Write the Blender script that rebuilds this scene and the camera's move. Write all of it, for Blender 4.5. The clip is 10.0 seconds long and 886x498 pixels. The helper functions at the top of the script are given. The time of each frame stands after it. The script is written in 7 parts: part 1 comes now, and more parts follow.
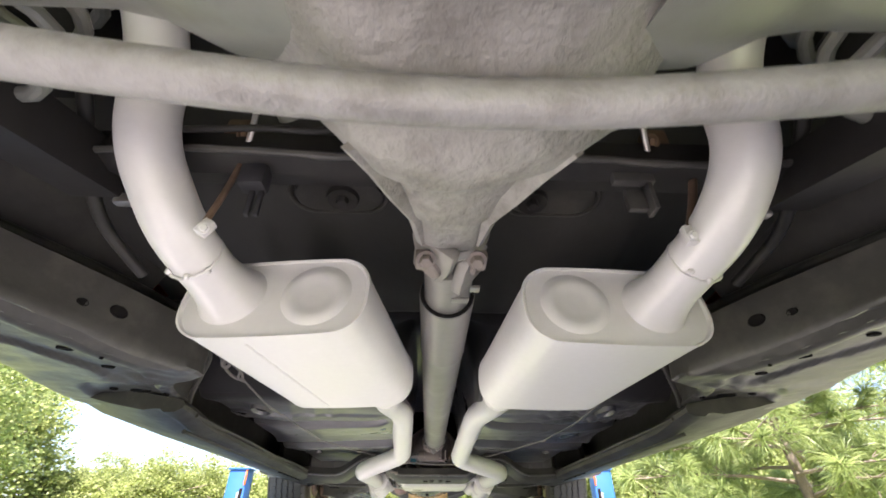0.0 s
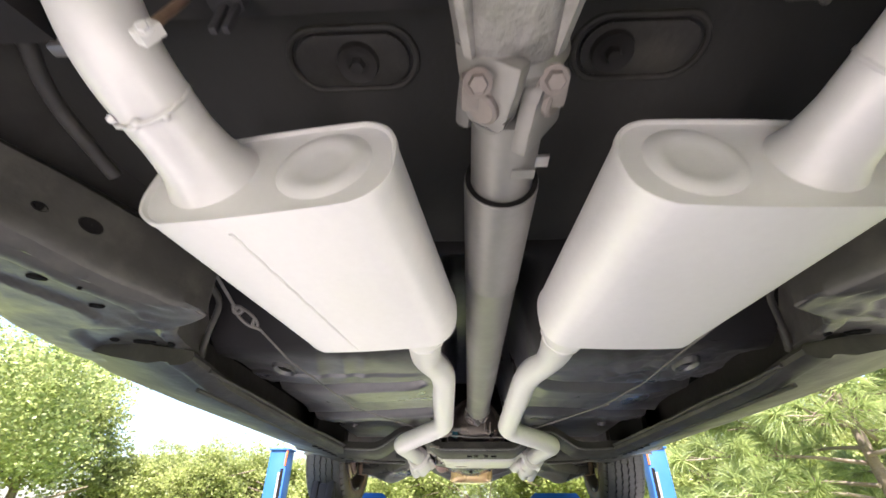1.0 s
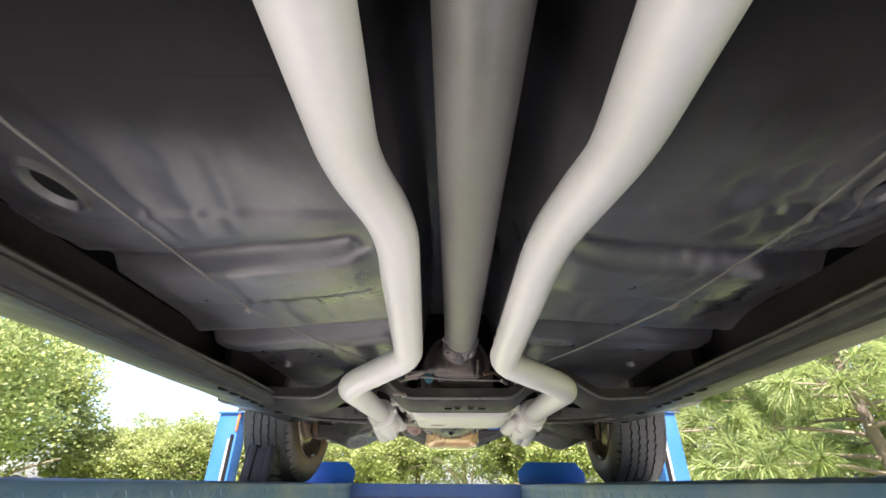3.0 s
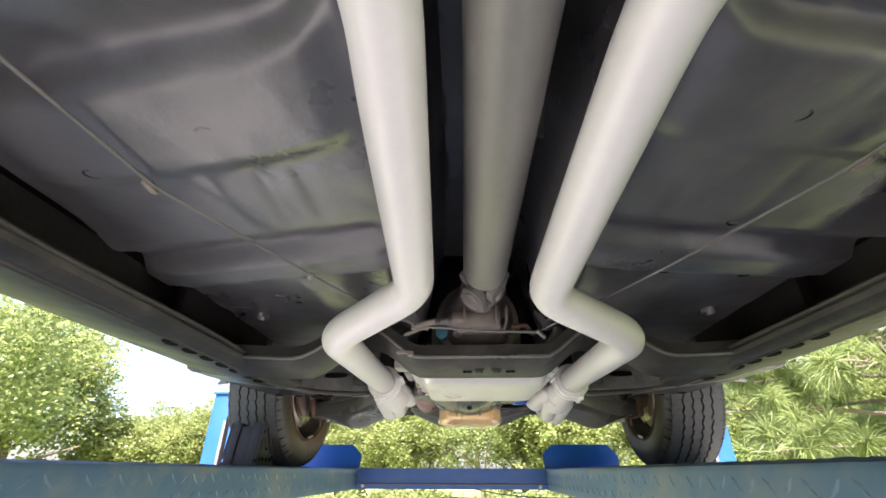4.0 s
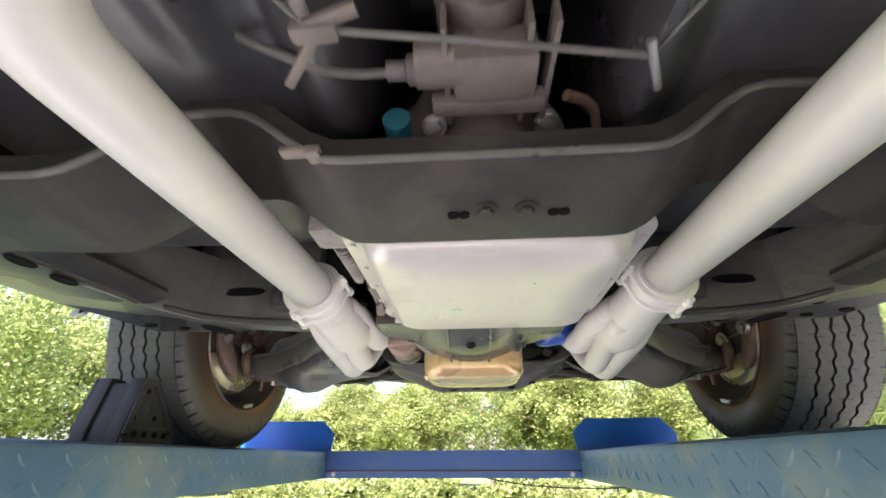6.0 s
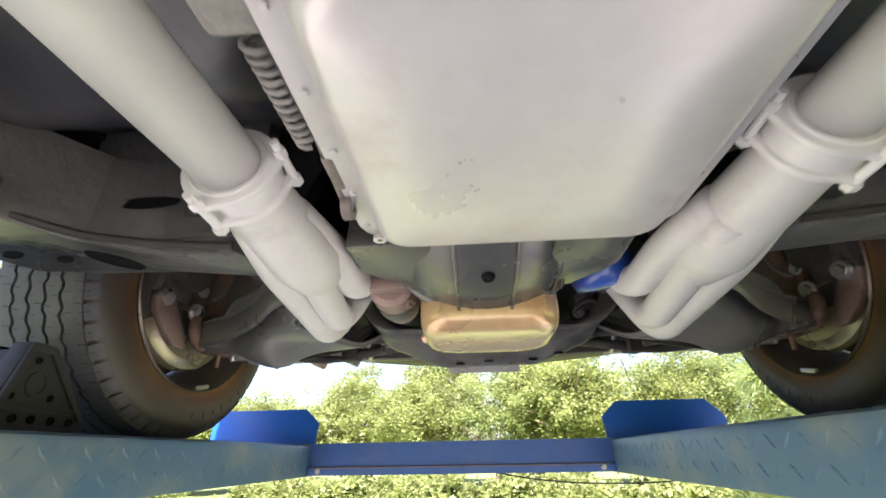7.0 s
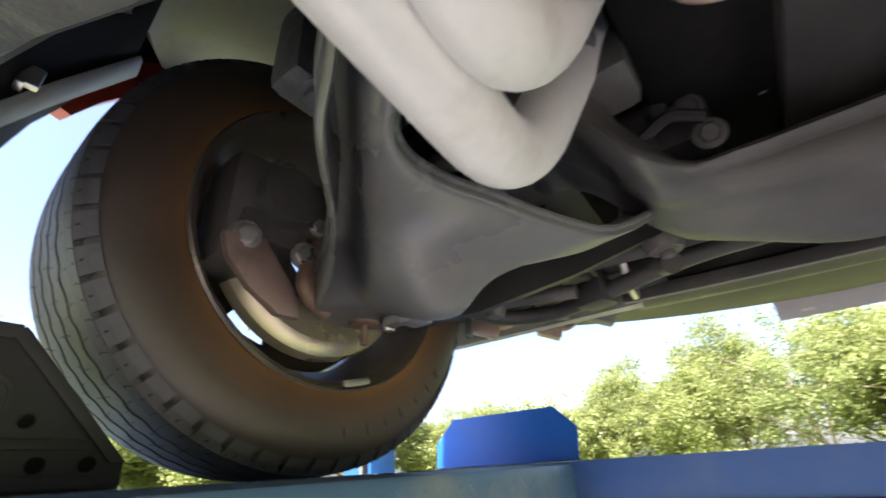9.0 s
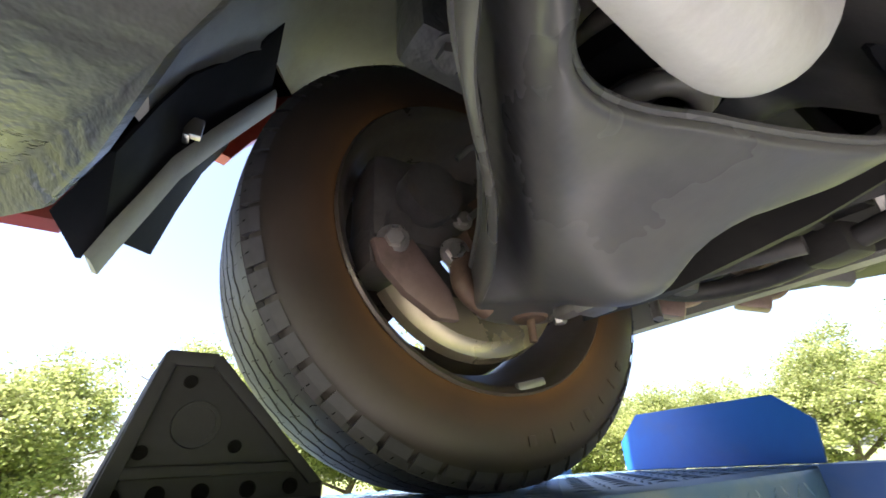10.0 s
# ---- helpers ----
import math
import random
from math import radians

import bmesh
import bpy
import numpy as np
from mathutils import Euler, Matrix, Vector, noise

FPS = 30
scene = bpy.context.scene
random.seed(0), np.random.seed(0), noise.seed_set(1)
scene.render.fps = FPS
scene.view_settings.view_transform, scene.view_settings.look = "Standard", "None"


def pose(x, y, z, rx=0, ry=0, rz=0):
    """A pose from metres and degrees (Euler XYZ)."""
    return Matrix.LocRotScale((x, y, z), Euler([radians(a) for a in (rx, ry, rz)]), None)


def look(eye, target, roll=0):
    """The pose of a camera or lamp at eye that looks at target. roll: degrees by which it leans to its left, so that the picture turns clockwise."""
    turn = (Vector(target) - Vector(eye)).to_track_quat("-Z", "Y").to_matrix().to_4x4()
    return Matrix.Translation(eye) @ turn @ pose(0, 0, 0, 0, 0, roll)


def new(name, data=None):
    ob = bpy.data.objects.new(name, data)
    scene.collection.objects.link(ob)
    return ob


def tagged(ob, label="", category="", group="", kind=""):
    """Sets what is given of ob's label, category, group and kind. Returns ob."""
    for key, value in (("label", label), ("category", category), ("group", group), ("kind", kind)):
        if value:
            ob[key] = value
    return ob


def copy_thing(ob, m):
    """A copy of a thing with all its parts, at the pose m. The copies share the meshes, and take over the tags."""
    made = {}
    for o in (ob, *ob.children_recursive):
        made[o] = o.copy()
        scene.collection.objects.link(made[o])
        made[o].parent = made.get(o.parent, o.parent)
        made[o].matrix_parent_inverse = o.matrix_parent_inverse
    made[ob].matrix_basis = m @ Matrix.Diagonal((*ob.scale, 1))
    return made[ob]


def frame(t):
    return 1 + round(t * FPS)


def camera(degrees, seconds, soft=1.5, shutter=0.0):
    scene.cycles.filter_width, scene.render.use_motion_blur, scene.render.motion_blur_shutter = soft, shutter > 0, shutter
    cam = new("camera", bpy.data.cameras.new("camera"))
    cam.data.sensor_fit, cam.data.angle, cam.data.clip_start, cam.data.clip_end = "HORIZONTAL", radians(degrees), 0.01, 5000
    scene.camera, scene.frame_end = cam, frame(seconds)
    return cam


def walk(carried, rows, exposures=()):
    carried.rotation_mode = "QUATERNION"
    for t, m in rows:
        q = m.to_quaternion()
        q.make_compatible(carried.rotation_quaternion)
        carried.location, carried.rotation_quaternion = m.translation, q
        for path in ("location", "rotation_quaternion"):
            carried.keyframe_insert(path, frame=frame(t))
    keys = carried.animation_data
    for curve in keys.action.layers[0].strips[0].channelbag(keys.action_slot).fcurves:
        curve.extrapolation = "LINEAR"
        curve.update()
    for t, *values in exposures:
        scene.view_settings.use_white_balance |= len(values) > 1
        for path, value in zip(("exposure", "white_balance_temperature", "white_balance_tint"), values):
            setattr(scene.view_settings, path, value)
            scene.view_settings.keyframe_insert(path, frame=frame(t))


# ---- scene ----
from mathutils import geometry

cam = camera(92.4, 10.0, soft=1.6, shutter=0.3)
# seconds, eye, target, roll
ROWS = [
    (0, (-0.0200, 0.0000, 1.5000), (0.0324, 1.6685, 2.6016), 0.00),
    (0.5, (-0.0242, 0.0637, 1.4753), (-0.0726, 1.7514, 2.5473), -0.18),
    (1, (-0.0406, 0.1963, 1.4796), (-0.1296, 1.8923, 2.5358), 0.28),
    (1.5, (-0.0467, 0.3102, 1.4779), (-0.0997, 2.0161, 2.5205), 0.40),
    (2, (-0.0357, 0.4639, 1.4647), (-0.0767, 2.1878, 2.4779), 0.62),
    (2.5, (-0.0294, 0.6279, 1.4711), (-0.0612, 2.3669, 2.4585), 0.62),
    (3, (-0.0218, 0.7602, 1.4766), (-0.0566, 2.5068, 2.4504), 0.32),
    (3.2, (-0.0228, 0.8153, 1.4693), (-0.0630, 2.5698, 2.4285), 0.34),
    (4.3, (-0.0485, 1.1602, 1.4744), (-0.1367, 2.9306, 2.4007), 0.12),
    (4.5, (-0.0515, 1.2149, 1.4777), (-0.1309, 2.9869, 2.4017), -0.04),
    (5, (-0.0342, 1.3875, 1.4683), (-0.1390, 3.1702, 2.3689), 0.20),
    (5.5, (-0.0197, 1.5410, 1.4596), (-0.1185, 3.3315, 2.3452), -0.03),
    (5.7, (-0.0197, 1.5973, 1.4594), (-0.1349, 3.3869, 2.3450), 0.10),
    (6.8, (-0.0416, 1.9143, 1.4528), (-0.1433, 3.7093, 2.3290), -1.07),
    (7, (-0.0446, 1.9693, 1.4494), (-0.1634, 3.7657, 2.3206), -1.06),
    (7.5, (-0.0392, 2.1238, 1.4366), (-0.2414, 3.9125, 2.3082), -1.42),
    (8, (-0.0318, 2.2877, 1.4484), (-0.4182, 4.0426, 2.3264), -1.92),
    (8.5, (-0.0920, 2.4205, 1.4384), (-0.7736, 4.0752, 2.3314), -2.59),
    (9, (-0.2175, 2.5262, 1.4851), (-1.2461, 3.9737, 2.4053), -3.59),
    (9.5, (-0.2684, 2.5396, 1.5045), (-1.5856, 3.7224, 2.4351), -3.73),
    (10, (-0.2827, 2.5481, 1.5105), (-1.7351, 3.5687, 2.4319), -3.73),
]
walk(cam, [(t, look(eye, target, roll)) for t, eye, target, roll in ROWS],
     exposures=[(0.0, 2.5, 6300, 22), (0.5, 2.6, 6300, 22), (1.0, 2.54, 6300, 22), (2.0, 2.27, 6300, 22), (3.0, 2.4, 6300, 22), (4.5, 2.45, 6300, 22), (5.5, 2.55, 6300, 22), (7.0, 2.45, 6300, 22), (8.0, 2.3, 6300, 22), (8.5, 2.4, 6300, 22), (9.5, 2.5, 6300, 22), (10.0, 2.6, 6300, 22)])

# ---- sky and sun ----
SUN_UP, SUN_FROM = radians(60), radians(183)
world = bpy.data.worlds.new("sky")
scene.world = world
world.use_nodes = True
wn = world.node_tree.nodes
sky = wn.new("ShaderNodeTexSky")
sky.sky_type, sky.sun_disc = "NISHITA", False
sky.sun_elevation, sky.sun_rotation = SUN_UP, SUN_FROM
sky.air_density, sky.dust_density = 1.0, 2.0
wn["Background"].inputs["Strength"].default_value = 0.085
world.node_tree.links.new(sky.outputs[0], wn["Background"].inputs[0])
sun = new("sun", bpy.data.lights.new("sun", "SUN"))
sun.data.energy, sun.data.angle, sun.data.color = 5.0, radians(0.6), (1.0, 0.95, 0.86)
sun_dir = Vector((math.sin(SUN_FROM) * math.cos(SUN_UP), math.cos(SUN_FROM) * math.cos(SUN_UP), math.sin(SUN_UP)))
sun.matrix_world = look((0, 0, 12), Vector((0, 0, 12)) - sun_dir)

# ---- materials ----
def surf(name, base, alt, rough=0.6, metal=0.0, big=4.0, fine=60.0, mix=0.5, bump=0.2, dist=0.002,
         dirt=None, dirt_amount=0.0, dirt_scale=9.0, rough_var=0.12, coat=0.0, spec=0.5):
    """A worn surface: two tones at a large and a fine scale, blotches of dirt, relief and uneven gloss."""
    m = bpy.data.materials.new(name)
    m.use_nodes = True
    n, l = m.node_tree.nodes, m.node_tree.links
    bsdf = n["Principled BSDF"]
    co = n.new("ShaderNodeTexCoord")
    def noise_at(scale, detail=5.0, rough_=0.6):
        x = n.new("ShaderNodeTexNoise")
        x.inputs["Scale"].default_value, x.inputs["Detail"].default_value, x.inputs["Roughness"].default_value = scale, detail, rough_
        l.new(co.outputs["Object"], x.inputs["Vector"])
        return x.outputs["Fac"]
    def ramp(fac, lo, hi):
        x = n.new("ShaderNodeMapRange")
        x.inputs["From Min"].default_value, x.inputs["From Max"].default_value = lo, hi
        l.new(fac, x.inputs["Value"])
        return x.outputs["Result"]
    def blend(fac, a, b, kind="MIX"):
        x = n.new("ShaderNodeMix")
        x.data_type, x.blend_type = "RGBA", kind
        for sock, val in ((x.inputs[0], fac), (x.inputs[6], a), (x.inputs[7], b)):
            if isinstance(val, (float, int)):
                sock.default_value = val
            elif isinstance(val, tuple):
                sock.default_value = (*val, 1)
            else:
                l.new(val, sock)
        return x.outputs[2]
    a, b = noise_at(big), noise_at(fine, 4.0)
    add = n.new("ShaderNodeMath")
    add.operation = "MULTIPLY_ADD"
    l.new(b, add.inputs[0])
    add.inputs[1].default_value = 0.45
    l.new(a, add.inputs[2])
    tone = ramp(add.outputs[0], 0.72 - mix * 0.35, 0.72 + mix * 0.35)
    colour = blend(tone, base, alt)
    if dirt:
        d = ramp(noise_at(dirt_scale, 6.0, 0.62), 0.58 - dirt_amount * 0.3, 0.84)
        colour = blend(d, colour, dirt)
    l.new(colour, bsdf.inputs["Base Color"])
    rr = n.new("ShaderNodeMapRange")
    l.new(a, rr.inputs["Value"])
    rr.inputs["From Min"].default_value, rr.inputs["From Max"].default_value = 0.3, 0.7
    rr.inputs["To Min"].default_value, rr.inputs["To Max"].default_value = max(0.02, rough - rough_var), min(1, rough + rough_var)
    l.new(rr.outputs[0], bsdf.inputs["Roughness"])
    bsdf.inputs["Metallic"].default_value = metal
    bsdf.inputs["Coat Weight"].default_value = coat
    bsdf.inputs["Coat Roughness"].default_value = 0.12
    bsdf.inputs["Specular IOR Level"].default_value = spec
    if bump:
        bp = n.new("ShaderNodeBump")
        bp.inputs["Strength"].default_value, bp.inputs["Distance"].default_value = bump, dist
        l.new(add.outputs[0], bp.inputs["Height"])
        l.new(bp.outputs[0], bsdf.inputs["Normal"])
    return m


UNDER = surf("undercoat", (0.017, 0.016, 0.016), (0.034, 0.032, 0.031), 0.5, 0, 3.0, 40, 0.9, 0.25, 0.003, (0.055, 0.053, 0.048), 0.2, 6.0, spec=0.2)
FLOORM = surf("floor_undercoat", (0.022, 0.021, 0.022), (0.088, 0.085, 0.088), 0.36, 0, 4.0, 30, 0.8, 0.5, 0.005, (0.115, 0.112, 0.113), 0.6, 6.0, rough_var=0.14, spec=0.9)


def paint_shade(m, tone, y0, y1, shine):
    """Paints shade into the pan's colour: another tone and gloss to the rear, its edge ragged and soft."""
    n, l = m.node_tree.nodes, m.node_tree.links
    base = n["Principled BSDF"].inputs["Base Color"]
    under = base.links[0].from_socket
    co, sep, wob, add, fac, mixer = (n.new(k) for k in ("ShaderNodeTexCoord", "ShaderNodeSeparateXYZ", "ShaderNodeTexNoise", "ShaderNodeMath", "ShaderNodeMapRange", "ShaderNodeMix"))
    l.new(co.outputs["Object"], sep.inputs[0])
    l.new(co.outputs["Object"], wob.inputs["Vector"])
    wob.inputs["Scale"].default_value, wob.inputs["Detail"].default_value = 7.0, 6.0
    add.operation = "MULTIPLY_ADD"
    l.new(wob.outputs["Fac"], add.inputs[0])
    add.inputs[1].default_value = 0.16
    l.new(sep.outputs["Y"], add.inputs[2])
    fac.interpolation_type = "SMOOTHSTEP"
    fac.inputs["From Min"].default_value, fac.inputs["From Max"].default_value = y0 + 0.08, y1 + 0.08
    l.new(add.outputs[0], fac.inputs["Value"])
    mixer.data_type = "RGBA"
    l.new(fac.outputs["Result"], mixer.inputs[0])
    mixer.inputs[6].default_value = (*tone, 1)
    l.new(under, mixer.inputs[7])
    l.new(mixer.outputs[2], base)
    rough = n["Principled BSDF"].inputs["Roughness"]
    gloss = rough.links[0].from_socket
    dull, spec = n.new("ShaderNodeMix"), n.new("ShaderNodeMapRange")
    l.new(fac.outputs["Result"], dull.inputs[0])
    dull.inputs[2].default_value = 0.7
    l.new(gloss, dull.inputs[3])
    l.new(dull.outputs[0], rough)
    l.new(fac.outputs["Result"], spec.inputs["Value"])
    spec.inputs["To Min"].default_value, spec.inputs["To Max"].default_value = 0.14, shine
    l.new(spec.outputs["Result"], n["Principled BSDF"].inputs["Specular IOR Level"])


# shade put into the colour: floor darkens rearward, seat panel darkens forward
paint_shade(FLOORM, (0.021, 0.020, 0.021), 0.98, 1.16, 1.0)
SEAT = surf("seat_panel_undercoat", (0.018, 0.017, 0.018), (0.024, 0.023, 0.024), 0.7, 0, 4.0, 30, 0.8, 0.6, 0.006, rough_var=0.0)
paint_shade(SEAT, (0.048, 0.047, 0.045), 0.74, 0.86, 0.14)
CORNER = surf("front_frame_undercoat", (0.075, 0.073, 0.068), (0.115, 0.112, 0.104), 0.36, 0, 4.0, 26, 0.9, 0.9, 0.012, (0.17, 0.168, 0.148), 0.35, 9.0)
BOXM = surf("rear_frame_undercoat", (0.042, 0.04, 0.037), (0.078, 0.075, 0.068), 0.42, 0, 6.0, 50, 1.0, 0.6, 0.004, (0.12, 0.114, 0.098), 0.3, 14.0)
FRAME = surf("frame_paint", (0.027, 0.0255, 0.024), (0.052, 0.049, 0.045), 0.5, 0, 6.0, 50, 1.0, 0.6, 0.004, (0.085, 0.079, 0.068), 0.25, 11.0, spec=0.3)
HOUSE = surf("wheel_house_undercoat", (0.24, 0.236, 0.205), (0.34, 0.334, 0.29), 0.42, 0, 4.0, 50, 0.9, 0.5, 0.004, (0.14, 0.136, 0.12), 0.2, 7.0)
# near-black that stands in for shade in holes, gaps and enclosed spaces
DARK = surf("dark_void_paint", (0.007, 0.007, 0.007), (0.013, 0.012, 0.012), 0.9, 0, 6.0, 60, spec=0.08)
SILVER = surf("aluminium_paint", (0.64, 0.622, 0.602), (0.71, 0.692, 0.675), 0.4, 0.08, 5.0, 90, 0.8, 0.06, 0.001)
HEADER = surf("header_coating", (0.56, 0.545, 0.515), (0.64, 0.62, 0.595), 0.5, 0.1, 8.0, 140, 0.9, 0.55, 0.0014, (0.46, 0.43, 0.39), 0.08, 22.0)
AXLE = surf("axle_tube_paint", (0.2, 0.2, 0.18), (0.26, 0.262, 0.235), 0.42, 0.15, 5.0, 80, 0.8, 0.2, 0.0015, (0.15, 0.135, 0.11), 0.15, 12.0)
CAST = surf("cast_iron_silver", (0.2, 0.19, 0.172), (0.4, 0.38, 0.35), 0.5, 0.1, 11.0, 75, 1.0, 1.0, 0.008, (0.1, 0.088, 0.074), 0.4, 15.0)
SWAY = surf("weathered_bar_paint", (0.2, 0.192, 0.186), (0.34, 0.326, 0.312), 0.42, 0.15, 16.0, 120, 1.0, 0.8, 0.004, (0.13, 0.115, 0.1), 0.3, 26.0)
SHAFT = surf("driveshaft_paint", (0.18, 0.172, 0.158), (0.245, 0.234, 0.215), 0.42, 0.3, 7.0, 90, 0.8, 0.1, 0.001, (0.2, 0.18, 0.16), 0.15, 12.0)
BEAM = surf("beam_blue_paint", (0.018, 0.07, 0.25), (0.03, 0.092, 0.3), 0.45, 0.0, 4, 60, 0.8, 0.1, 0.001, (0.07, 0.11, 0.24), 0.3, 7)
PAN = surf("pan_paint", (0.57, 0.545, 0.52), (0.67, 0.645, 0.62), 0.36, 0.35, 7.0, 45, 0.9, 0.12, 0.001, (0.43, 0.375, 0.33), 0.16, 7.0)
TRANS = surf("transmission_case", (0.17, 0.142, 0.125), (0.27, 0.235, 0.21), 0.5, 0.3, 10, 80, 0.9, 0.5, 0.003, (0.08, 0.062, 0.052), 0.3, 20)
COVER = surf("dust_cover_steel", (0.085, 0.084, 0.076), (0.13, 0.128, 0.114), 0.25, 0.5, 5, 70, 0.8, 0.1, 0.001, (0.11, 0.11, 0.1), 0.15, 12)
COPPER = surf("copper_engine_paint", (0.5, 0.25, 0.11), (0.6, 0.44, 0.21), 0.3, 0.35, 5, 60, 0.8, 0.12, 0.001, (0.5, 0.42, 0.22), 0.35, 8, coat=1.0)
STARTER = surf("starter_metal", (0.24, 0.165, 0.135), (0.34, 0.25, 0.215), 0.45, 0.4, 8, 80, 0.8, 0.3, 0.002, (0.1, 0.075, 0.06), 0.25, 18)
FILTER = surf("blue_filter_paint", (0.02, 0.07, 0.34), (0.03, 0.1, 0.42), 0.25, 0.0, 8, 80, 0.6, 0.05, 0.001, coat=0.4)
STEEL = surf("bare_steel", (0.4, 0.38, 0.35), (0.55, 0.53, 0.5), 0.35, 0.85, 12, 120, 0.8, 0.2, 0.001, (0.22, 0.15, 0.1), 0.15, 30)
MEMBER = surf("cross_member_dust", (0.036, 0.0335, 0.032), (0.072, 0.068, 0.062), 0.42, 0.0, 6.0, 60, 0.9, 0.6, 0.004, (0.1, 0.094, 0.082), 0.35, 12)
RUST = surf("rusty_steel", (0.12, 0.075, 0.05), (0.22, 0.145, 0.1), 0.6, 0.2, 12, 120, 0.9, 0.5, 0.002, (0.05, 0.04, 0.033), 0.25, 20)
ARM = surf("control_arm_paint", (0.095, 0.093, 0.088), (0.14, 0.136, 0.126), 0.34, 0.0, 4, 70, 0.8, 0.3, 0.0015, (0.15, 0.142, 0.12), 0.12, 10)
SHIELD = surf("brake_shield_plating", (0.4, 0.35, 0.235), (0.5, 0.44, 0.31), 0.3, 0.7, 6, 80, 0.8, 0.12, 0.001, (0.3, 0.23, 0.14), 0.25, 12)
CALIPER = surf("caliper_iron", (0.066, 0.062, 0.058), (0.13, 0.122, 0.112), 0.5, 0.2, 12, 90, 0.9, 0.6, 0.003, (0.12, 0.085, 0.06), 0.2, 20)
RIM = surf("rim_steel", (0.1, 0.086, 0.07), (0.16, 0.138, 0.11), 0.36, 0.45, 8, 90, 0.8, 0.25, 0.001, (0.16, 0.11, 0.065), 0.25, 10)
CABLE = surf("steel_cable", (0.13, 0.125, 0.118), (0.2, 0.19, 0.178), 0.55, 0.4, 30, 200, 0.8, 0.4, 0.001)
RED = surf("red_body_paint", (0.4, 0.045, 0.028), (0.46, 0.06, 0.036), 0.42, 0.0, 5, 80, 0.6, 0.05, 0.001, (0.26, 0.05, 0.03), 0.1, 10, coat=0.15)
RUNWAY = surf("runway_blue_paint", (0.06, 0.13, 0.215), (0.095, 0.17, 0.25), 0.42, 0.0, 3, 45, 0.9, 0.15, 0.001, (0.26, 0.27, 0.22), 0.35, 6)
BLUE = surf("lift_blue_paint", (0.005, 0.1, 0.48), (0.009, 0.125, 0.55), 0.45, 0.0, 4, 60, 0.8, 0.08, 0.001, (0.04, 0.12, 0.4), 0.12, 9)
GLASS = surf("dark_window_glass", (0.02, 0.022, 0.024), (0.03, 0.032, 0.034), 0.06, 0.0, 2, 20, 0.5, 0.0)
POSTM = surf("post_blue_paint", (0.013, 0.085, 0.27), (0.02, 0.11, 0.32), 0.45, 0.0, 4, 60, 0.8, 0.08, 0.001)
RUBBER = surf("black_splash_rubber", (0.008, 0.008, 0.01), (0.014, 0.014, 0.017), 0.7, 0.0, 8, 90, 0.8, 0.2, 0.001, spec=0.15)
CHOCK = surf("black_plastic", (0.018, 0.0175, 0.02), (0.03, 0.029, 0.032), 0.62, 0.0, 10, 150, 0.8, 0.3, 0.001)
TREAD = surf("tyre_tread_rubber", (0.045, 0.044, 0.048), (0.082, 0.08, 0.086), 0.6, 0.0, 10, 120, 0.9, 0.3, 0.001)


def ground_material():
    """Pale trodden ground round the lift that gives way to grass."""
    m = surf("yard_ground", (0.285, 0.273, 0.252), (0.365, 0.353, 0.328), 0.95, 0.0, 0.5, 9, 0.9, 0.6, 0.05)
    n, l = m.node_tree.nodes, m.node_tree.links
    bsdf = n["Principled BSDF"]
    old = bsdf.inputs["Base Color"].links[0].from_socket
    co = n.new("ShaderNodeTexCoord")
    ln = n.new("ShaderNodeVectorMath")
    ln.operation = "DISTANCE"
    ln.inputs[1].default_value = (0, -0.4, 0)
    l.new(co.outputs["Object"], ln.inputs[0])
    ns = n.new("ShaderNodeTexNoise")
    ns.inputs["Scale"].default_value, ns.inputs["Detail"].default_value = 0.6, 8.0
    l.new(co.outputs["Object"], ns.inputs["Vector"])
    ad = n.new("ShaderNodeMath")
    ad.operation = "MULTIPLY_ADD"
    l.new(ns.outputs["Fac"], ad.inputs[0])
    ad.inputs[1].default_value = 4.0
    l.new(ln.outputs["Value"], ad.inputs[2])
    mr = n.new("ShaderNodeMapRange")
    mr.inputs["From Min"].default_value, mr.inputs["From Max"].default_value = 6.3, 7.6
    l.new(ad.outputs[0], mr.inputs["Value"])
    g1, g2 = n.new("ShaderNodeMix"), n.new("ShaderNodeMix")
    g1.data_type = g2.data_type = "RGBA"
    fine = n.new("ShaderNodeTexNoise")
    fine.inputs["Scale"].default_value = 3.0
    l.new(co.outputs["Object"], fine.inputs["Vector"])
    l.new(fine.outputs["Fac"], g1.inputs[0])
    g1.inputs[6].default_value, g1.inputs[7].default_value = (0.12, 0.17, 0.04, 1), (0.24, 0.27, 0.09, 1)
    l.new(mr.outputs[0], g2.inputs[0])
    l.new(old, g2.inputs[6])
    l.new(g1.outputs[2], g2.inputs[7])
    l.new(g2.outputs[2], bsdf.inputs["Base Color"])
    return m


GROUND = ground_material()
BARK = surf("bark", (0.14, 0.11, 0.08), (0.26, 0.21, 0.16), 0.9, 0.0, 5, 40, 0.9, 0.9, 0.02)
WHITE = surf("plate_grey", (0.3, 0.3, 0.3), (0.36, 0.36, 0.36), 0.5, 0.3, 8, 80, 0.6, 0.05, 0.001)
TEAL = surf("teal_plug", (0.012, 0.09, 0.115), (0.02, 0.12, 0.15), 0.5, 0.0, 20, 90)
ORANGE = surf("orange_lens", (0.5, 0.1, 0.02), (0.55, 0.13, 0.03), 0.35, 0.0, 20, 90)


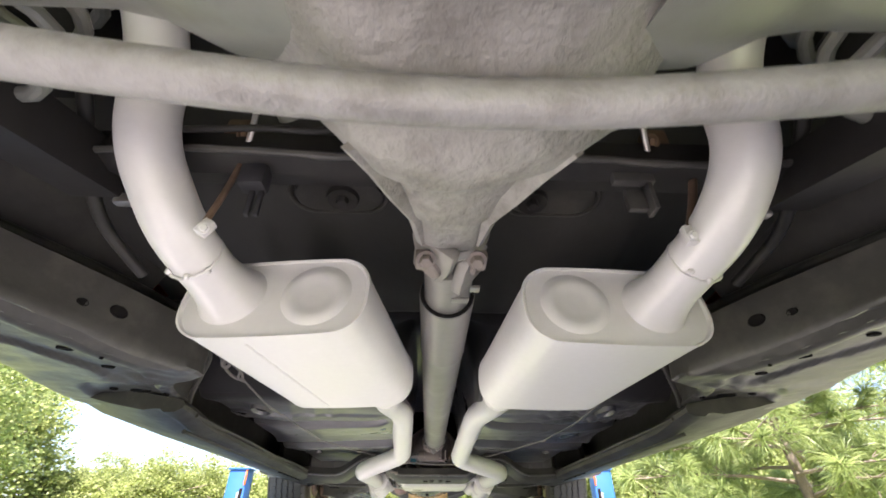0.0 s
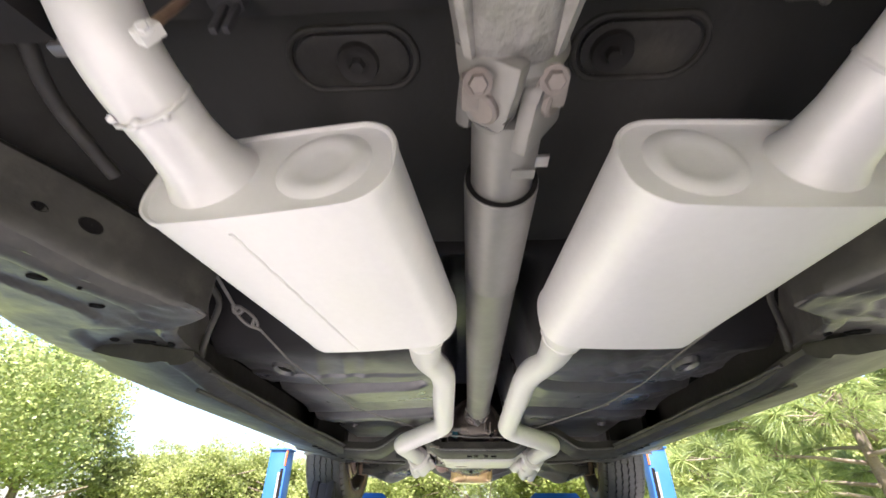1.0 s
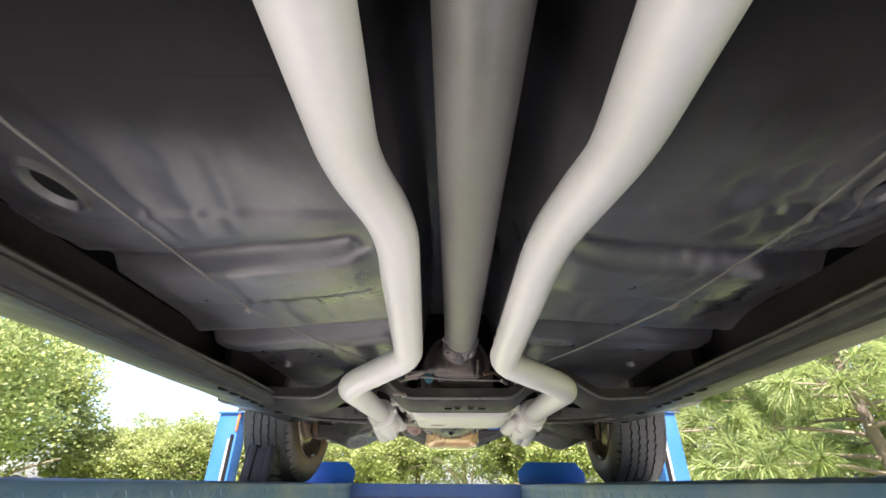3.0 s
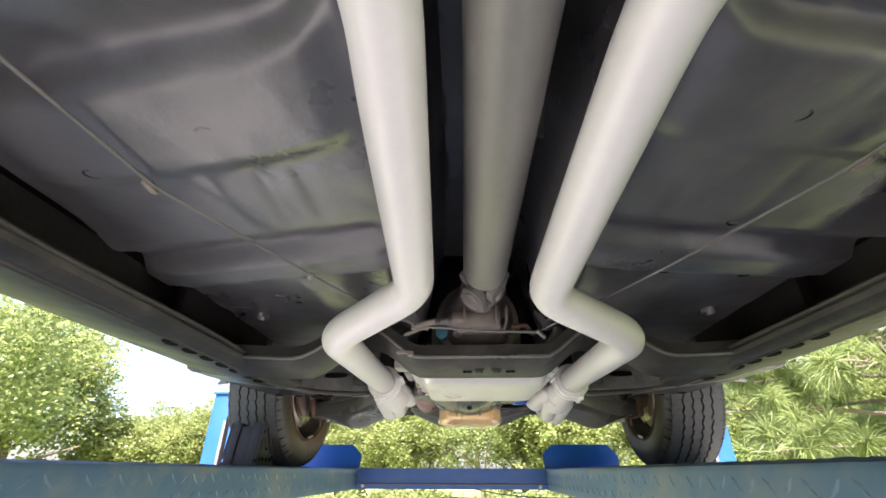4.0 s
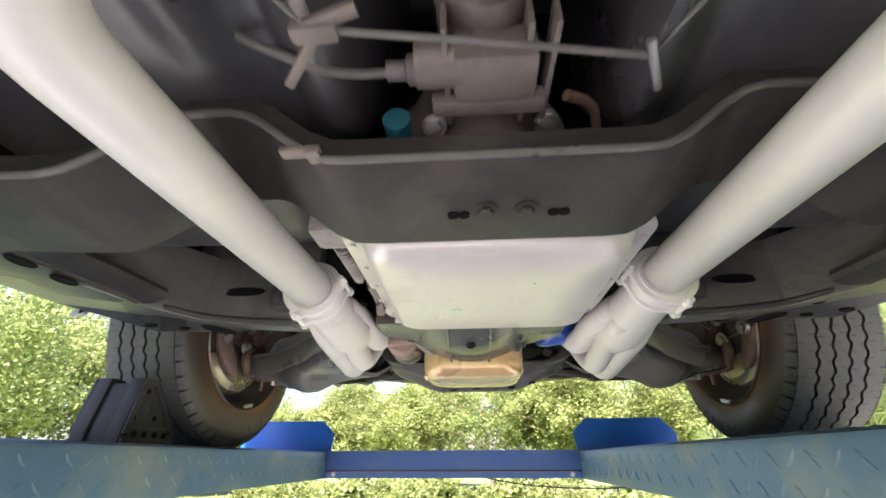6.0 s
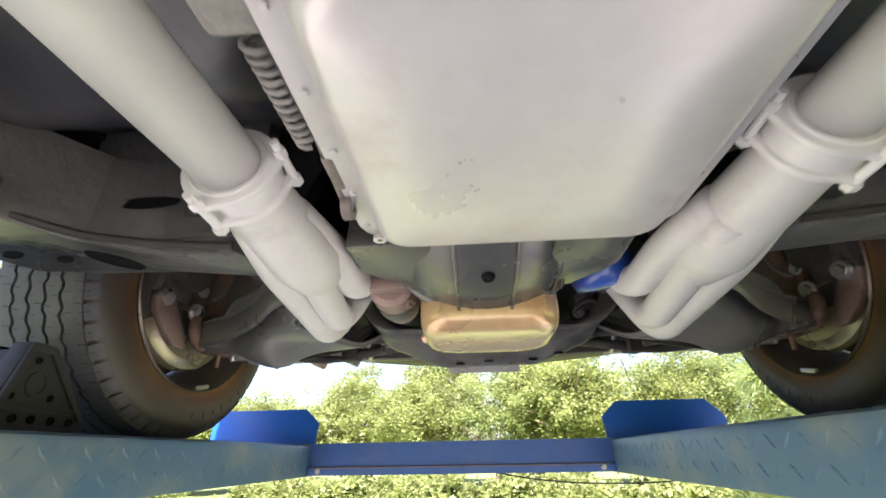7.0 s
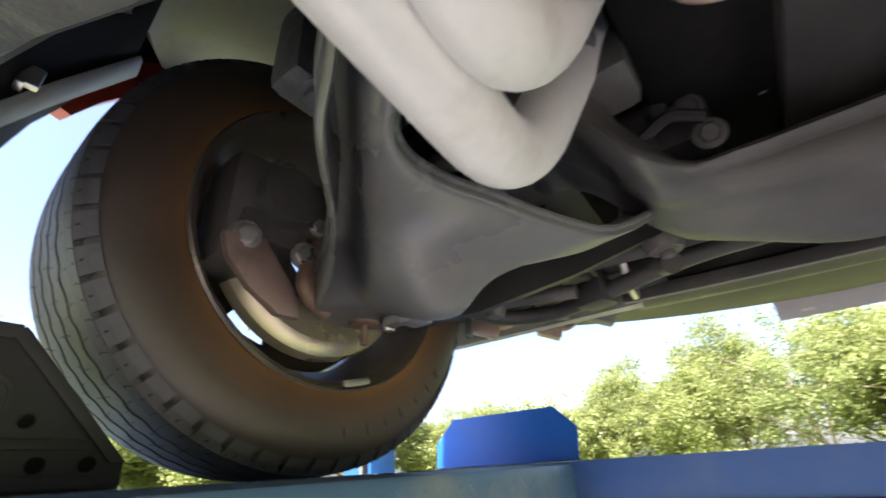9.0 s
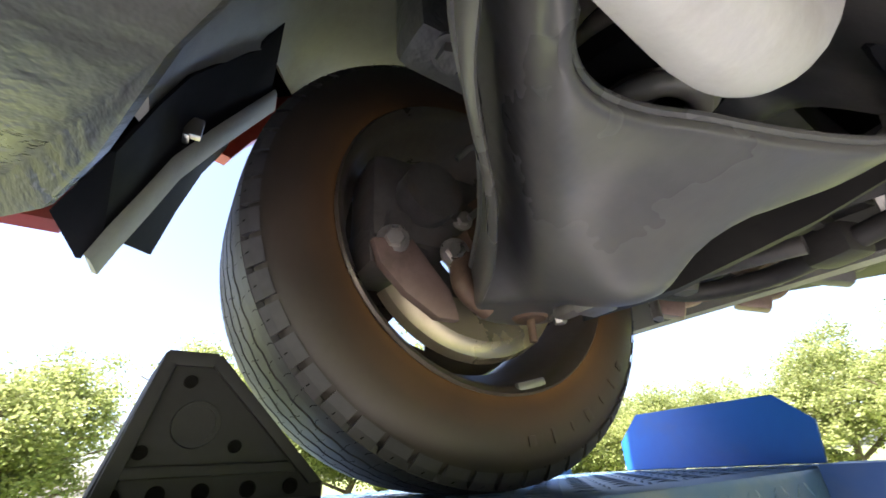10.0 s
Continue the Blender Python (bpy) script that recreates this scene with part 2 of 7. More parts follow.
def leaf_material(name, dark, light, shine=0.45):
    """Thin leaves that let some light through, uneven from leaf to leaf."""
    m = bpy.data.materials.new(name)
    m.use_nodes = True
    n, l = m.node_tree.nodes, m.node_tree.links
    bsdf = n["Principled BSDF"]
    geo = n.new("ShaderNodeNewGeometry")
    ramp = n.new("ShaderNodeMix")
    ramp.data_type = "RGBA"
    ramp.inputs[6].default_value, ramp.inputs[7].default_value = (*dark, 1), (*light, 1)
    l.new(geo.outputs["Random Per Island"], ramp.inputs[0])
    co = n.new("ShaderNodeTexCoord")
    ns = n.new("ShaderNodeTexNoise")
    ns.inputs["Scale"].default_value = 1.3
    l.new(co.outputs["Object"], ns.inputs["Vector"])
    hsv = n.new("ShaderNodeHueSaturation")
    mr = n.new("ShaderNodeMapRange")
    mr.inputs["To Min"].default_value, mr.inputs["To Max"].default_value = 0.7, 1.5
    l.new(ns.outputs["Fac"], mr.inputs["Value"])
    l.new(mr.outputs[0], hsv.inputs["Value"])
    l.new(ramp.outputs[2], hsv.inputs["Color"])
    l.new(hsv.outputs[0], bsdf.inputs["Base Color"])
    bsdf.inputs["Roughness"].default_value = shine
    tr = n.new("ShaderNodeBsdfTranslucent")
    l.new(hsv.outputs[0], tr.inputs["Color"])
    mixs = n.new("ShaderNodeMixShader")
    mixs.inputs[0].default_value = 0.58
    l.new(bsdf.outputs[0], mixs.inputs[1])
    l.new(tr.outputs[0], mixs.inputs[2])
    l.new(mixs.outputs[0], n["Material Output"].inputs["Surface"])
    return m


LEAF = leaf_material("broad_leaves", (0.17, 0.22, 0.06), (0.38, 0.41, 0.16))
LEAF_DARK = leaf_material("dense_leaves", (0.18, 0.24, 0.08), (0.38, 0.42, 0.17))
NEEDLE = leaf_material("pine_needles", (0.17, 0.23, 0.075), (0.32, 0.37, 0.14))


def tyre_side():
    """Black rubber with a brown film of dust that rings the wheel half way up the sidewall."""
    m = surf("tyre_sidewall", (0.026, 0.023, 0.022), (0.04, 0.035, 0.032), 0.5, 0.0, 8, 120, 0.8, 0.2, 0.001)
    n, l = m.node_tree.nodes, m.node_tree.links
    bsdf = n["Principled BSDF"]
    old = bsdf.inputs["Base Color"].links[0].from_socket
    co = n.new("ShaderNodeTexCoord")
    sep = n.new("ShaderNodeSeparateXYZ")
    l.new(co.outputs["Object"], sep.inputs[0])
    comb = n.new("ShaderNodeCombineXYZ")
    l.new(sep.outputs["Y"], comb.inputs["Y"])
    l.new(sep.outputs["Z"], comb.inputs["Z"])
    ln = n.new("ShaderNodeVectorMath")
    ln.operation = "LENGTH"
    l.new(comb.outputs[0], ln.inputs[0])
    cr = n.new("ShaderNodeValToRGB")
    e = cr.color_ramp.elements
    e[0].position, e[0].color = 0.0, (0, 0, 0, 1)
    e[1].position, e[1].color = 1.0, (0, 0, 0, 1)
    for p, v in ((0.04, 0.9), (0.14, 1.0), (0.30, 0.45), (0.55, 0.16)):
        el = cr.color_ramp.elements.new(p)
        el.color = (v, v, v, 1)
    mr = n.new("ShaderNodeMapRange")
    mr.inputs["From Min"].default_value, mr.inputs["From Max"].default_value = 0.195, 0.305
    l.new(ln.outputs["Value"], mr.inputs["Value"])
    l.new(mr.outputs[0], cr.inputs[0])
    ns = n.new("ShaderNodeTexNoise")
    ns.inputs["Scale"].default_value = 7.0
    l.new(co.outputs["Object"], ns.inputs["Vector"])
    mul = n.new("ShaderNodeMath")
    mul.operation = "MULTIPLY"
    l.new(cr.outputs[0], mul.inputs[0])
    l.new(ns.outputs["Fac"], mul.inputs[1])
    mx = n.new("ShaderNodeMix")
    mx.data_type = "RGBA"
    l.new(mul.outputs[0], mx.inputs[0])
    l.new(old, mx.inputs[6])
    mx.inputs[7].default_value = (0.36, 0.17, 0.05, 1)
    l.new(mx.outputs[2], bsdf.inputs["Base Color"])
    return m


SIDEWALL = tyre_side()

# ---- building tools ----
def part(name, bm, material, parent=None, label="", smooth=35, kind=""):
    """Links a bmesh as one mesh object, under a thing or a part if one is given."""
    me = bpy.data.meshes.new(name)
    bm.to_mesh(me)
    bm.free()
    me.materials.append(material)
    if smooth:
        me.shade_smooth()
        if smooth < 180:
            me.set_sharp_from_angle(angle=radians(smooth))
    ob = new(name, me)
    if parent:
        ob.parent = parent
    if label or kind:
        tagged(ob, label, kind=kind)
    return ob


def thing(name, label, category, group="", at=(0, 0, 0)):
    ob = new(name)
    ob.empty_display_size = 0.1
    ob.location = at
    return tagged(ob, label, category, group)


def rounded(points, fillet, steps=7):
    """The polyline with its corners turned into arcs. fillet: a length, or one for each inner corner."""
    pts = [Vector(p) for p in points]
    out = [pts[0]]
    for i in range(1, len(pts) - 1):
        f = fillet[i - 1] if isinstance(fillet, (list, tuple)) else fillet
        a, b, c = pts[i - 1], pts[i], pts[i + 1]
        u, v = (a - b), (c - b)
        f = min(f, u.length * 0.49, v.length * 0.49)
        p, q = b + u.normalized() * f, b + v.normalized() * f
        for k in range(steps + 1):
            s = k / steps
            out.append(p * (1 - s) ** 2 + b * 2 * s * (1 - s) + q * s * s)
    out.append(pts[-1])
    return out


def sweep(bm, path, radius, seg=20, cap=True, squash=None):
    """A tube along the path. radius: one value, or one for each point."""
    path = [Vector(p) for p in path]
    n = len(path)
    rings, up = [], None
    for i, p in enumerate(path):
        d = (path[min(i + 1, n - 1)] - path[max(i - 1, 0)]).normalized()
        if up is None:
            up = d.cross(Vector((0, 0, 1)) if abs(d.z) < 0.9 else Vector((1, 0, 0))).normalized()
        up = (up - d * up.dot(d)).normalized()
        side = d.cross(up)
        r = radius[i] if isinstance(radius, (list, tuple)) else radius
        rings.append([bm.verts.new(p + up * math.cos(2 * math.pi * k / seg) * r + side * math.sin(2 * math.pi * k / seg) * r) for k in range(seg)])
    skin(bm, rings, cap)
    return bm


def skin(bm, rings, cap=True, closed=True):
    for a, b in zip(rings, rings[1:]):
        m = len(a)
        for k in range(m if closed else m - 1):
            bm.faces.new((a[k], a[(k + 1) % m], b[(k + 1) % m], b[k]))
    if cap:
        bm.faces.new(rings[0][::-1])
        bm.faces.new(rings[-1])
    bmesh.ops.recalc_face_normals(bm, faces=bm.faces)


def tube(points, radius, fillet=0.05, seg=20, steps=7):
    return sweep(bmesh.new(), rounded(points, fillet, steps), radius, seg)


def loft(sections, cap=True, closed=True):
    bm = bmesh.new()
    skin(bm, [[bm.verts.new(p) for p in s] for s in sections], cap, closed)
    return bm


def box(sx, sy, sz, at=(0, 0, 0), bevel=0.003, m=None):
    bm = bmesh.new()
    bmesh.ops.create_cube(bm, size=1)
    for v in bm.verts:
        v.co = Vector((v.co.x * sx, v.co.y * sy, v.co.z * sz))
    if bevel:
        bmesh.ops.bevel(bm, geom=list(bm.edges), offset=bevel, segments=2, profile=0.6, affect="EDGES")
    bmesh.ops.transform(bm, matrix=Matrix.Translation(at) @ (m or Matrix()), verts=bm.verts)
    return bm


def prism(outline, height, bevel=0.004, m=None):
    """The outline (x, y) raised by height along z, its edges rounded."""
    bm = bmesh.new()
    lo = [bm.verts.new((x, y, 0)) for x, y in outline]
    hi = [bm.verts.new((x, y, height)) for x, y in outline]
    skin(bm, [lo, hi])
    if bevel:
        es = [e for e in bm.edges if e.calc_length() > bevel * 1.5]
        bmesh.ops.bevel(bm, geom=es, offset=bevel, segments=2, profile=0.6, affect="EDGES")
    if m:
        bmesh.ops.transform(bm, matrix=m, verts=bm.verts)
    return bm


def lathe(profile, seg=40, m=None, cap=False):
    """The profile (radius, along) turned about the x axis."""
    bm = bmesh.new()
    rings = [[bm.verts.new((a, r * math.cos(2 * math.pi * k / seg), r * math.sin(2 * math.pi * k / seg))) for k in range(seg)] for r, a in profile]
    skin(bm, rings, cap)
    if m:
        bmesh.ops.transform(bm, matrix=m, verts=bm.verts)
    return bm


def join(*bms):
    out = bms[0]
    for b in bms[1:]:
        me = bpy.data.meshes.new("tmp")
        b.to_mesh(me)
        b.free()
        out.from_mesh(me)
        bpy.data.meshes.remove(me)
    return out


def aim(at, to):
    """A pose at a point whose x axis looks towards another."""
    return Matrix.Translation(at) @ (Vector(to) - Vector(at)).to_track_quat("X", "Z").to_matrix().to_4x4()


def bolt(at, toward, r=0.009, h=0.008, washer=True):
    """A hexagon head on a washer."""
    m = aim(at, Vector(at) + Vector(toward))
    bm = lathe([(0.0001, h), (r * 0.85, h), (r, h * 0.8), (r, 0), (0.0001, 0)], 6, m)
    if washer:
        bm = join(bm, lathe([(0.0001, h * 0.3), (r * 1.45, h * 0.3), (r * 1.5, 0), (0.0001, 0)], 20, m))
    return bm


def smooth_step(a, b, x):
    t = min(1.0, max(0.0, (x - a) / (b - a)))
    return t * t * (3 - 2 * t)


# ---- ground and far trees ----
bm = bmesh.new()
bmesh.ops.create_grid(bm, x_segments=80, y_segments=80, size=300)
for v in bm.verts:
    r = math.hypot(v.co.x, v.co.y)
    v.co.z = noise.noise(v.co * 0.03) * 0.5 * smooth_step(15, 80, r)
tagged(part("ground", bm, GROUND, label="pale trodden yard ground with green grass around", smooth=180), category="ground", kind="structure")


def foliage(name, rng, clumps, per, spread, leaf, centre, parent, material, droop=0.0):
    """A crown of leaf clumps round an uneven ellipsoid, as one mesh of small folded leaves."""
    verts, faces = [], []
    for _ in range(clumps):
        d = Vector((rng.gauss(0, 1), rng.gauss(0, 1), rng.gauss(0, 1))).normalized()
        k = rng.uniform(0.45, 1.0) * (0.8 + 0.35 * noise.noise(d * 2.1 + Vector(centre)))
        c = Vector(centre) + Vector((d.x * spread[0], d.y * spread[1], d.z * spread[2])) * k
        cr = rng.uniform(0.1, 0.2) * min(spread)
        for _ in range(per):
            o = Vector((rng.gauss(0, 1), rng.gauss(0, 1), rng.gauss(0, 0.7))) * cr * 0.7
            u = Vector((rng.gauss(0, 1), rng.gauss(0, 1), rng.gauss(0, 0.5) - droop)).normalized()
            w = u.cross(Vector((rng.gauss(0, 1), rng.gauss(0, 1), rng.gauss(0, 1)))).normalized()
            s = leaf * rng.uniform(0.6, 1.3)
            p, i = c + o, len(verts)
            verts += [p, p + u * s * 0.5 + w * s * 0.32, p + u * s, p + u * s * 0.5 - w * s * 0.32]
            faces.append((i, i + 1, i + 2, i + 3))
    me = bpy.data.meshes.new(name)
    me.from_pydata([tuple(v) for v in verts], [], faces)
    me.materials.append(material)
    ob = new(name, me)
    ob.parent = parent
    return ob


def broad_tree(seed, height, width, material, label, clumps=210, per=140):
    """A trunk with forking limbs and a leafy crown that reaches low."""
    rng = random.Random(seed)
    t = thing("tree", label, "tree", "trees round the yard")
    bm = bmesh.new()
    path = [(rng.uniform(-0.15, 0.15) * k, rng.uniform(-0.15, 0.15) * k, height * 0.62 * k / 5) for k in range(6)]
    sweep(bm, path, [0.16 - 0.022 * k for k in range(6)], 9)
    for _ in range(7):
        k = rng.randint(1, 4)
        a = rng.uniform(0, 6.28)
        p = Vector(path[k])
        q = p + Vector((math.cos(a) * width * 0.45, math.sin(a) * width * 0.45, height * rng.uniform(0.1, 0.28)))
        sweep(bm, [p, p.lerp(q, 0.5) + Vector((0, 0, 0.15)), q], [0.07, 0.045, 0.015], 7)
    part("trunk", bm, BARK, t)
    foliage("crown", rng, clumps, per, (width * 0.5, width * 0.5, height * 0.46), 0.12, (0, 0, height * 0.53), t, material)
    return t


TREES = [broad_tree(11, 6.6, 5.4, LEAF, "leafy broadleaf tree with a bright yellow-green crown"),
         broad_tree(12, 5.2, 5.0, LEAF, "rounded sunlit tree with light green leaves"),
         broad_tree(13, 7.6, 5.6, LEAF_DARK, "tall airy tree with mid-green leaves", 150, 115),
         broad_tree(14, 3.6, 4.6, LEAF, "low leafy bush-like tree in yellow-green")]
# bearing to the right of straight ahead (degrees), distance, which tree, scale
STANDS = [(-70, 22, 1, 0.8), (-62, 24, 1, 0.85), (-55, 21, 3, 0.85), (-48, 17, 2, 0.95), (-43, 25, 0, 1.15), (-37, 26, 3, 1.0), (-31, 25, 1, 0.78),
          (-26, 27, 1, 0.86), (-20, 26, 3, 1.05), (-15, 27, 0, 0.86), (-9, 25, 1, 1.0), (-4, 27, 0, 0.98), (2, 25, 2, 0.86), (7, 27, 0, 1.1),
          (12, 25, 1, 1.2), (18, 26, 2, 0.92), (24, 25, 0, 1.1), (30, 24, 2, 0.95), (36, 23, 1, 1.2), (43, 24, 0, 1.1), (50, 22, 2, 0.95),
          (58, 22, 0, 1.0), (68, 24, 1, 1.1), (80, 24, 2, 1.0), (-82, 24, 0, 0.9), (-96, 26, 1, 1.0), (-112, 24, 0, 1.0),
          (100, 25, 0, 1.0), (125, 27, 2, 1.0), (150, 30, 0, 1.0), (180, 32, 2, 1.0), (-140, 28, 2, 1.0), (-160, 30, 0, 1.0),
          (-6, 34, 2, 1.05), (9, 35, 2, 1.15), (22, 34, 2, 1.1), (-22, 36, 2, 0.85), (-34, 36, 0, 0.9), (38, 33, 2, 1.1), (-66, 33, 0, 0.85), (-52, 33, 1, 1.05)]
shrub = thing("bush", "low green bush in the sunlit grass", "bush", "bushes ahead of the lift")
brng = random.Random(21)
sb = bmesh.new()
for _ in range(9):
    a = brng.uniform(0, 6.28)
    q = Vector((math.cos(a) * 0.7, math.sin(a) * 0.7, brng.uniform(0.5, 1.0)))
    sweep(sb, [(0, 0, 0), q * 0.5 + Vector((0, 0, 0.15)), q], [0.025, 0.016, 0.006], 6)
part("stems", sb, BARK, shrub)
foliage("leaves", brng, 110, 80, (1.0, 1.0, 0.68), 0.09, (0, 0, 0.66), shrub, LEAF)
shrub.matrix_basis = pose(-3.4, 10.5, 0, 0, 0, 20)
for k in range(17):
    x = -7.5 + 1.0 * k + brng.uniform(-0.3, 0.3)
    if abs(x + 3.4) > 0.3:
        copy_thing(shrub, pose(x, 10.6 + brng.uniform(-1.4, 1.6) - 0.03 * x * x, -0.02, 0, 0, brng.uniform(0, 360)))
used = set()
rng = random.Random(5)
for bearing, away, which, size in STANDS:
    size *= 1.5 if -115 < bearing < -50 else 1.2 if -50 <= bearing < 13 and away < 30 else 1.0
    a = radians(bearing - (3.5 if -75 < bearing < -39 else 0))
    m = pose(math.sin(a) * away, 1.5 + math.cos(a) * away, -0.05, 0, 0, rng.uniform(0, 360))
    if which in used:
        c = copy_thing(TREES[which], m)
        c.scale = (size, size, size * rng.uniform(0.93, 1.07))
    else:
        used.add(which)
        TREES[which].matrix_basis = m
        TREES[which].scale = (size, size, size)


def pine(at):
    """A pine with long bending boughs that carry tufts of long needles."""
    rng = random.Random(3)
    t = thing("pine_tree", "pine tree with long drooping light green needles", "tree", at=at)
    bm = bmesh.new()
    sweep(bm, [(0, 0, 0), (0.05, 0.03, 1.5), (0.0, 0.1, 3.0), (0.1, 0.0, 4.6), (0.08, 0.0, 6.2)], [0.08, 0.07, 0.055, 0.04, 0.015], 12)
    verts, faces = [], []
    for k in range(64):
        z = 0.6 + 5.4 * k / 64
        a = k * 2.4 + rng.uniform(-0.3, 0.3)
        reach = (2.7 - 0.3 * z) * rng.uniform(0.75, 1.1)
        d = Vector((math.cos(a), math.sin(a), 0))
        side = Vector((-d.y, d.x, 0))
        bough = [Vector((0, 0, z)) + d * reach * s + Vector((0, 0, 0.32 * s - 0.28 * s * s)) + side * 0.12 * math.sin(3 * s + k) for s in (0, 0.3, 0.6, 0.85, 1.0)]
        sweep(bm, bough, [0.03, 0.022, 0.015, 0.01, 0.006], 6)
        for tw in range(12):
            s = 1.0 if tw == 0 else rng.uniform(0.3, 1.0)
            i = min(3, int(s * 4))
            root = bough[i].lerp(bough[i + 1], min(1.0, s * 4 - i))
            tip = root + d * rng.uniform(0.1, 0.4) + side * rng.uniform(-0.5, 0.5) + Vector((0, 0, rng.uniform(-0.05, 0.3)))
            sweep(bm, [root, tip], [0.008, 0.005], 5, cap=False)
            axis = (tip - root).normalized()
            for _ in range(110):
                p = root.lerp(tip, rng.uniform(0.55, 1.0))
                q = (axis * rng.uniform(0.1, 1.3) + Vector((rng.gauss(0, 1), rng.gauss(0, 1), rng.gauss(0, 1))).normalized() * 0.85).normalized()
                ln = rng.uniform(0.2, 0.34)
                w = q.cross(Vector((rng.gauss(0, 1), rng.gauss(0, 1), rng.gauss(0, 1)))).normalized() * 0.0042
                mid = p + q * ln * 0.55
                end = p + q * ln + Vector((0, 0, -0.06))
                i0 = len(verts)
                verts += [p - w, p + w, mid + w, mid - w, end]
                faces += [(i0, i0 + 1, i0 + 2, i0 + 3), (i0 + 3, i0 + 2, i0 + 4)]
    part("trunk", bm, BARK, t)
    me = bpy.data.meshes.new("needles")
    me.from_pydata([tuple(v) for v in verts], [], faces)
    me.materials.append(NEEDLE)
    ob = new("needles", me)
    ob.parent = t
    return t


pine((5.0, 6.3, 0))

# ---- the four-post lift ----
TOP = 1.484
LIFT_TURN = -1.3
lift = thing("four_post_lift", "blue drive-on four-post car lift, raised", "car lift", at=(0, 3.376, TOP))
lift.rotation_euler = (0, 0, radians(LIFT_TURN))


def runway(x0, x1, name_side):
    """A long pressed channel: tread plate on top, its sides folded down."""
    rear, front, deep, wall = -4.6, 0.10, 0.088, 0.006
    c, w = (x0 + x1) / 2, x1 - x0
    prof = [(-w / 2, -deep), (-w / 2, -0.012), (-w / 2 + 0.004, -0.004), (-w / 2 + 0.012, 0), (w / 2 - 0.012, 0), (w / 2 - 0.004, -0.004), (w / 2, -0.012), (w / 2, -deep),
            (w / 2 - 0.03, -deep), (w / 2 - 0.03, -deep + wall), (w / 2 - wall, -deep + wall), (w / 2 - wall, -wall - 0.01), (w / 2 - wall - 0.01, -wall),
            (-w / 2 + wall + 0.01, -wall), (-w / 2 + wall, -wall - 0.01), (-w / 2 + wall, -deep + wall), (-w / 2 + 0.03, -deep + wall), (-w / 2 + 0.03, -deep)]
    ob = part("runway", loft([[(c + x, y, z) for x, z in prof] for y in (rear, -3, -1.5, front)]), RUNWAY, lift, "dusty blue-grey painted tread-plate runway")
    # raised tread lozenges on the top and on both folded sides
    verts, faces = [], []
    def lozenge(p, u, v, n):
        i = len(verts)
        for a, b, h in ((-1, 0, 0), (0, -1, 0), (1, 0, 0), (0, 1, 0), (-0.45, 0, 1), (0.45, 0, 1)):
            verts.append(p + u * a * 0.015 + v * b * 0.0042 + n * (h * 0.0016 - 0.0002))
        faces.extend([(i, i + 1, i + 5, i + 4), (i + 1, i + 2, i + 5), (i + 2, i + 3, i + 4, i + 5), (i + 3, i, i + 4)])
    X, Y, Z = Vector((1, 0, 0)), Vector((0, 1, 0)), Vector((0, 0, 1))
    for j in range(int((front - rear - 2.3) / 0.034)):
        y = rear + 2.3 + 0.034 * j
        for i in range(int(w / 0.034)):
            s = 1 if (i + j) % 2 else -1
            lozenge(Vector((x0 + 0.02 + i * 0.034, y, 0)), (X + Y * s).normalized(), (Y - X * s).normalized(), Z)
        for side, n in ((x0, -X), (x1, X)):
            for i in range(2):
                s = 1 if (i + j) % 2 else -1
                lozenge(Vector((side, y, -0.026 - 0.034 * i)), (Z + Y * s).normalized(), (Y - Z * s).normalized(), n)
    me = bpy.data.meshes.new("tread_plate_pattern")
    me.from_pydata([tuple(v) for v in verts], [], faces)
    me.materials.append(RUNWAY)
    pat = new("tread_plate_pattern", me)
    pat.parent = ob
    tagged(pat, kind="stuff")
    return ob


INNER_L, INNER_R, WIDE = -0.565, 0.348, 0.49
for x0, x1 in ((INNER_L - WIDE, INNER_L), (INNER_R, INNER_R + WIDE)):
    rw = runway(x0, x1, "")
    # upright wheel stop at the front end, its upper corners cut off
    inner = INNER_L if x0 < 0 else INNER_R
    sgn = -1 if x0 < 0 else 1
    out = [(0, 0), (0.355, 0), (0.36, 0.055), (0.315, 0.108), (0.045, 0.108), (-0.005, 0.062)]
    m = Matrix.Translation((inner, 0.045, 0.002)) @ Matrix.Diagonal((sgn, 1, 1, 1)) @ pose(0, 0, 0, 80, 0, 0)
    stop = part("wheel_stop", prism(out, 0.008, 0.002, m), BLUE, rw, "bright blue steel wheel stop plate with clipped corners")
    bmesh_tools = bmesh.new()
    bmesh_tools.from_mesh(stop.data)
    bmesh.ops.recalc_face_normals(bmesh_tools, faces=bmesh_tools.faces)
    bmesh_tools.to_mesh(stop.data)
    bmesh_tools.free()

beam = part("crossbeam", loft([[(x, y, z) for y, z in ((0, 0.002), (0, -0.062), (-0.006, -0.066), (-0.006, -0.086), (0.1, -0.086), (0.1, 0.002))] for x in (INNER_L + 0.001, -0.1, INNER_R - 0.001)]), BEAM, lift, "blue steel cross beam between the runways")
part("rust_seam", box(INNER_R - INNER_L - 0.03, 0.003, 0.003, ((INNER_L + INNER_R) / 2, -0.0065, -0.0655), 0.0008), RUST, beam, "thin rusty weld seam")
for x in (INNER_L + 0.035, INNER_R - 0.035):
    part("bolt", bolt((x, -0.006, -0.074), (0, -1, 0), 0.005, 0.004), STEEL, beam)


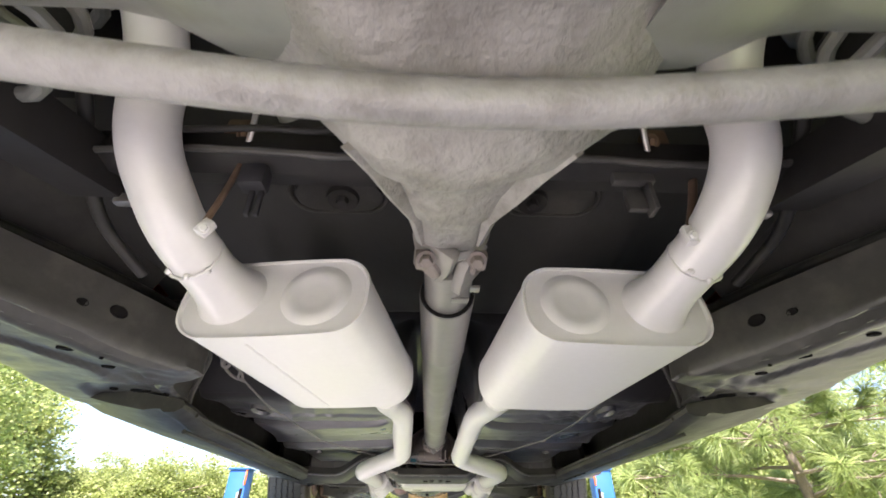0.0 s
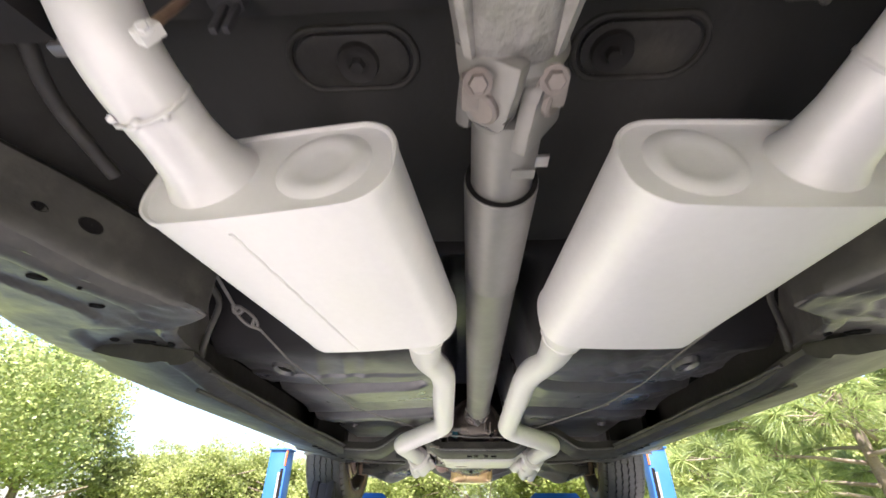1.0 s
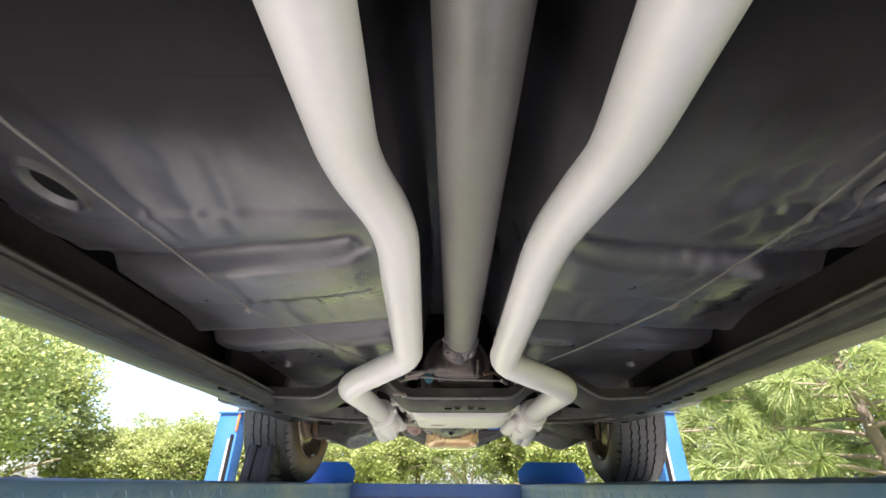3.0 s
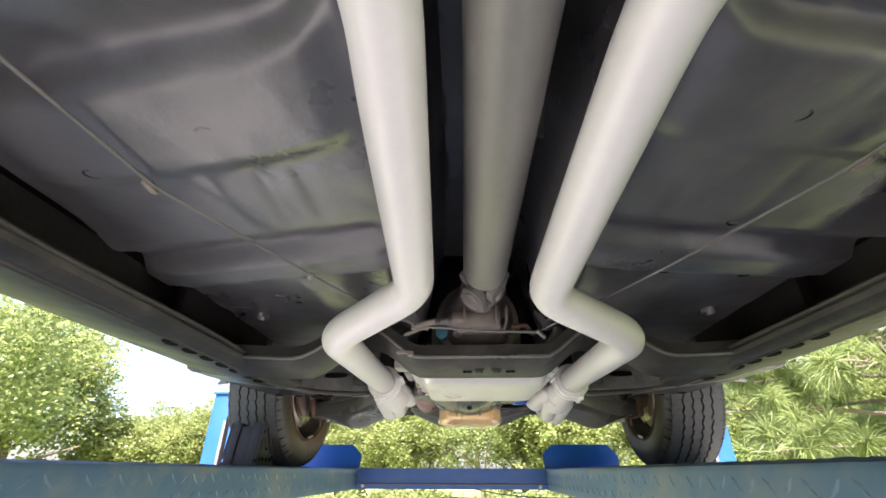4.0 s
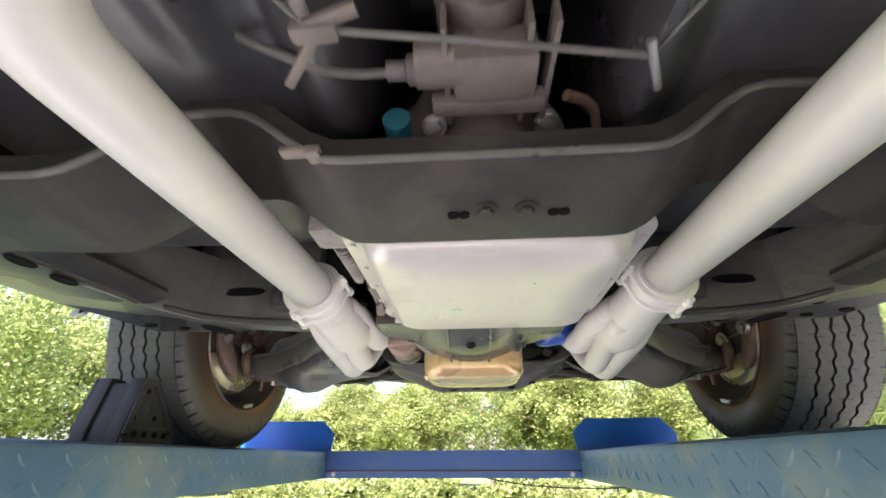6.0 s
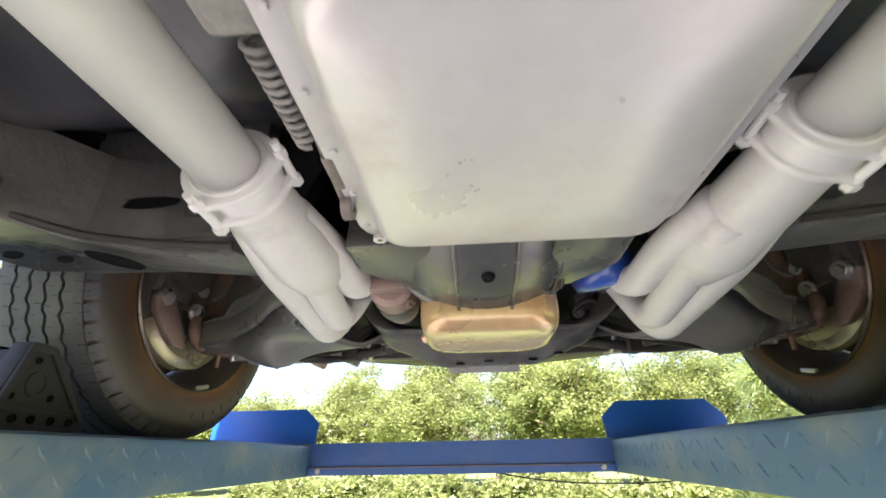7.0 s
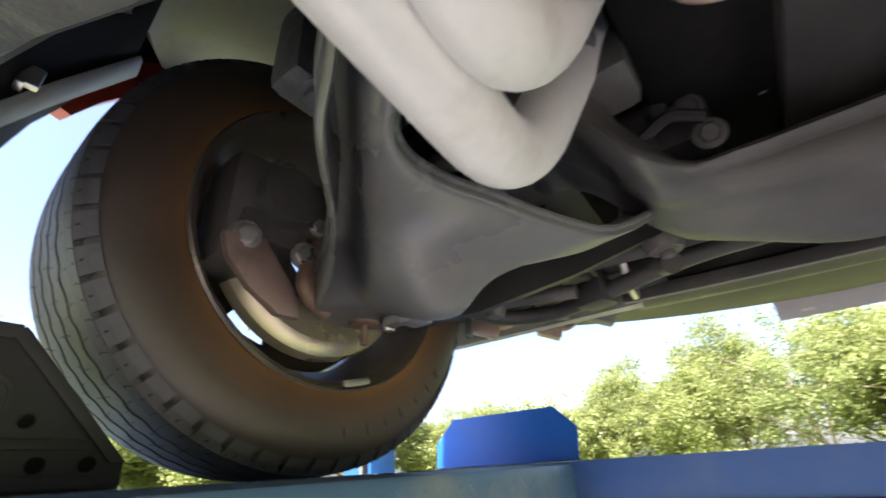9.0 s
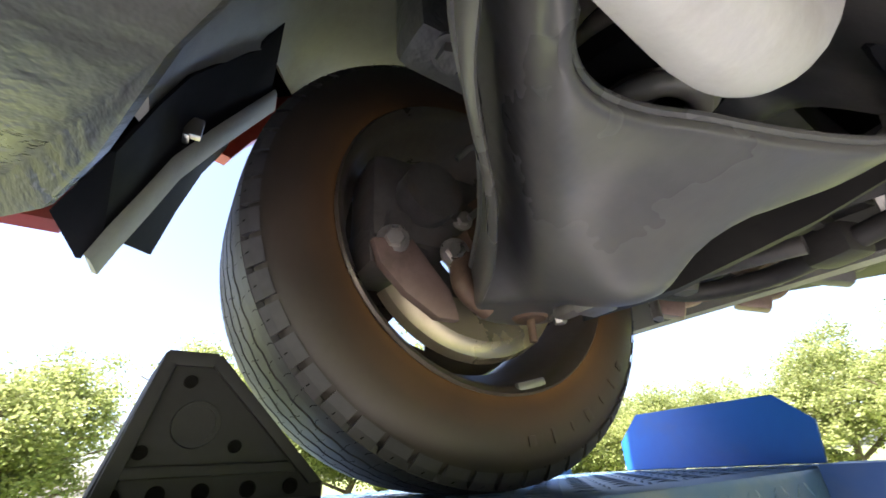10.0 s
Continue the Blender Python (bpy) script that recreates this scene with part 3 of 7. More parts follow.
def post(x, y, high):
    """A corner post: folded column with a slotted face, a lock ladder and a base plate."""
    s = -1 if x < 0 else 1
    ob = part("post", prism([(-0.07, -0.06), (0.07, -0.06), (0.07, 0.06), (-0.07, 0.06)], high, 0.008, pose(x, y, -TOP)), POSTM, lift, "light blue steel lift post")
    part("cap_plate", box(0.16, 0.14, 0.012, (x, y, high - TOP + 0.006), 0.003), POSTM, ob)
    part("base_plate", box(0.32, 0.3, 0.014, (x, y, 0.007 - TOP), 0.003), POSTM, ob)
    # near-black strip on the face, in place of an open slot's shade
    part("slot", box(0.022, 0.006, high - 0.25, (x - s * 0.045, y - 0.062, high / 2 - TOP), 0.002), DARK, ob, "near-black strip for the lock ladder slot")
    part("marker_strip", box(0.014, 0.006, 0.11, (x - s * 0.062, y - 0.0625, high - TOP - 0.05), 0.002), ORANGE, ob, "red-orange marker strip")
    part("lock_ladder", box(0.016, 0.01, high - 0.3, (x - s * 0.028, y - 0.0635, high / 2 - TOP), 0.002), STEEL, ob)
    return ob


for px_, py_ in ((-1.46, 0.32), (1.30, 0.32), (-1.46, -4.3), (1.30, -4.3)):
    post(px_, py_, 1.88)
for yy in (0.32, -4.3):
    part("end_beam", box(2.6, 0.1, 0.12, (-0.08, yy, -0.34), 0.008), BLUE, lift, "blue steel end beam")

# slack cable that hangs ahead of the cross beam
cab = thing("hanging_cable", "thin black cable hanging slack below the cross beam", "cable")
part("cord", tube([(-0.02, 3.56, 1.40), (0.12, 3.6, 1.372), (0.3, 3.62, 1.355), (0.5, 3.64, 1.352), (0.62, 3.6, 1.36), (0.7, 3.48, 1.40)], 0.0025, 0.08, 8), CHOCK, cab)


def wheel_chock(at, turn):
    """A triangular moulded chock: hollow sides, ribbed base, holes laid on as near-black discs."""
    t = thing("wheel_chock", "black plastic triangular wheel chock behind the tyre", "wheel chock", at=at)
    t.rotation_euler = (0, 0, radians(turn))
    tri = [(-0.062, 0), (0.11, 0), (0.11, 0.022), (0.008, 0.128), (-0.034, 0.128), (-0.062, 0.022)]
    core = [(-0.054, 0.002), (0.10, 0.002), (0.10, 0.02), (0.006, 0.118), (-0.03, 0.118), (-0.054, 0.022)]
    part("core", prism(core, 0.07, 0.004, pose(-0.035, 0, 0) @ pose(0, 0, 0, 90, 0, 90)), CHOCK, t)
    for x0 in (-0.048, 0.020):
        part("side_plate", prism(tri, 0.028, 0.004, pose(x0, 0, 0) @ pose(0, 0, 0, 90, 0, 90)), CHOCK, t)
    for s in (-1, 1):
        def plate(outline, h, name, mat_):
            mm = pose(s * 0.048, 0, 0) @ pose(0, 0, 0, 90, 0, 90) @ (Matrix() if s > 0 else pose(0, 0, -h))
            return part(name, prism(outline, h, 0.0015, mm), mat_, t)
        # raised rim of the side
        rim = [((-0.059, 0.003), (0.107, 0.003), (0.107, 0.012), (-0.059, 0.012)),
               ((-0.06, 0.02), (-0.048, 0.02), (-0.024, 0.122), (-0.034, 0.126)),
               ((0.095, 0.022), (0.108, 0.022), (0.008, 0.126), (-0.003, 0.122)),
               ((-0.032, 0.115), (0.002, 0.115), (0.006, 0.127), (-0.033, 0.127)),
               ((-0.046, 0.032), (0.082, 0.032), (0.077, 0.04), (-0.044, 0.04))]
        for r in rim:
            plate(list(r), 0.006, "rib", CHOCK)
        for hx, hy, hr in ((-0.002, 0.07, 0.0145), (-0.012, 0.103, 0.0042), (-0.036, 0.05, 0.0042), (0.03, 0.053, 0.0042), (-0.048, 0.021, 0.005), (-0.02, 0.021, 0.005), (0.01, 0.021, 0.005), (0.045, 0.021, 0.005), (0.08, 0.021, 0.005)):
            m2 = pose(s * 0.048, hx, hy) @ Matrix.Diagonal((s, 1, 1, 1))
            part("hole", lathe([(0.0001, 0.0006), (hr, 0.0006), (hr * 1.0, 0.0025), (hr * 1.22, 0.0025), (hr * 1.28, -0.001)], 20, m2), DARK if hr < 0.01 else CHOCK, t)
    return t


wheel_chock((-0.752, 2.586, TOP + 0.001), LIFT_TURN + 5)

# ---- the car ----
car = thing("car", "old red car, black undercoat, silver-painted dual exhaust, on a lift", "car", at=(0, 0, TOP))
BASE = Matrix.Translation((0, 0, -TOP))


def cpart(name, bm, material, parent=None, label="", smooth=35, kind=""):
    """A part of the car, given in world places."""
    bmesh.ops.transform(bm, matrix=BASE, verts=bm.verts)
    return part(name, bm, material, parent or car, label, smooth, kind)


def floor_height(x, y):
    a = abs(x)
    z = 1.752 - 0.004 * smooth_step(0.9, 1.25, y)
    # tunnel, wider towards the gearbox
    w = 0.062 + 0.02 * smooth_step(1.6, 2.0, y)
    deep = 0.19
    z += deep * (1 - smooth_step(w, w + 0.055, a)) * smooth_step(0.84, 1.0, y)
    out = smooth_step(w + 0.06, w + 0.1, a)
    # cross grooves: the floor rises gently, then drops sharply to a flat band; the rear one turns back at the tunnel
    side = 1 - smooth_step(0.47, 0.53, a)
    q = y - 1.25 - 0.16 * a + 2.2 * max(0.0, 0.22 - a) ** 2
    z += 0.020 * smooth_step(-0.075, -0.02, q) * (1 - smooth_step(-0.02, 0.006, q)) * out
    z -= 0.008 * side * smooth_step(-0.018, 0.008, q) * (1 - smooth_step(0.09, 0.12, q)) * out
    z -= 0.005 * smooth_step(1.15, 1.162, y) * (1 - smooth_step(1.2, 1.25, y)) * out
    g = y - 0.17 * a
    z += 0.022 * smooth_step(1.485, 1.543, g) * (1 - smooth_step(1.543, 1.569, g)) * out
    z -= 0.009 * side * smooth_step(1.545, 1.571, g) * (1 - smooth_step(1.616, 1.630, g)) * out
    # lengthwise beads
    for bx in (0.206, 0.25, 0.309):
        z -= 0.0028 * math.exp(-((a - bx - 0.03 - 0.2 * (y - 1.0)) / 0.011) ** 2) * smooth_step(0.98, 1.04, y) * (1 - smooth_step(1.17, 1.24, y))
        z += 0.0022 * math.exp(-((a - bx) / 0.009) ** 2) * smooth_step(1.39, 1.42, y) * (1 - smooth_step(1.46, 1.49, g))
        z -= 0.004 * math.exp(-((a - bx) / 0.02) ** 2) * smooth_step(1.75, 1.8, y) * (1 - smooth_step(1.9, 1.96, y))
    # footwells and toe board
    z += 0.024 * smooth_step(1.620, 1.642, g) * out
    z += 0.32 * (smooth_step(1.98, 2.3, y) * (1 - out) + 0.3 * smooth_step(2.26, 2.43, y) * out)
    # step up to the rear seat panel, with a pressed groove across it, and the steep rise behind
    z += 0.123 * (1 - smooth_step(0.86, 1.0, y)) + 0.045 * (1 - smooth_step(0.45, 0.85, y)) + 0.17 * (1 - smooth_step(0.28, 0.46, y))
    z += 0.045 * math.exp(-((y - 0.836) / 0.015) ** 2) * (1 - smooth_step(0.42, 0.46, a))
    z -= 0.010 * math.exp(-((a - 0.30) / 0.02) ** 2) * smooth_step(0.5, 0.6, y) * (1 - smooth_step(0.72, 0.8, y))
    # recessed margins beside the sills
    z += 0.12 * smooth_step(0.53, 0.565, a)
    z += 0.9 * max(0.0, min(a, 0.5) - 0.37) ** 2 * smooth_step(1.0, 1.1, y) * (1 - smooth_step(1.5, 1.6, y))
    z += 0.0045 * noise.noise(Vector((x * 5, y * 5, 0))) + 0.0016 * noise.noise(Vector((x * 19, y * 19, 3)))
    # wrinkled, patched metal round the right-hand plug
    if x > 0:
        near = math.exp(-(((x - 0.4) / 0.13) ** 2 + ((y - 1.16) / 0.16) ** 2))
        z += 0.016 * near * noise.noise(Vector((x * 34 + y * 16, y * 12, 7))) + 0.006 * near * noise.noise(Vector((x * 70, y * 60, 2)))
    return z


bm = bmesh.new()
NX, NY, X0, Y0, Y1 = 170, 440, 0.585, 0.22, 2.44
grid = [[bm.verts.new((X0 * (2 * i / NX - 1), Y0 + (Y1 - Y0) * j / NY, 0)) for i in range(NX + 1)] for j in range(NY + 1)]
for row in grid:
    for v in row:
        v.co.z = floor_height(v.co.x, v.co.y)
SPLIT = int(NY * (0.985 - Y0) / (Y1 - Y0))
for j in range(SPLIT, NY):
    for i in range(NX):
        bm.faces.new((grid[j][i], grid[j + 1][i], grid[j + 1][i + 1], grid[j][i + 1]))
bmesh.ops.delete(bm, geom=[v for v in bm.verts if not v.link_faces], context="VERTS")
bm.normal_update()
bmesh.ops.solidify(bm, geom=list(bm.faces), thickness=-0.002)
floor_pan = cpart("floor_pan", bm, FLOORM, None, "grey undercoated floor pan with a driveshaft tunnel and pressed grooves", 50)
bm = bmesh.new()
grid = [[bm.verts.new((X0 * (2 * i / NX - 1), Y0 + (Y1 - Y0) * j / NY, 0)) for i in range(NX + 1)] for j in range(SPLIT + 1)]
for row in grid:
    for v in row:
        v.co.z = floor_height(v.co.x, v.co.y)
for j in range(SPLIT):
    for i in range(NX):
        bm.faces.new((grid[j][i], grid[j + 1][i], grid[j + 1][i + 1], grid[j][i + 1]))
bm.normal_update()
bmesh.ops.solidify(bm, geom=list(bm.faces), thickness=-0.002)
seat_pan = cpart("rear_seat_pan", bm, SEAT, None, "undercoated rear seat pan, its front darkened for shade", 50)


# a near-black disc on the floor, in place of a hole's shade
def floor_hole_disc(x, y, rx, ry):
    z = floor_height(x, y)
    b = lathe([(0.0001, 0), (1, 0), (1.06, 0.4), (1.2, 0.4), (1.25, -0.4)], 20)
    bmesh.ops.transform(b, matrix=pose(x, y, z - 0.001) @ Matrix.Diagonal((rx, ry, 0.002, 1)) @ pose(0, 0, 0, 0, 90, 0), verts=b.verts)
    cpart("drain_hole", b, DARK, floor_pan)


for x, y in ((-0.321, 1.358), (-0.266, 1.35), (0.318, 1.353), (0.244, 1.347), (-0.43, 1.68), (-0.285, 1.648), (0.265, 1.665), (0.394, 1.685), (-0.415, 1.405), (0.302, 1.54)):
    floor_hole_disc(x, y, 0.009, 0.006)


def grommet(x, y, r, long=1.25):
    z = floor_height(x, y)
    g = cpart("floor_plug", lathe([(0.0001, -0.006), (r * 0.6, -0.004), (r * 0.74, 0.002), (r * 0.86, 0.007), (r * 0.97, 0.0075), (r * 1.08, 0.002), (r * 1.12, -0.004)], 36, pose(x, y, z - 0.003) @ pose(0, 0, 0, 0, 90, 0) @ Matrix.Diagonal((1, long, 1, 1))), FLOORM, floor_pan, "oval floor plug with a raised rim")
    # near-black disc painted in for the shade inside the plug
    cpart("plug_opening", lathe([(0.0001, 0.001), (r * 0.62, 0.0), (r * 0.7, -0.003)], 30, pose(x, y, z - 0.0035) @ pose(0, 0, 0, 0, 90, 0) @ Matrix.Diagonal((1, long, 1, 1))), DARK, floor_pan)


for x in (-0.434, 0.425):
    grommet(x, 1.108, 0.021, 2.0)
for x in (-0.47, 0.47):
    grommet(x, 1.93, 0.013, 1.3)

# oval access plates with a bolt on the rear seat panel
for x in (-0.158, 0.158):
    z = floor_height(x, 0.49)
    dz = floor_height(x, 0.52) - floor_height(x, 0.46)
    tilt = math.degrees(math.atan2(dz, 0.06))
    outl = [(0.033 * (1 if math.cos(a) > 0 else -1) + 0.031 * math.cos(a), 0.031 * math.sin(a)) for a in [2 * math.pi * k / 32 for k in range(32)]]
    mm = pose(x, 0.485, floor_height(x, 0.485) - 0.010) @ pose(0, 0, 0, tilt, 0, 0)
    pl = cpart("access_plate", prism(outl, 0.012, 0.004, mm), FRAME, seat_pan, "oval black access plate")
    cpart("plate_rim", sweep(bmesh.new(), [mm @ Vector((px * 1.12, py * 1.16, 0.005)) for px, py in outl + outl[:1]], 0.004, 8, False), FRAME, seat_pan)
    nrm = (mm.to_3x3() @ Vector((0, 0, -1)))
    at = mm @ Vector((0.006 if x < 0 else -0.03, 0, 0))
    b = join(bolt(at, nrm, 0.009, 0.014), lathe([(0.0001, 0.004), (0.016, 0.004), (0.022, 0.007), (0.024, 0)], 24, aim(at, at + nrm)))
    cpart("bolt", b, UNDER, pl)

# ---- frame rails, sills and torque boxes ----
def sill(side):
    """Frame rail and sill in one pressed section, running from the rear kick-up to the front wheel."""
    prof = [(0.665, 1.83), (0.655, 1.722), (0.535, 1.704), (0.515, 1.700), (0.511, 1.692), (0.513, 1.684), (0.527, 1.677), (0.548, 1.676), (0.556, 1.682), (0.568, 1.683), (0.59, 1.680), (0.66, 1.693), (0.775, 1.7215), (0.785, 1.728), (0.785, 1.738), (0.80, 1.745), (0.82, 1.79), (0.82, 1.83)]
    secs = []
    for y in (0.90, 0.96, 1.05, 1.3, 1.6, 1.9, 2.1, 2.2, 2.28):
        k = smooth_step(2.05, 2.28, y)
        lift_ = 0.018 * (1 - smooth_step(0.9, 1.1, y))
        secs.append([(side * (x - (0.02 * k if x < 0.6 else 0)), y, z + lift_ + 0.0015 * noise.noise(Vector((x * 9, y * 7, side)))) for x, z in prof])
    ob = cpart("frame_rail", loft(secs), FRAME, None, "black painted frame rail and sill")
    cpart("rail_ridge", sweep(bmesh.new(), [(side * (0.549 - 0.02 * smooth_step(2.05, 2.28, y)), y, 1.6765) for y in (1.0, 1.2, 1.5, 1.8, 2.05, 2.2, 2.27)], 0.0042, 8), FRAME, ob)
    cpart("pinch_weld", sweep(bmesh.new(), [(side * 0.511, y, 1.70 + 0.006 * noise.noise(Vector((y * 3, side, 0)))) for y in [0.96 + 0.06 * k for k in range(21)]], 0.004, 8), FRAME, ob)
    # slots are near-black ovals laid on the rail, their shade as colour
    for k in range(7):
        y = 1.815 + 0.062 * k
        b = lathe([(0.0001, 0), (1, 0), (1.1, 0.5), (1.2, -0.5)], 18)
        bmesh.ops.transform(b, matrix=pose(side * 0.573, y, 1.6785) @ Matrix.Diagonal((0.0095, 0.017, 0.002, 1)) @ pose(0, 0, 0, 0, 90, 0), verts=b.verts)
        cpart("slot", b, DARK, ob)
    cpart("sill_rear", loft([[(side * x, y, z) for x, z in ((0.64, 1.82), (0.66, 1.79), (0.74, 1.775), (0.785, 1.772), (0.80, 1.785), (0.825, 1.83))] for y in (0.1, 0.5, 0.93)]), FRAME, ob)
    # red lower body edge outside the sill
    secs = [[(side * x, y, z + 0.03 * (1 - smooth_step(0.6, 1.3, y))) for x, z in ((0.822, 1.81), (0.835, 1.775), (0.85, 1.767), (0.865, 1.78), (0.90, 1.90), (0.93, 2.05), (0.91, 2.05), (0.84, 1.83))] for y in (-1.3, 0.2, 0.6, 0.8, 1.0, 1.2, 1.4, 2.43)]
    # added panel, dark to give the shade inside the body side
    cpart("pillar_liner", box(0.012, 0.13, 0.42, (side * 0.812, 2.415, 2.02), 0.003), UNDER)
    # added unseen: keeps stray sun from coming in above the lower body side
    cpart("door_skin", box(0.03, 3.75, 0.3, (side * 0.915, 0.575, 2.17), 0.006), RED)
    body = cpart("body_side", loft(secs), RED, None, "dark red painted lower body side")
    return ob


# an oval near-black plate on the surface stands in for a shaded slot
def slot_disc(x, y, z, rx, ry, tilt_x, parent, turn=0):
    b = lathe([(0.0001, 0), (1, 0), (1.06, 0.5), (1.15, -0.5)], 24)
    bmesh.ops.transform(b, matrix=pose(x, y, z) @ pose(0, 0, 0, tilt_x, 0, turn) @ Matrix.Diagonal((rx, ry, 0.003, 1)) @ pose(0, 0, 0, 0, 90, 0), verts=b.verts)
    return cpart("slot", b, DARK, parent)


for s in (-1, 1):
    sill(s)
    # rear torque box: joins the sill to the kicked-up rear rail
    def along(y, table):
        for (ya, xa), (yb, xb_) in zip(table, table[1:]):
            if y <= yb:
                return xa + (xb_ - xa) * max(0.0, (y - ya) / (yb - ya))
        return table[-1][1]
    INNER = [(0.36, 0.575), (0.40, 0.555), (0.46, 0.53), (0.55, 0.489), (0.62, 0.463), (0.70, 0.438), (0.745, 0.424), (0.768, 0.421), (0.778, 0.432), (0.80, 0.482), (0.835, 0.508), (0.90, 0.522), (0.965, 0.53)]
    OUTER = [(0.36, 0.66), (0.50, 0.70), (0.93, 0.765), (0.965, 0.75)]
    def box_z(x, y):
        u = x - along(y, INNER)
        z = 1.727 + 0.012 * (1 - smooth_step(0.4, 0.62, y)) - 0.004 * smooth_step(0.74, 0.8, y)
        fade = 1 - smooth_step(0.70, 0.755, y)
        z += fade * (-0.008 * math.exp(-((u - 0.006) / 0.005) ** 2) + 0.009 * math.exp(-((u - 0.021) / 0.007) ** 2)
                     - 0.009 * math.exp(-((u - 0.041) / 0.006) ** 2) + 0.010 * math.exp(-((u - 0.060) / 0.009) ** 2) - 0.003 * math.exp(-((u - 0.085) / 0.012) ** 2))
        # a shallow stamped field on the outer half, and the torn, patched metal at the front end
        z += 0.007 * smooth_step(0.098, 0.108, u) * (1 - smooth_step(0.165, 0.175, u)) * smooth_step(0.46, 0.49, y) * (1 - smooth_step(0.76, 0.79, y))
        z += 0.010 * smooth_step(0.80, 0.812, y) * (1 - smooth_step(0.94, 0.955, y)) * smooth_step(0.025, 0.04, u) * (1 - smooth_step(0.16, 0.18, u))
        torn = math.exp(-((y - 0.80) / 0.05) ** 2 - ((x - 0.53) / 0.06) ** 2)
        z += 0.007 * torn * noise.noise(Vector((x * 40, y * 60, s)))
        return z + 0.003 * noise.noise(Vector((x * 12, y * 12, s))) + 0.0014 * noise.noise(Vector((x * 45, y * 45, s)))
    secs = []
    for j in range(120):
        y = 0.36 + 0.605 * j / 119
        xa, xb_ = along(y, INNER), along(y, OUTER)
        top = 1.812 + 0.085 * smooth_step(0.70, 0.80, y)
        ring = [(s * (xa + 0.02), y, top), (s * (xa + 0.006), y, top - 0.004), (s * (xa + 0.004), y, 1.775), (s * (xa + 0.003), y, 1.746)]
        for i in range(49):
            x = xa + 0.001 + (xb_ - xa - 0.004) * i / 48
            ring.append((s * x, y, box_z(x, y) + 0.006 * (math.exp(-(x - xa) / 0.003) + math.exp(-(xb_ - x) / 0.004))))
        ring += [(s * xb_, y, 1.76), (s * xb_, y, top)]
        secs.append(ring)
    tb = cpart("torque_box", loft(secs), BOXM, None, "grey-black stamped rear frame corner with ridges and holes", 50)
    for x, y, rx, ry, tn in ((0.582, 0.648, 0.015, 0.0075, 30), (0.572, 0.738, 0.013, 0.007, 20), (0.60, 0.888, 0.024, 0.011, 10), (0.645, 0.875, 0.010, 0.008, 0), (0.535, 0.868, 0.006, 0.010, 0), (0.62, 0.56, 0.012, 0.006, 20), (0.53, 0.66, 0.004, 0.003, 0)):
        slot_disc(s * x, y, box_z(x, y) - 0.0015, rx * 0.7, ry * 0.7, 0, tb, -s * tn)
    # wall holes: near-black discs that give a hole's shade as colour
    for y, z, r_ in ((0.541, 1.760, 0.004), (0.588, 1.767, 0.007)):
        cpart("wall_hole", lathe([(0.0001, 0.0005), (r_, 0.0005), (r_ * 1.25, 0.0015), (r_ * 1.4, -0.001)], 16, aim((s * (along(y, INNER) + 0.0035), y, z), (0, y - 0.15, z)) @ Matrix.Diagonal((1, 1.5, 1, 1))), DARK, tb)
    # crease where the tongue meets the sill, and the bent strap in front of it
    cpart("tongue_fold", tube([(s * 0.455, 0.700, 1.745), (s * 0.440, 0.735, 1.735), (s * 0.424, 0.766, 1.728)], 0.004, 0.02, 8), BOXM, tb)
    cpart("front_strap", tube([(s * 0.457, 0.783, 1.804), (s * 0.470, 0.868, 1.797), (s * 0.500, 0.905, 1.768), (s * 0.530, 0.945, 1.730), (s * 0.545, 0.975, 1.715)], 0.0055, 0.03, 10), FRAME, tb)
    # rolled flange of the wheel house above the box
    cpart("house_flange", sweep(bmesh.new(), [(s * x, y, z + 0.003 * noise.noise(Vector((y * 20, s, 0)))) for x, y, z in ((0.66, 0.36, 1.842), (0.614, 0.487, 1.85), (0.565, 0.59, 1.852), (0.52, 0.69, 1.85), (0.49, 0.76, 1.845))], 0.0085, 10), BOXM, tb)
    cpart("house_side", loft([[(s * x, y, z + 0.004), (s * (x - 0.004), y, z + 0.01), (s * (x - 0.11), y - 0.03, 2.06), (s * (x - 0.10), y - 0.03, 2.06)] for x, y, z in ((0.67, 0.33, 1.842), (0.614, 0.487, 1.85), (0.565, 0.59, 1.852), (0.52, 0.69, 1.85))]), UNDER, tb)
    # rear rail over the axle
    sec = [(0.035, -0.05), (0.035, 0.05), (-0.035, 0.05), (-0.035, -0.05)]
    path = [(0.44, 0.33, 1.97), (0.43, 0.25, 1.99), (0.42, 0.0, 2.02), (0.42, -0.5, 2.02)]
    cpart("rear_rail", loft([[(s * (p[0] + a), p[1], p[2] + b) for a, b in sec] for p in path]), UNDER)
    # hose beside the torque box
    cpart("brake_hose", tube([(s * 0.40, 0.30, 1.90), (s * 0.43, 0.39, 1.85), (s * 0.455, 0.46, 1.835), (s * 0.44, 0.55, 1.81)], 0.008, 0.05, 12), FRAME)
    cpart("hose_clip", join(box(0.05, 0.012, 0.014, (s * 0.375, 0.405, 1.83), 0.003), bolt((s * 0.36, 0.40, 1.828), (0, -0.5, -1), 0.006, 0.006)), STEEL)
    # outer wheel house of the rear wheel
    cpart("rear_inner_panel", loft([[(s * 0.62, y, 1.80), (s * 0.62, y, 2.3), (s * 0.64, y, 2.3), (s * 0.64, y, 1.80)] for y in (-0.5, 0.1, 0.5)]), UNDER)
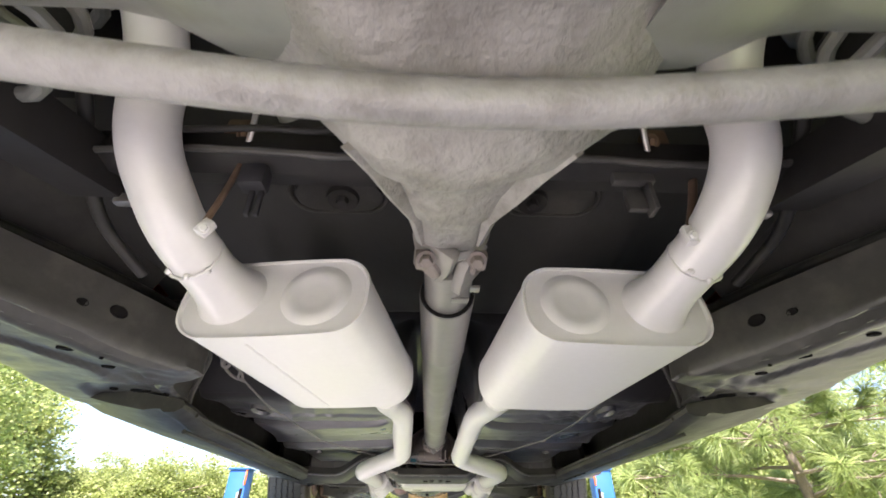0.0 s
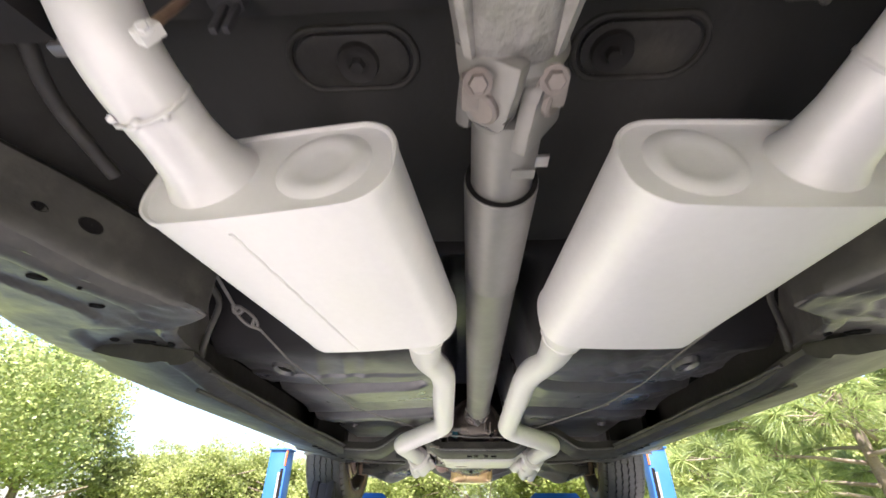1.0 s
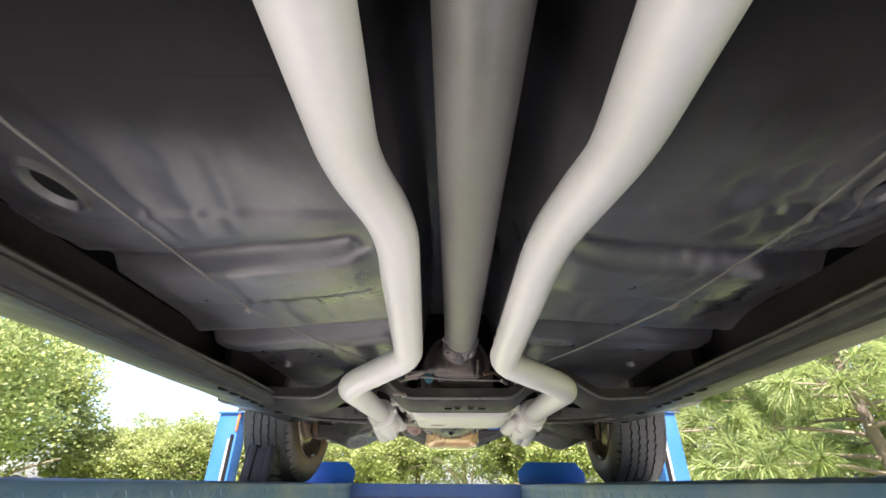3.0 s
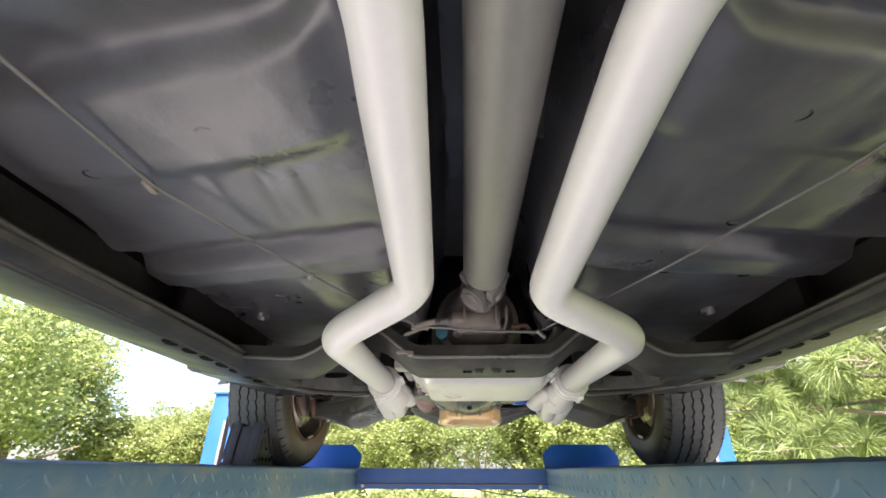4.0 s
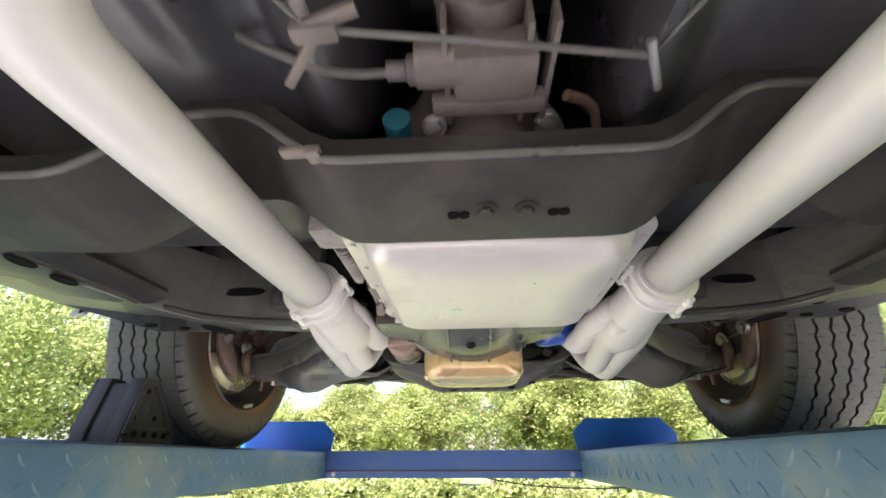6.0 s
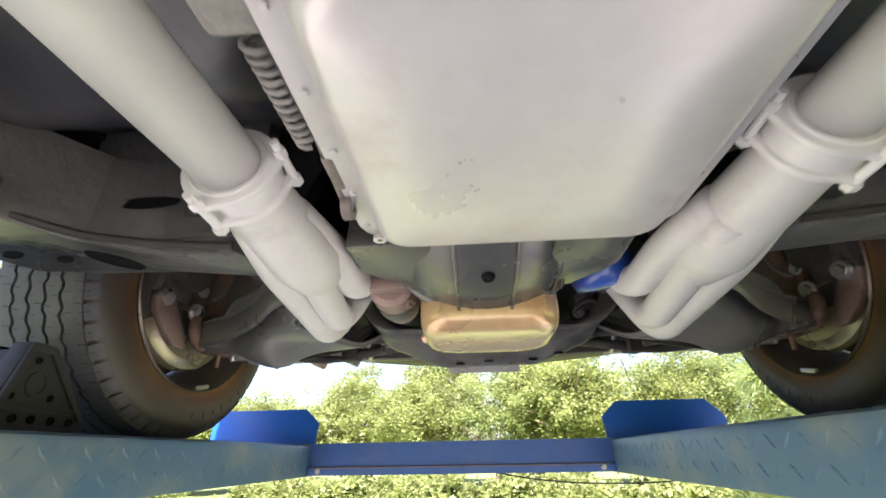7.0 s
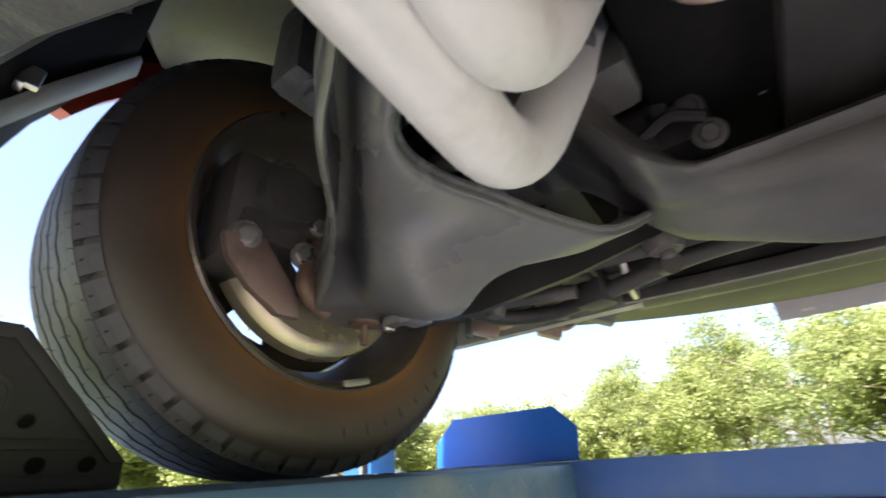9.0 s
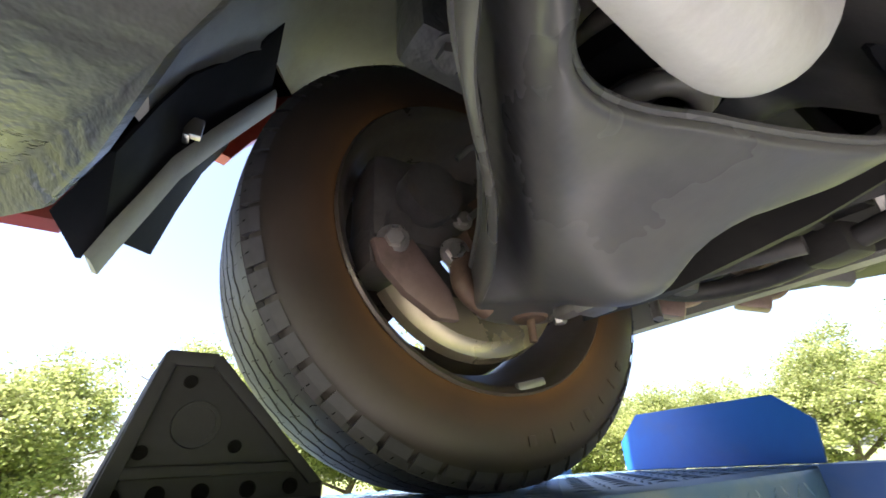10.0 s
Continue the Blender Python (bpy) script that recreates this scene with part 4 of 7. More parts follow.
    # trailing arm
    cpart("trailing_arm", loft([[(s * (p[0] + a), p[1], p[2] + b) for a, b in ((0.028, -0.03), (0.028, 0.03), (-0.028, 0.03), (-0.028, -0.03))] for p in ((0.47, 0.02, 1.80), (0.44, 0.2, 1.815), (0.42, 0.40, 1.86))]), UNDER)

# upper rear cross bar, clips and hangers
xb = cpart("rear_crossmember", loft([[(x, y, z) for y, z in ((0.35, 1.875), (0.348, 1.855 + 0.004 * math.sin(x * 17)), (0.372, 1.846), (0.40, 1.855), (0.40, 1.90), (0.36, 1.90))] for x in [-0.44 + 0.04 * k for k in range(23)]]), UNDER, None, "black rear cross member under the seat panel")
cpart("rolled_lip", sweep(bmesh.new(), [(x, 0.347 + 0.003 * noise.noise(Vector((x * 25, 0, 0))), 1.856 + 0.004 * math.sin(x * 17) + 0.003 * noise.noise(Vector((x * 30, 1, 0)))) for x in [-0.43 + 0.02 * k for k in range(44)]], [0.0045 + 0.002 * noise.noise(Vector((k * 0.9, 3, 0))) for k in range(44)], 8), BOXM, xb, "corroded pale edge")
cpart("rear_panel", loft([[(x, 0.21, 2.02), (x, 0.21, 2.1), (x, -0.6, 2.2), (x, -0.6, 2.12)] for x in (-0.6, 0, 0.6)]), UNDER)
cpart("rubber_hanger", join(box(0.03, 0.024, 0.03, (-0.222, 0.365, 1.832), 0.006), box(0.006, 0.006, 0.035, (-0.222, 0.37, 1.80), 0.002), box(0.006, 0.006, 0.035, (-0.212, 0.37, 1.80), 0.002)), CHOCK, None, "black rubber exhaust hanger")
cpart("hanger_rod", tube([(-0.243, 0.365, 1.857), (-0.246, 0.358, 1.80), (-0.250, 0.354, 1.77), (-0.254, 0.356, 1.752)], 0.0036, 0.02, 10), RUST)
cpart("hanger_bracket", join(box(0.012, 0.010, 0.018, (-0.248, 0.352, 1.753), 0.002, pose(0, 0, 0, 0, 30, 0)), bolt((-0.246, 0.347, 1.749), (0.3, -1, -0.4), 0.004, 0.004)), SILVER)
cpart("hanger_rod", tube([(0.299, 0.372, 1.87), (0.276, 0.366, 1.81), (0.252, 0.36, 1.757)], 0.005, 0.02, 10), RUST, None, "rusty exhaust hanger rod")
cpart("hanger_bracket", join(box(0.013, 0.010, 0.022, (0.253, 0.36, 1.760), 0.002), bolt((0.252, 0.354, 1.756), (0, -1, -0.4), 0.004, 0.004)), SILVER)
cpart("cross_bracket", join(box(0.05, 0.012, 0.022, (0.215, 0.366, 1.848), 0.004), box(0.006, 0.02, 0.045, (0.232, 0.372, 1.822), 0.002), box(0.03, 0.008, 0.03, (0.222, 0.378, 1.822), 0.002)), BOXM)
for s in (-1, 1):
    cpart("upper_link", tube([(s * 0.235, 0.18, 1.98), (s * 0.215, 0.29, 1.95), (s * 0.20, 0.36, 1.93)], 0.014, 0.03, 12), AXLE, None, "dusty upper suspension link")
    cpart("link_bracket", join(box(0.03, 0.02, 0.06, (s * 0.262, 0.372, 1.90), 0.005), bolt((s * 0.25, 0.36, 1.90), (-s, -0.4, -0.3), 0.008, 0.01)), RUST, None, "rusty link bracket")
    cpart("strut_rod", tube([(s * 0.205, 0.26, 2.0), (s * 0.225, 0.33, 1.90), (s * 0.24, 0.36, 1.87)], 0.0035, 0.02, 8), STEEL)
cpart("brake_pipe", tube([(-0.33, 0.33, 1.87), (-0.2, 0.325, 1.872), (-0.13, 0.322, 1.862), (-0.08, 0.3, 1.9)], 0.004, 0.03, 8), UNDER)
for s in (-1, 1):
    pts = [(s * 0.41 + 0.05 * math.cos(k * 0.4), 0.215 + 0.05 * math.sin(k * 0.4), 1.83 + 0.0026 * k) for k in range(90)]
    cpart("coil_spring", sweep(bmesh.new(), pts, 0.0075, 10), AXLE, None, "dusty grey rear coil spring")

# ---- rear axle ----
secs = []
for y, rx, rz, cz in ((-0.12, 0.10, 0.10, 1.83), (-0.06, 0.15, 0.135, 1.83), (0.02, 0.172, 0.150, 1.832), (0.074, 0.172, 0.150, 1.832), (0.086, 0.168, 0.146, 1.831), (0.094, 0.158, 0.134, 1.827), (0.108, 0.152, 0.128, 1.823), (0.14, 0.142, 0.121, 1.815), (0.19, 0.122, 0.112, 1.803), (0.222, 0.108, 0.101, 1.80), (0.235, 0.098, 0.094, 1.80), (0.245, 0.084, 0.080, 1.80), (0.29, 0.068, 0.063, 1.797), (0.325, 0.056, 0.054, 1.795), (0.335, 0.047, 0.046, 1.794), (0.40, 0.042, 0.042, 1.793)):
    ring = []
    for k in range(96):
        a = 2 * math.pi * k / 96
        c, s_ = math.cos(a), math.sin(a)
        e = 0.82 if y < 0.2 else 0.95
        p = Vector((rx * math.copysign(abs(c) ** e, c), y, cz + rz * math.copysign(abs(s_) ** e, s_)))
        p += Vector((c, 0, s_)) * (0.007 * noise.noise(p * 14) + 0.0034 * noise.noise(p * 42) + 0.0014 * noise.noise(p * 110))
        ring.append(p)
    secs.append(ring)
axle = cpart("differential_housing", loft(secs), CAST, None, "rough cast differential housing in dull silver", 180)
for a in (30, 150, 228, 312):
    r = radians(a)
    cpart("housing_rib", loft([[(0.0 + math.cos(r) * q + math.sin(r) * w, y, 1.797 + math.sin(r) * q - math.cos(r) * w) for q, w in ((0.02, -0.004), (rr, -0.004), (rr, 0.004), (0.02, 0.004))] for y, rr in ((0.2, 0.118), (0.24, 0.100), (0.285, 0.082), (0.335, 0.060), (0.385, 0.05))]), CAST, axle)
for s in (-1, 1):
    cpart("axle_tube", sweep(bmesh.new(), [(s * 0.11, 0.085, 1.81), (s * 0.165, 0.095, 1.80), (s * 0.195, 0.102, 1.797), (s * 0.22, 0.106, 1.796), (s * 0.62, 0.106, 1.796)], [0.105, 0.085, 0.058, 0.0465, 0.0455], 32), AXLE, axle, "grey-green painted axle tube", 60)
bar = [(-0.62, 0.02, 1.73), (-0.44, 0.095, 1.70), (-0.22, 0.121, 1.684), (-0.10, 0.134, 1.681), (-0.01, 0.140, 1.680), (0.08, 0.136, 1.680), (0.2, 0.124, 1.682), (0.42, 0.097, 1.70), (0.62, 0.02, 1.73)]
bb = rounded(bar, 0.06, 6)
cpart("sway_bar", sweep(bmesh.new(), bb, 0.0128, 22), SWAY, None, "weathered grey-silver rear sway bar with scuffed paint", 180)

# ---- driveshaft ----
SHAFT_LINE = pose(0.003, 0.5, 1.782) @ pose(0, 0, 0, 0.6) @ pose(0, -0.5, 0) @ pose(0, 0, 0, 0, 0, 90)
ds = cpart("driveshaft", join(
    lathe([(0.033, 0.56), (0.0375, 0.546), (0.0385, 0.5445), (0.0395, 0.5455), (0.0398, 0.55), (0.0397, 0.752), (0.0402, 0.755), (0.0402, 0.760), (0.0388, 0.764), (0.039, 1.762), (0.037, 1.782), (0.03, 1.80), (0.0001, 1.802)], 40, SHAFT_LINE)), SHAFT, None, "grey painted tubular driveshaft")
cpart("slip_joint", lathe([(0.0001, 0.44), (0.0325, 0.445), (0.0325, 0.57), (0.0001, 0.571)], 32, SHAFT_LINE), SHAFT, ds)
cpart("balance_weight", box(0.022, 0.012, 0.002, (0.018, 0.50, 1.7495), 0.0008), SHAFT, ds)
cpart("balance_weight", box(0.02, 0.014, 0.004, (0.035, 0.505, 1.77), 0.001), STEEL, ds)


def universal_joint(y, z, s):
    """Two yokes, a cross and its caps, turned part way round; s tells which way the shaft runs."""
    hub = Matrix.Translation((0.003, y, z))
    turned = hub @ Matrix.Rotation(radians(38), 4, "Y") @ hub.inverted()
    def joint_part(name, b, material):
        bmesh.ops.transform(b, matrix=turned, verts=b.verts)
        cpart(name, b, material, ds)
    ear = [(-0.044, -0.030), (-0.02, -0.027)] + [(0.006 + 0.021 * math.sin(radians(b_)), -0.021 * math.cos(radians(b_))) for b_ in range(0, 181, 20)] + [(-0.02, 0.027), (-0.044, 0.030)]
    for dx in (-1, 1):
        joint_part("yoke_ear", prism(ear, 0.016, 0.005, pose(0.003 + dx * 0.030 - 0.008, y, z) @ pose(0, 0, 0, 90, 0, 90) @ Matrix.Diagonal((-s, 1, 1, 1))), SHAFT)
        joint_part("yoke_ear", prism(ear, 0.016, 0.005, pose(0.003, y, z + dx * 0.030 - 0.008) @ pose(0, 0, 0, 0, 0, 90) @ Matrix.Diagonal((s, 1, 1, 1))), SHAFT)
        joint_part("bearing_cap", lathe([(0.0001, 0.014), (0.012, 0.014), (0.0145, 0.012), (0.0145, -0.002), (0.0001, -0.002)], 24, aim((0.003 + dx * 0.030, y, z), (0.003 + dx, y, z))), TRANS)
        joint_part("bearing_cap", lathe([(0.0001, 0.014), (0.012, 0.014), (0.0145, 0.012), (0.0145, -0.002), (0.0001, -0.002)], 24, aim((0.003, y, z + dx * 0.030), (0.003, y, z + dx))), TRANS)
    joint_part("cross", join(box(0.06, 0.02, 0.02, (0.003, y, z), 0.005), box(0.02, 0.02, 0.06, (0.003, y, z), 0.005)), TRANS)


# near-black ring painted in for the shaded gap at the tube's end
cpart("tube_mouth", lathe([(0.033, 0.5435), (0.0385, 0.5435), (0.0385, 0.5425), (0.033, 0.5425)], 36, SHAFT_LINE), DARK, ds)
universal_joint(0.425, 1.785, 1)
universal_joint(1.834, 1.796, -1)
for dx in (-0.026, 0.03):
    cpart("strap_bolt", join(bolt((dx, 0.40, 1.752), (0, -0.5, -1), 0.0075, 0.012), box(0.026, 0.03, 0.012, (dx, 0.412, 1.757), 0.004)), TRANS, ds)
cpart("pinion_flange", lathe([(0.0001, 0.385), (0.04, 0.387), (0.044, 0.395), (0.04, 0.405), (0.033, 0.41), (0.0001, 0.41)], 32, pose(0.003, 0, 1.79) @ pose(0, 0, 0, 0, 0, 90)), SHAFT, ds)

# ---- exhaust ----
def muffler(rear, front, high, side):
    """An oval case with rolled seams; its rear end plate carries a pressed dimple, its front end a neck."""
    R, Fv = Vector(rear), Vector(front)
    d = (Fv - R).normalized()
    sx = d.cross(Vector((0, 0, 1))).normalized()
    up = sx.cross(d)
    def ring(p, hw, hh, n=56):
        out = []
        for k in range(n):
            a = 2 * math.pi * k / n
            c, s_ = math.cos(a), math.sin(a)
            lean = d * (0.006 * (math.copysign(abs(s_) ** 0.72, s_) - 1)) if (p - R).length < 0.02 else Vector()
            out.append(p + lean + sx * ((hw - hh) * max(-1, min(1, c * 3.2)) + hh * math.copysign(abs(c) ** 0.9, c)) + up * hh * math.copysign(abs(s_) ** 0.72, s_))
        return out
    hw, hh, L = 0.118, high, (Fv - R).length
    secs = []
    for y, k in ((0.004, 0.88), (0.004, 0.965), (0.0, 0.985), (0.0, 1.008), (0.006, 1.012), (0.010, 1.0), (L * 0.5, 1.0), (L - 0.01, 1.0), (L - 0.006, 1.01), (L, 1.005), (L, 0.98), (L - 0.003, 0.95), (L - 0.003, 0.88)):
        secs.append(ring(R + d * y, hw * k if k > 0.9 else hw - 0.012, hh * k if k > 0.9 else hh - 0.012))
    mf = cpart("muffler", loft(secs), SILVER, None, "silver-painted oval muffler with a seam along its belly", 40)
    c = R + sx * (-0.052 if side < 0 else 0.052) * (-1)
    cpart("end_dimple", lathe([(0.0001, 0.0034), (0.014, 0.0036), (0.021, 0.0046), (0.027, 0.0064), (0.032, 0.0070), (0.037, 0.0058), (0.043, 0.0028), (0.05, -0.002)], 40, aim(c, c - d + up * 0.11)), SILVER, mf)
    # lengthwise weld seam below
    off = 0.03 * side
    if side < 0:
        cpart("weld_seam", sweep(bmesh.new(), [R + d * (0.01 + (L - 0.02) * k / 24) + sx * (off + 0.0008 * math.sin(k * 2.2)) - up * (hh - 0.0008) for k in range(25)], 0.0024, 8), SILVER, mf)
    cpart("neck", sweep(bmesh.new(), [Fv - d * 0.01, Fv + d * 0.01], 0.02, 12), SILVER, mf)
    return mf


muffler((-0.212, 0.478, 1.738), (-0.168, 0.806, 1.738), 0.054, -1)
muffler((0.211, 0.478, 1.733), (0.191, 0.812, 1.738), 0.054, 1)
LEFT = [(-0.108, 0.79, 1.722), (-0.105, 0.86, 1.728), (-0.124, 1.095, 1.766), (-0.092, 1.215, 1.768), (-0.113, 1.690, 1.724), (-0.270, 1.806, 1.684), (-0.258, 2.277, 1.690)]
RIGHT = [(0.118, 0.80, 1.722), (0.120, 0.87, 1.728), (0.142, 1.06, 1.757), (0.110, 1.25, 1.765), (0.090, 1.693, 1.713), (0.260, 1.820, 1.682), (0.25, 2.255, 1.688)]
for pts in (LEFT, RIGHT):
    pipe = cpart("exhaust_pipe", tube(pts, 0.0305, [0.03, 0.05, 0.06, 0.042, 0.05], 28, 9), SILVER, None, "silver-painted bent exhaust pipe", 180)
    p, q = Vector(pts[0]), Vector(pts[1])
    cpart("pipe_sleeve", sweep(bmesh.new(), [p.lerp(q, 0.0), p.lerp(q, 0.2), p.lerp(q, 0.8), q], [0.0365, 0.035, 0.034, 0.0325], 28, False), SILVER, pipe)
    cpart("weld_bead", sweep(bmesh.new(), [p.lerp(q, 0.86) + Vector((math.cos(a), 0, math.sin(a))) * (0.0335 + 0.001 * math.sin(9 * a)) for a in [k * 0.3 for k in range(22)]], 0.0022, 6), SILVER, pipe)
TAIL_L = [(-0.270, 0.485, 1.745), (-0.280, 0.43, 1.752), (-0.293, 0.375, 1.768), (-0.323, 0.315, 1.84), (-0.323, 0.29, 1.93), (-0.305, 0.15, 2.02), (-0.305, -0.2, 2.02)]
TAIL_R = [(0.264, 0.485, 1.738), (0.274, 0.42, 1.75), (0.288, 0.345, 1.768), (0.299, 0.292, 1.82), (0.300, 0.28, 1.92), (0.306, 0.15, 2.02), (0.306, -0.2, 2.02)]
for pts in (TAIL_L, TAIL_R):
    pipe = cpart("tail_pipe", tube(pts, 0.0305, 0.06, 30, 8), SILVER, None, "silver-painted tail pipe curving up over the axle", 180)
    a, b = Vector(pts[0]), Vector(pts[1])
    d = (b - a).normalized()
    u = d.cross(Vector((0, 0, 1))).normalized()
    w = u.cross(d)
    flare = bmesh.new()
    sweep(flare, [a - d * 0.010, a - d * 0.001, a + d * 0.010, a + d * 0.020, a + d * 0.034, a + d * 0.05], [0.0500, 0.0440, 0.0385, 0.0346, 0.0322, 0.0304], 36, False)
    cpart("flared_neck", flare, SILVER, pipe, "", 180)
    bead = [b + d * 0.02 + (u * math.cos(t_) + w * math.sin(t_)) * (0.0304 + 0.0012 * noise.noise(Vector((3 * t_, 0, pts[0][0])))) + d * 0.002 * noise.noise(Vector((5 * t_, 2, 0))) for t_ in [k * 0.15 for k in range(43)]]
    cpart("weld_bead", sweep(bmesh.new(), bead, [0.0018 + 0.0012 * noise.noise(Vector((k * 0.8, 4, 0))) for k in range(43)], 6, False), SILVER, pipe, "", 180)
    for k, at_ in enumerate((3.9, 4.6, 5.4)):
        p_ = b + d * (0.018 + 0.004 * k) + (u * math.cos(at_) + w * math.sin(at_)) * 0.0305
        cpart("weld_spatter", lathe([(0.0001, 0.003), (0.0022, 0.0024), (0.0034, 0.0006), (0.004, -0.002)], 10, aim(p_, p_ + u * math.cos(at_) + w * math.sin(at_))), SILVER, pipe, "", 180)


def flange(at, along, r, turn):
    """Two flat rings with ears, drawn together by bolts."""
    d = Vector(along).normalized()
    m = aim(at, Vector(at) + d) @ pose(0, 0, 0, turn, 0, 0)
    out = []
    for k in range(54):
        a = 2 * math.pi * k / 54
        e = max(0.0, math.cos(3 * a)) ** 6
        rr = r * (1.24 + 0.16 * e)
        out.append((rr * math.cos(a), rr * math.sin(a)))
    fl = cpart("collector_flange", join(prism(out, 0.008, 0.003, m @ pose(-0.018, 0, 0, 0, 90, 0)), prism(out, 0.008, 0.003, m @ pose(0.010, 0, 0, 0, 90, 0)), lathe([(r * 0.98, -0.020), (r * 1.10, -0.014), (r * 1.12, 0.014), (r * 0.98, 0.022)], 36, m)), SILVER, None, "silver exhaust flange with three bolts")
    for k in range(3):
        a = 2 * math.pi * k / 3
        o = Vector((0, 0, 0))
        p = m @ Vector((-0.016, r * 1.33 * math.sin(a), -r * 1.33 * math.cos(a)))
        p2 = m @ Vector((0.015, r * 1.33 * math.sin(a), -r * 1.33 * math.cos(a)))
        cpart("flange_bolt", join(bolt(p, -d, 0.0065, 0.009, False), lathe([(0.0001, 0), (0.0042, 0), (0.0042, 0.052), (0.0001, 0.052)], 10, aim(p - d * 0.018, p + d))), SILVER, fl)
        cpart("flange_nut", bolt(p2, d, 0.007, 0.009, False), SILVER, fl)
    return fl


def header(side, at, colour):
    """A collector that splits into four primary tubes, each bending up to the engine."""
    col = [Vector((side * 0.262, 2.262, 1.696)), Vector((side * 0.261, 2.30, 1.692)), Vector((side * 0.255, 2.38, 1.684)), Vector((side * 0.252, 2.43, 1.678)), Vector((side * 0.252, 2.48, 1.675))]
    col = [v + (Vector((-0.014, 0, -0.012)) if side > 0 else Vector((0.003, 0.022 - 0.004 * k, -0.006 + 0.001 * k))) for k, v in enumerate(col)]
    col.append(col[-1] + Vector((0, 0.02, -0.001)))
    h = cpart("exhaust_header", sweep(bmesh.new(), col, [0.034, 0.036, 0.041, 0.043, 0.034, 0.012], 28), colour, None, "pale coated tubular exhaust header", 180)
    dx = 0 if side < 0 else -0.022
    dz = 0 if side < 0 else -0.014
    tubes = [[(0.274, 2.35, 1.678), (0.290, 2.45, 1.668), (0.309, 2.742, 1.653), (0.256, 2.80, 1.80), (0.2, 2.84, 1.84)],
             [(0.246, 2.36, 1.676), (0.248, 2.46, 1.668), (0.270, 2.672, 1.655), (0.218, 2.72, 1.79), (0.18, 2.75, 1.83)],
             [(0.238, 2.36, 1.69), (0.222, 2.46, 1.69), (0.218, 2.59, 1.68), (0.172, 2.625, 1.80), (0.15, 2.63, 1.83)],
             [(0.266, 2.36, 1.70), (0.286, 2.47, 1.702), (0.33, 2.68, 1.72), (0.27, 2.80, 1.84), (0.2, 2.93, 1.85)]]
    for k, pts in enumerate(tubes):
        pts = [(side * x + (dx if k < 9 else 0), y, z + dz) for x, y, z in pts]
        cpart("primary_tube", tube(pts, [0.0235][0], [0.03, 0.055, 0.04], 24, 9), colour, h, "", 180)
    return h


flange((-0.258, 2.286, 1.689), (0, 1, -0.06), 0.036, 20)
flange((0.249, 2.262, 1.686), (0, 1, -0.06), 0.036, -20)
header(-1, None, HEADER)
header(1, None, HEADER)

# ---- gearbox, cross member, sump ----
gb = cpart("gearbox", lathe([(0.0001, 1.865), (0.033, 1.867), (0.035, 1.885), (0.041, 1.888), (0.041, 1.905), (0.039, 1.908), (0.041, 1.95), (0.046, 1.955), (0.047, 1.99), (0.075, 2.04), (0.085, 2.06), (0.085, 2.075), (0.10, 2.08), (0.12, 2.2), (0.13, 2.4), (0.0001, 2.41)], 40, pose(-0.003, 0, 1.80) @ pose(0, 0, 0, 0, 0, 90)), TRANS, None, "greasy grey cast gearbox tail housing")
cpart("housing_boss", join(box(0.07, 0.05, 0.04, (0.005, 1.935, 1.752), 0.01), box(0.1, 0.02, 0.016, (0.0, 1.965, 1.742), 0.005), lathe([(0.0001, 0), (0.02, 0), (0.02, 0.05), (0.0001, 0.05)], 20, aim((-0.01, 1.93, 1.752), (-1, 1.93, 1.752)))), TRANS, gb)
for x in (-0.035, 0.03, 0.05):
    cpart("housing_rib", box(0.005, 0.1, 0.03, (x, 1.94, 1.755), 0.002), TRANS, gb)
cpart("speedometer_cable", join(tube([(-0.02, 1.935, 1.752), (-0.07, 1.935, 1.75), (-0.13, 1.93, 1.745), (-0.2, 1.90, 1.76)], 0.0045, 0.03, 10), lathe([(0.0001, 0), (0.013, 0), (0.013, 0.012), (0.009, 0.014), (0.009, 0.03), (0.0001, 0.03)], 16, aim((-0.055, 1.935, 1.752), (-1, 1.935, 1.752)))), CABLE, gb)
cpart("plug", lathe([(0.0001, 0), (0.010, 0), (0.013, 0.002), (0.013, 0.02), (0.0001, 0.022)], 20, aim((-0.084, 1.998, 1.740), (-0.084, 1.0, 1.742))), TEAL, gb, "teal plastic plug")
cpart("linkage_rod", tube([(0.07, 1.97, 1.75), (0.10, 1.99, 1.76), (0.13, 2.08, 1.765)], 0.005, 0.02, 8), RUST, gb)
for dx in (-0.05, 0.055):
    cpart("case_bolt", bolt((dx, 1.995, 1.745), (0, -0.6, -1), 0.008, 0.01), STEEL, gb)


def cross_z(x):
    a = abs(x)
    return 1.684 + 0.062 * smooth_step(0.13, 0.24, a) * (1 - smooth_step(0.27, 0.40, a)) + 0.006 * smooth_step(0.42, 0.56, a)


xs = [-0.56 + 0.02 * k for k in range(57)]
cm = cpart("gearbox_crossmember", loft([[(x, y, z) for y, z in ((1.972, cross_z(x) + 0.028), (1.968, cross_z(x)), (1.975, cross_z(x) - 0.005), (2.02, cross_z(x) - 0.012), (2.075, cross_z(x) - 0.022), (2.088, cross_z(x) - 0.016), (2.09, cross_z(x) + 0.03))] for x in xs]), FRAME, None, "black arched cross member under the gearbox", 50)
cpart("rolled_edge", sweep(bmesh.new(), [(x, 1.966, cross_z(x) + 0.001) for x in xs], 0.0038, 10), ARM, cm, "rolled edge, paler than the member")
for x in (-0.004, 0.034):
    cpart("bolt", bolt((x, 2.03, cross_z(x) - 0.0135), (0, -0.1, -1), 0.008, 0.007), FRAME, cm)
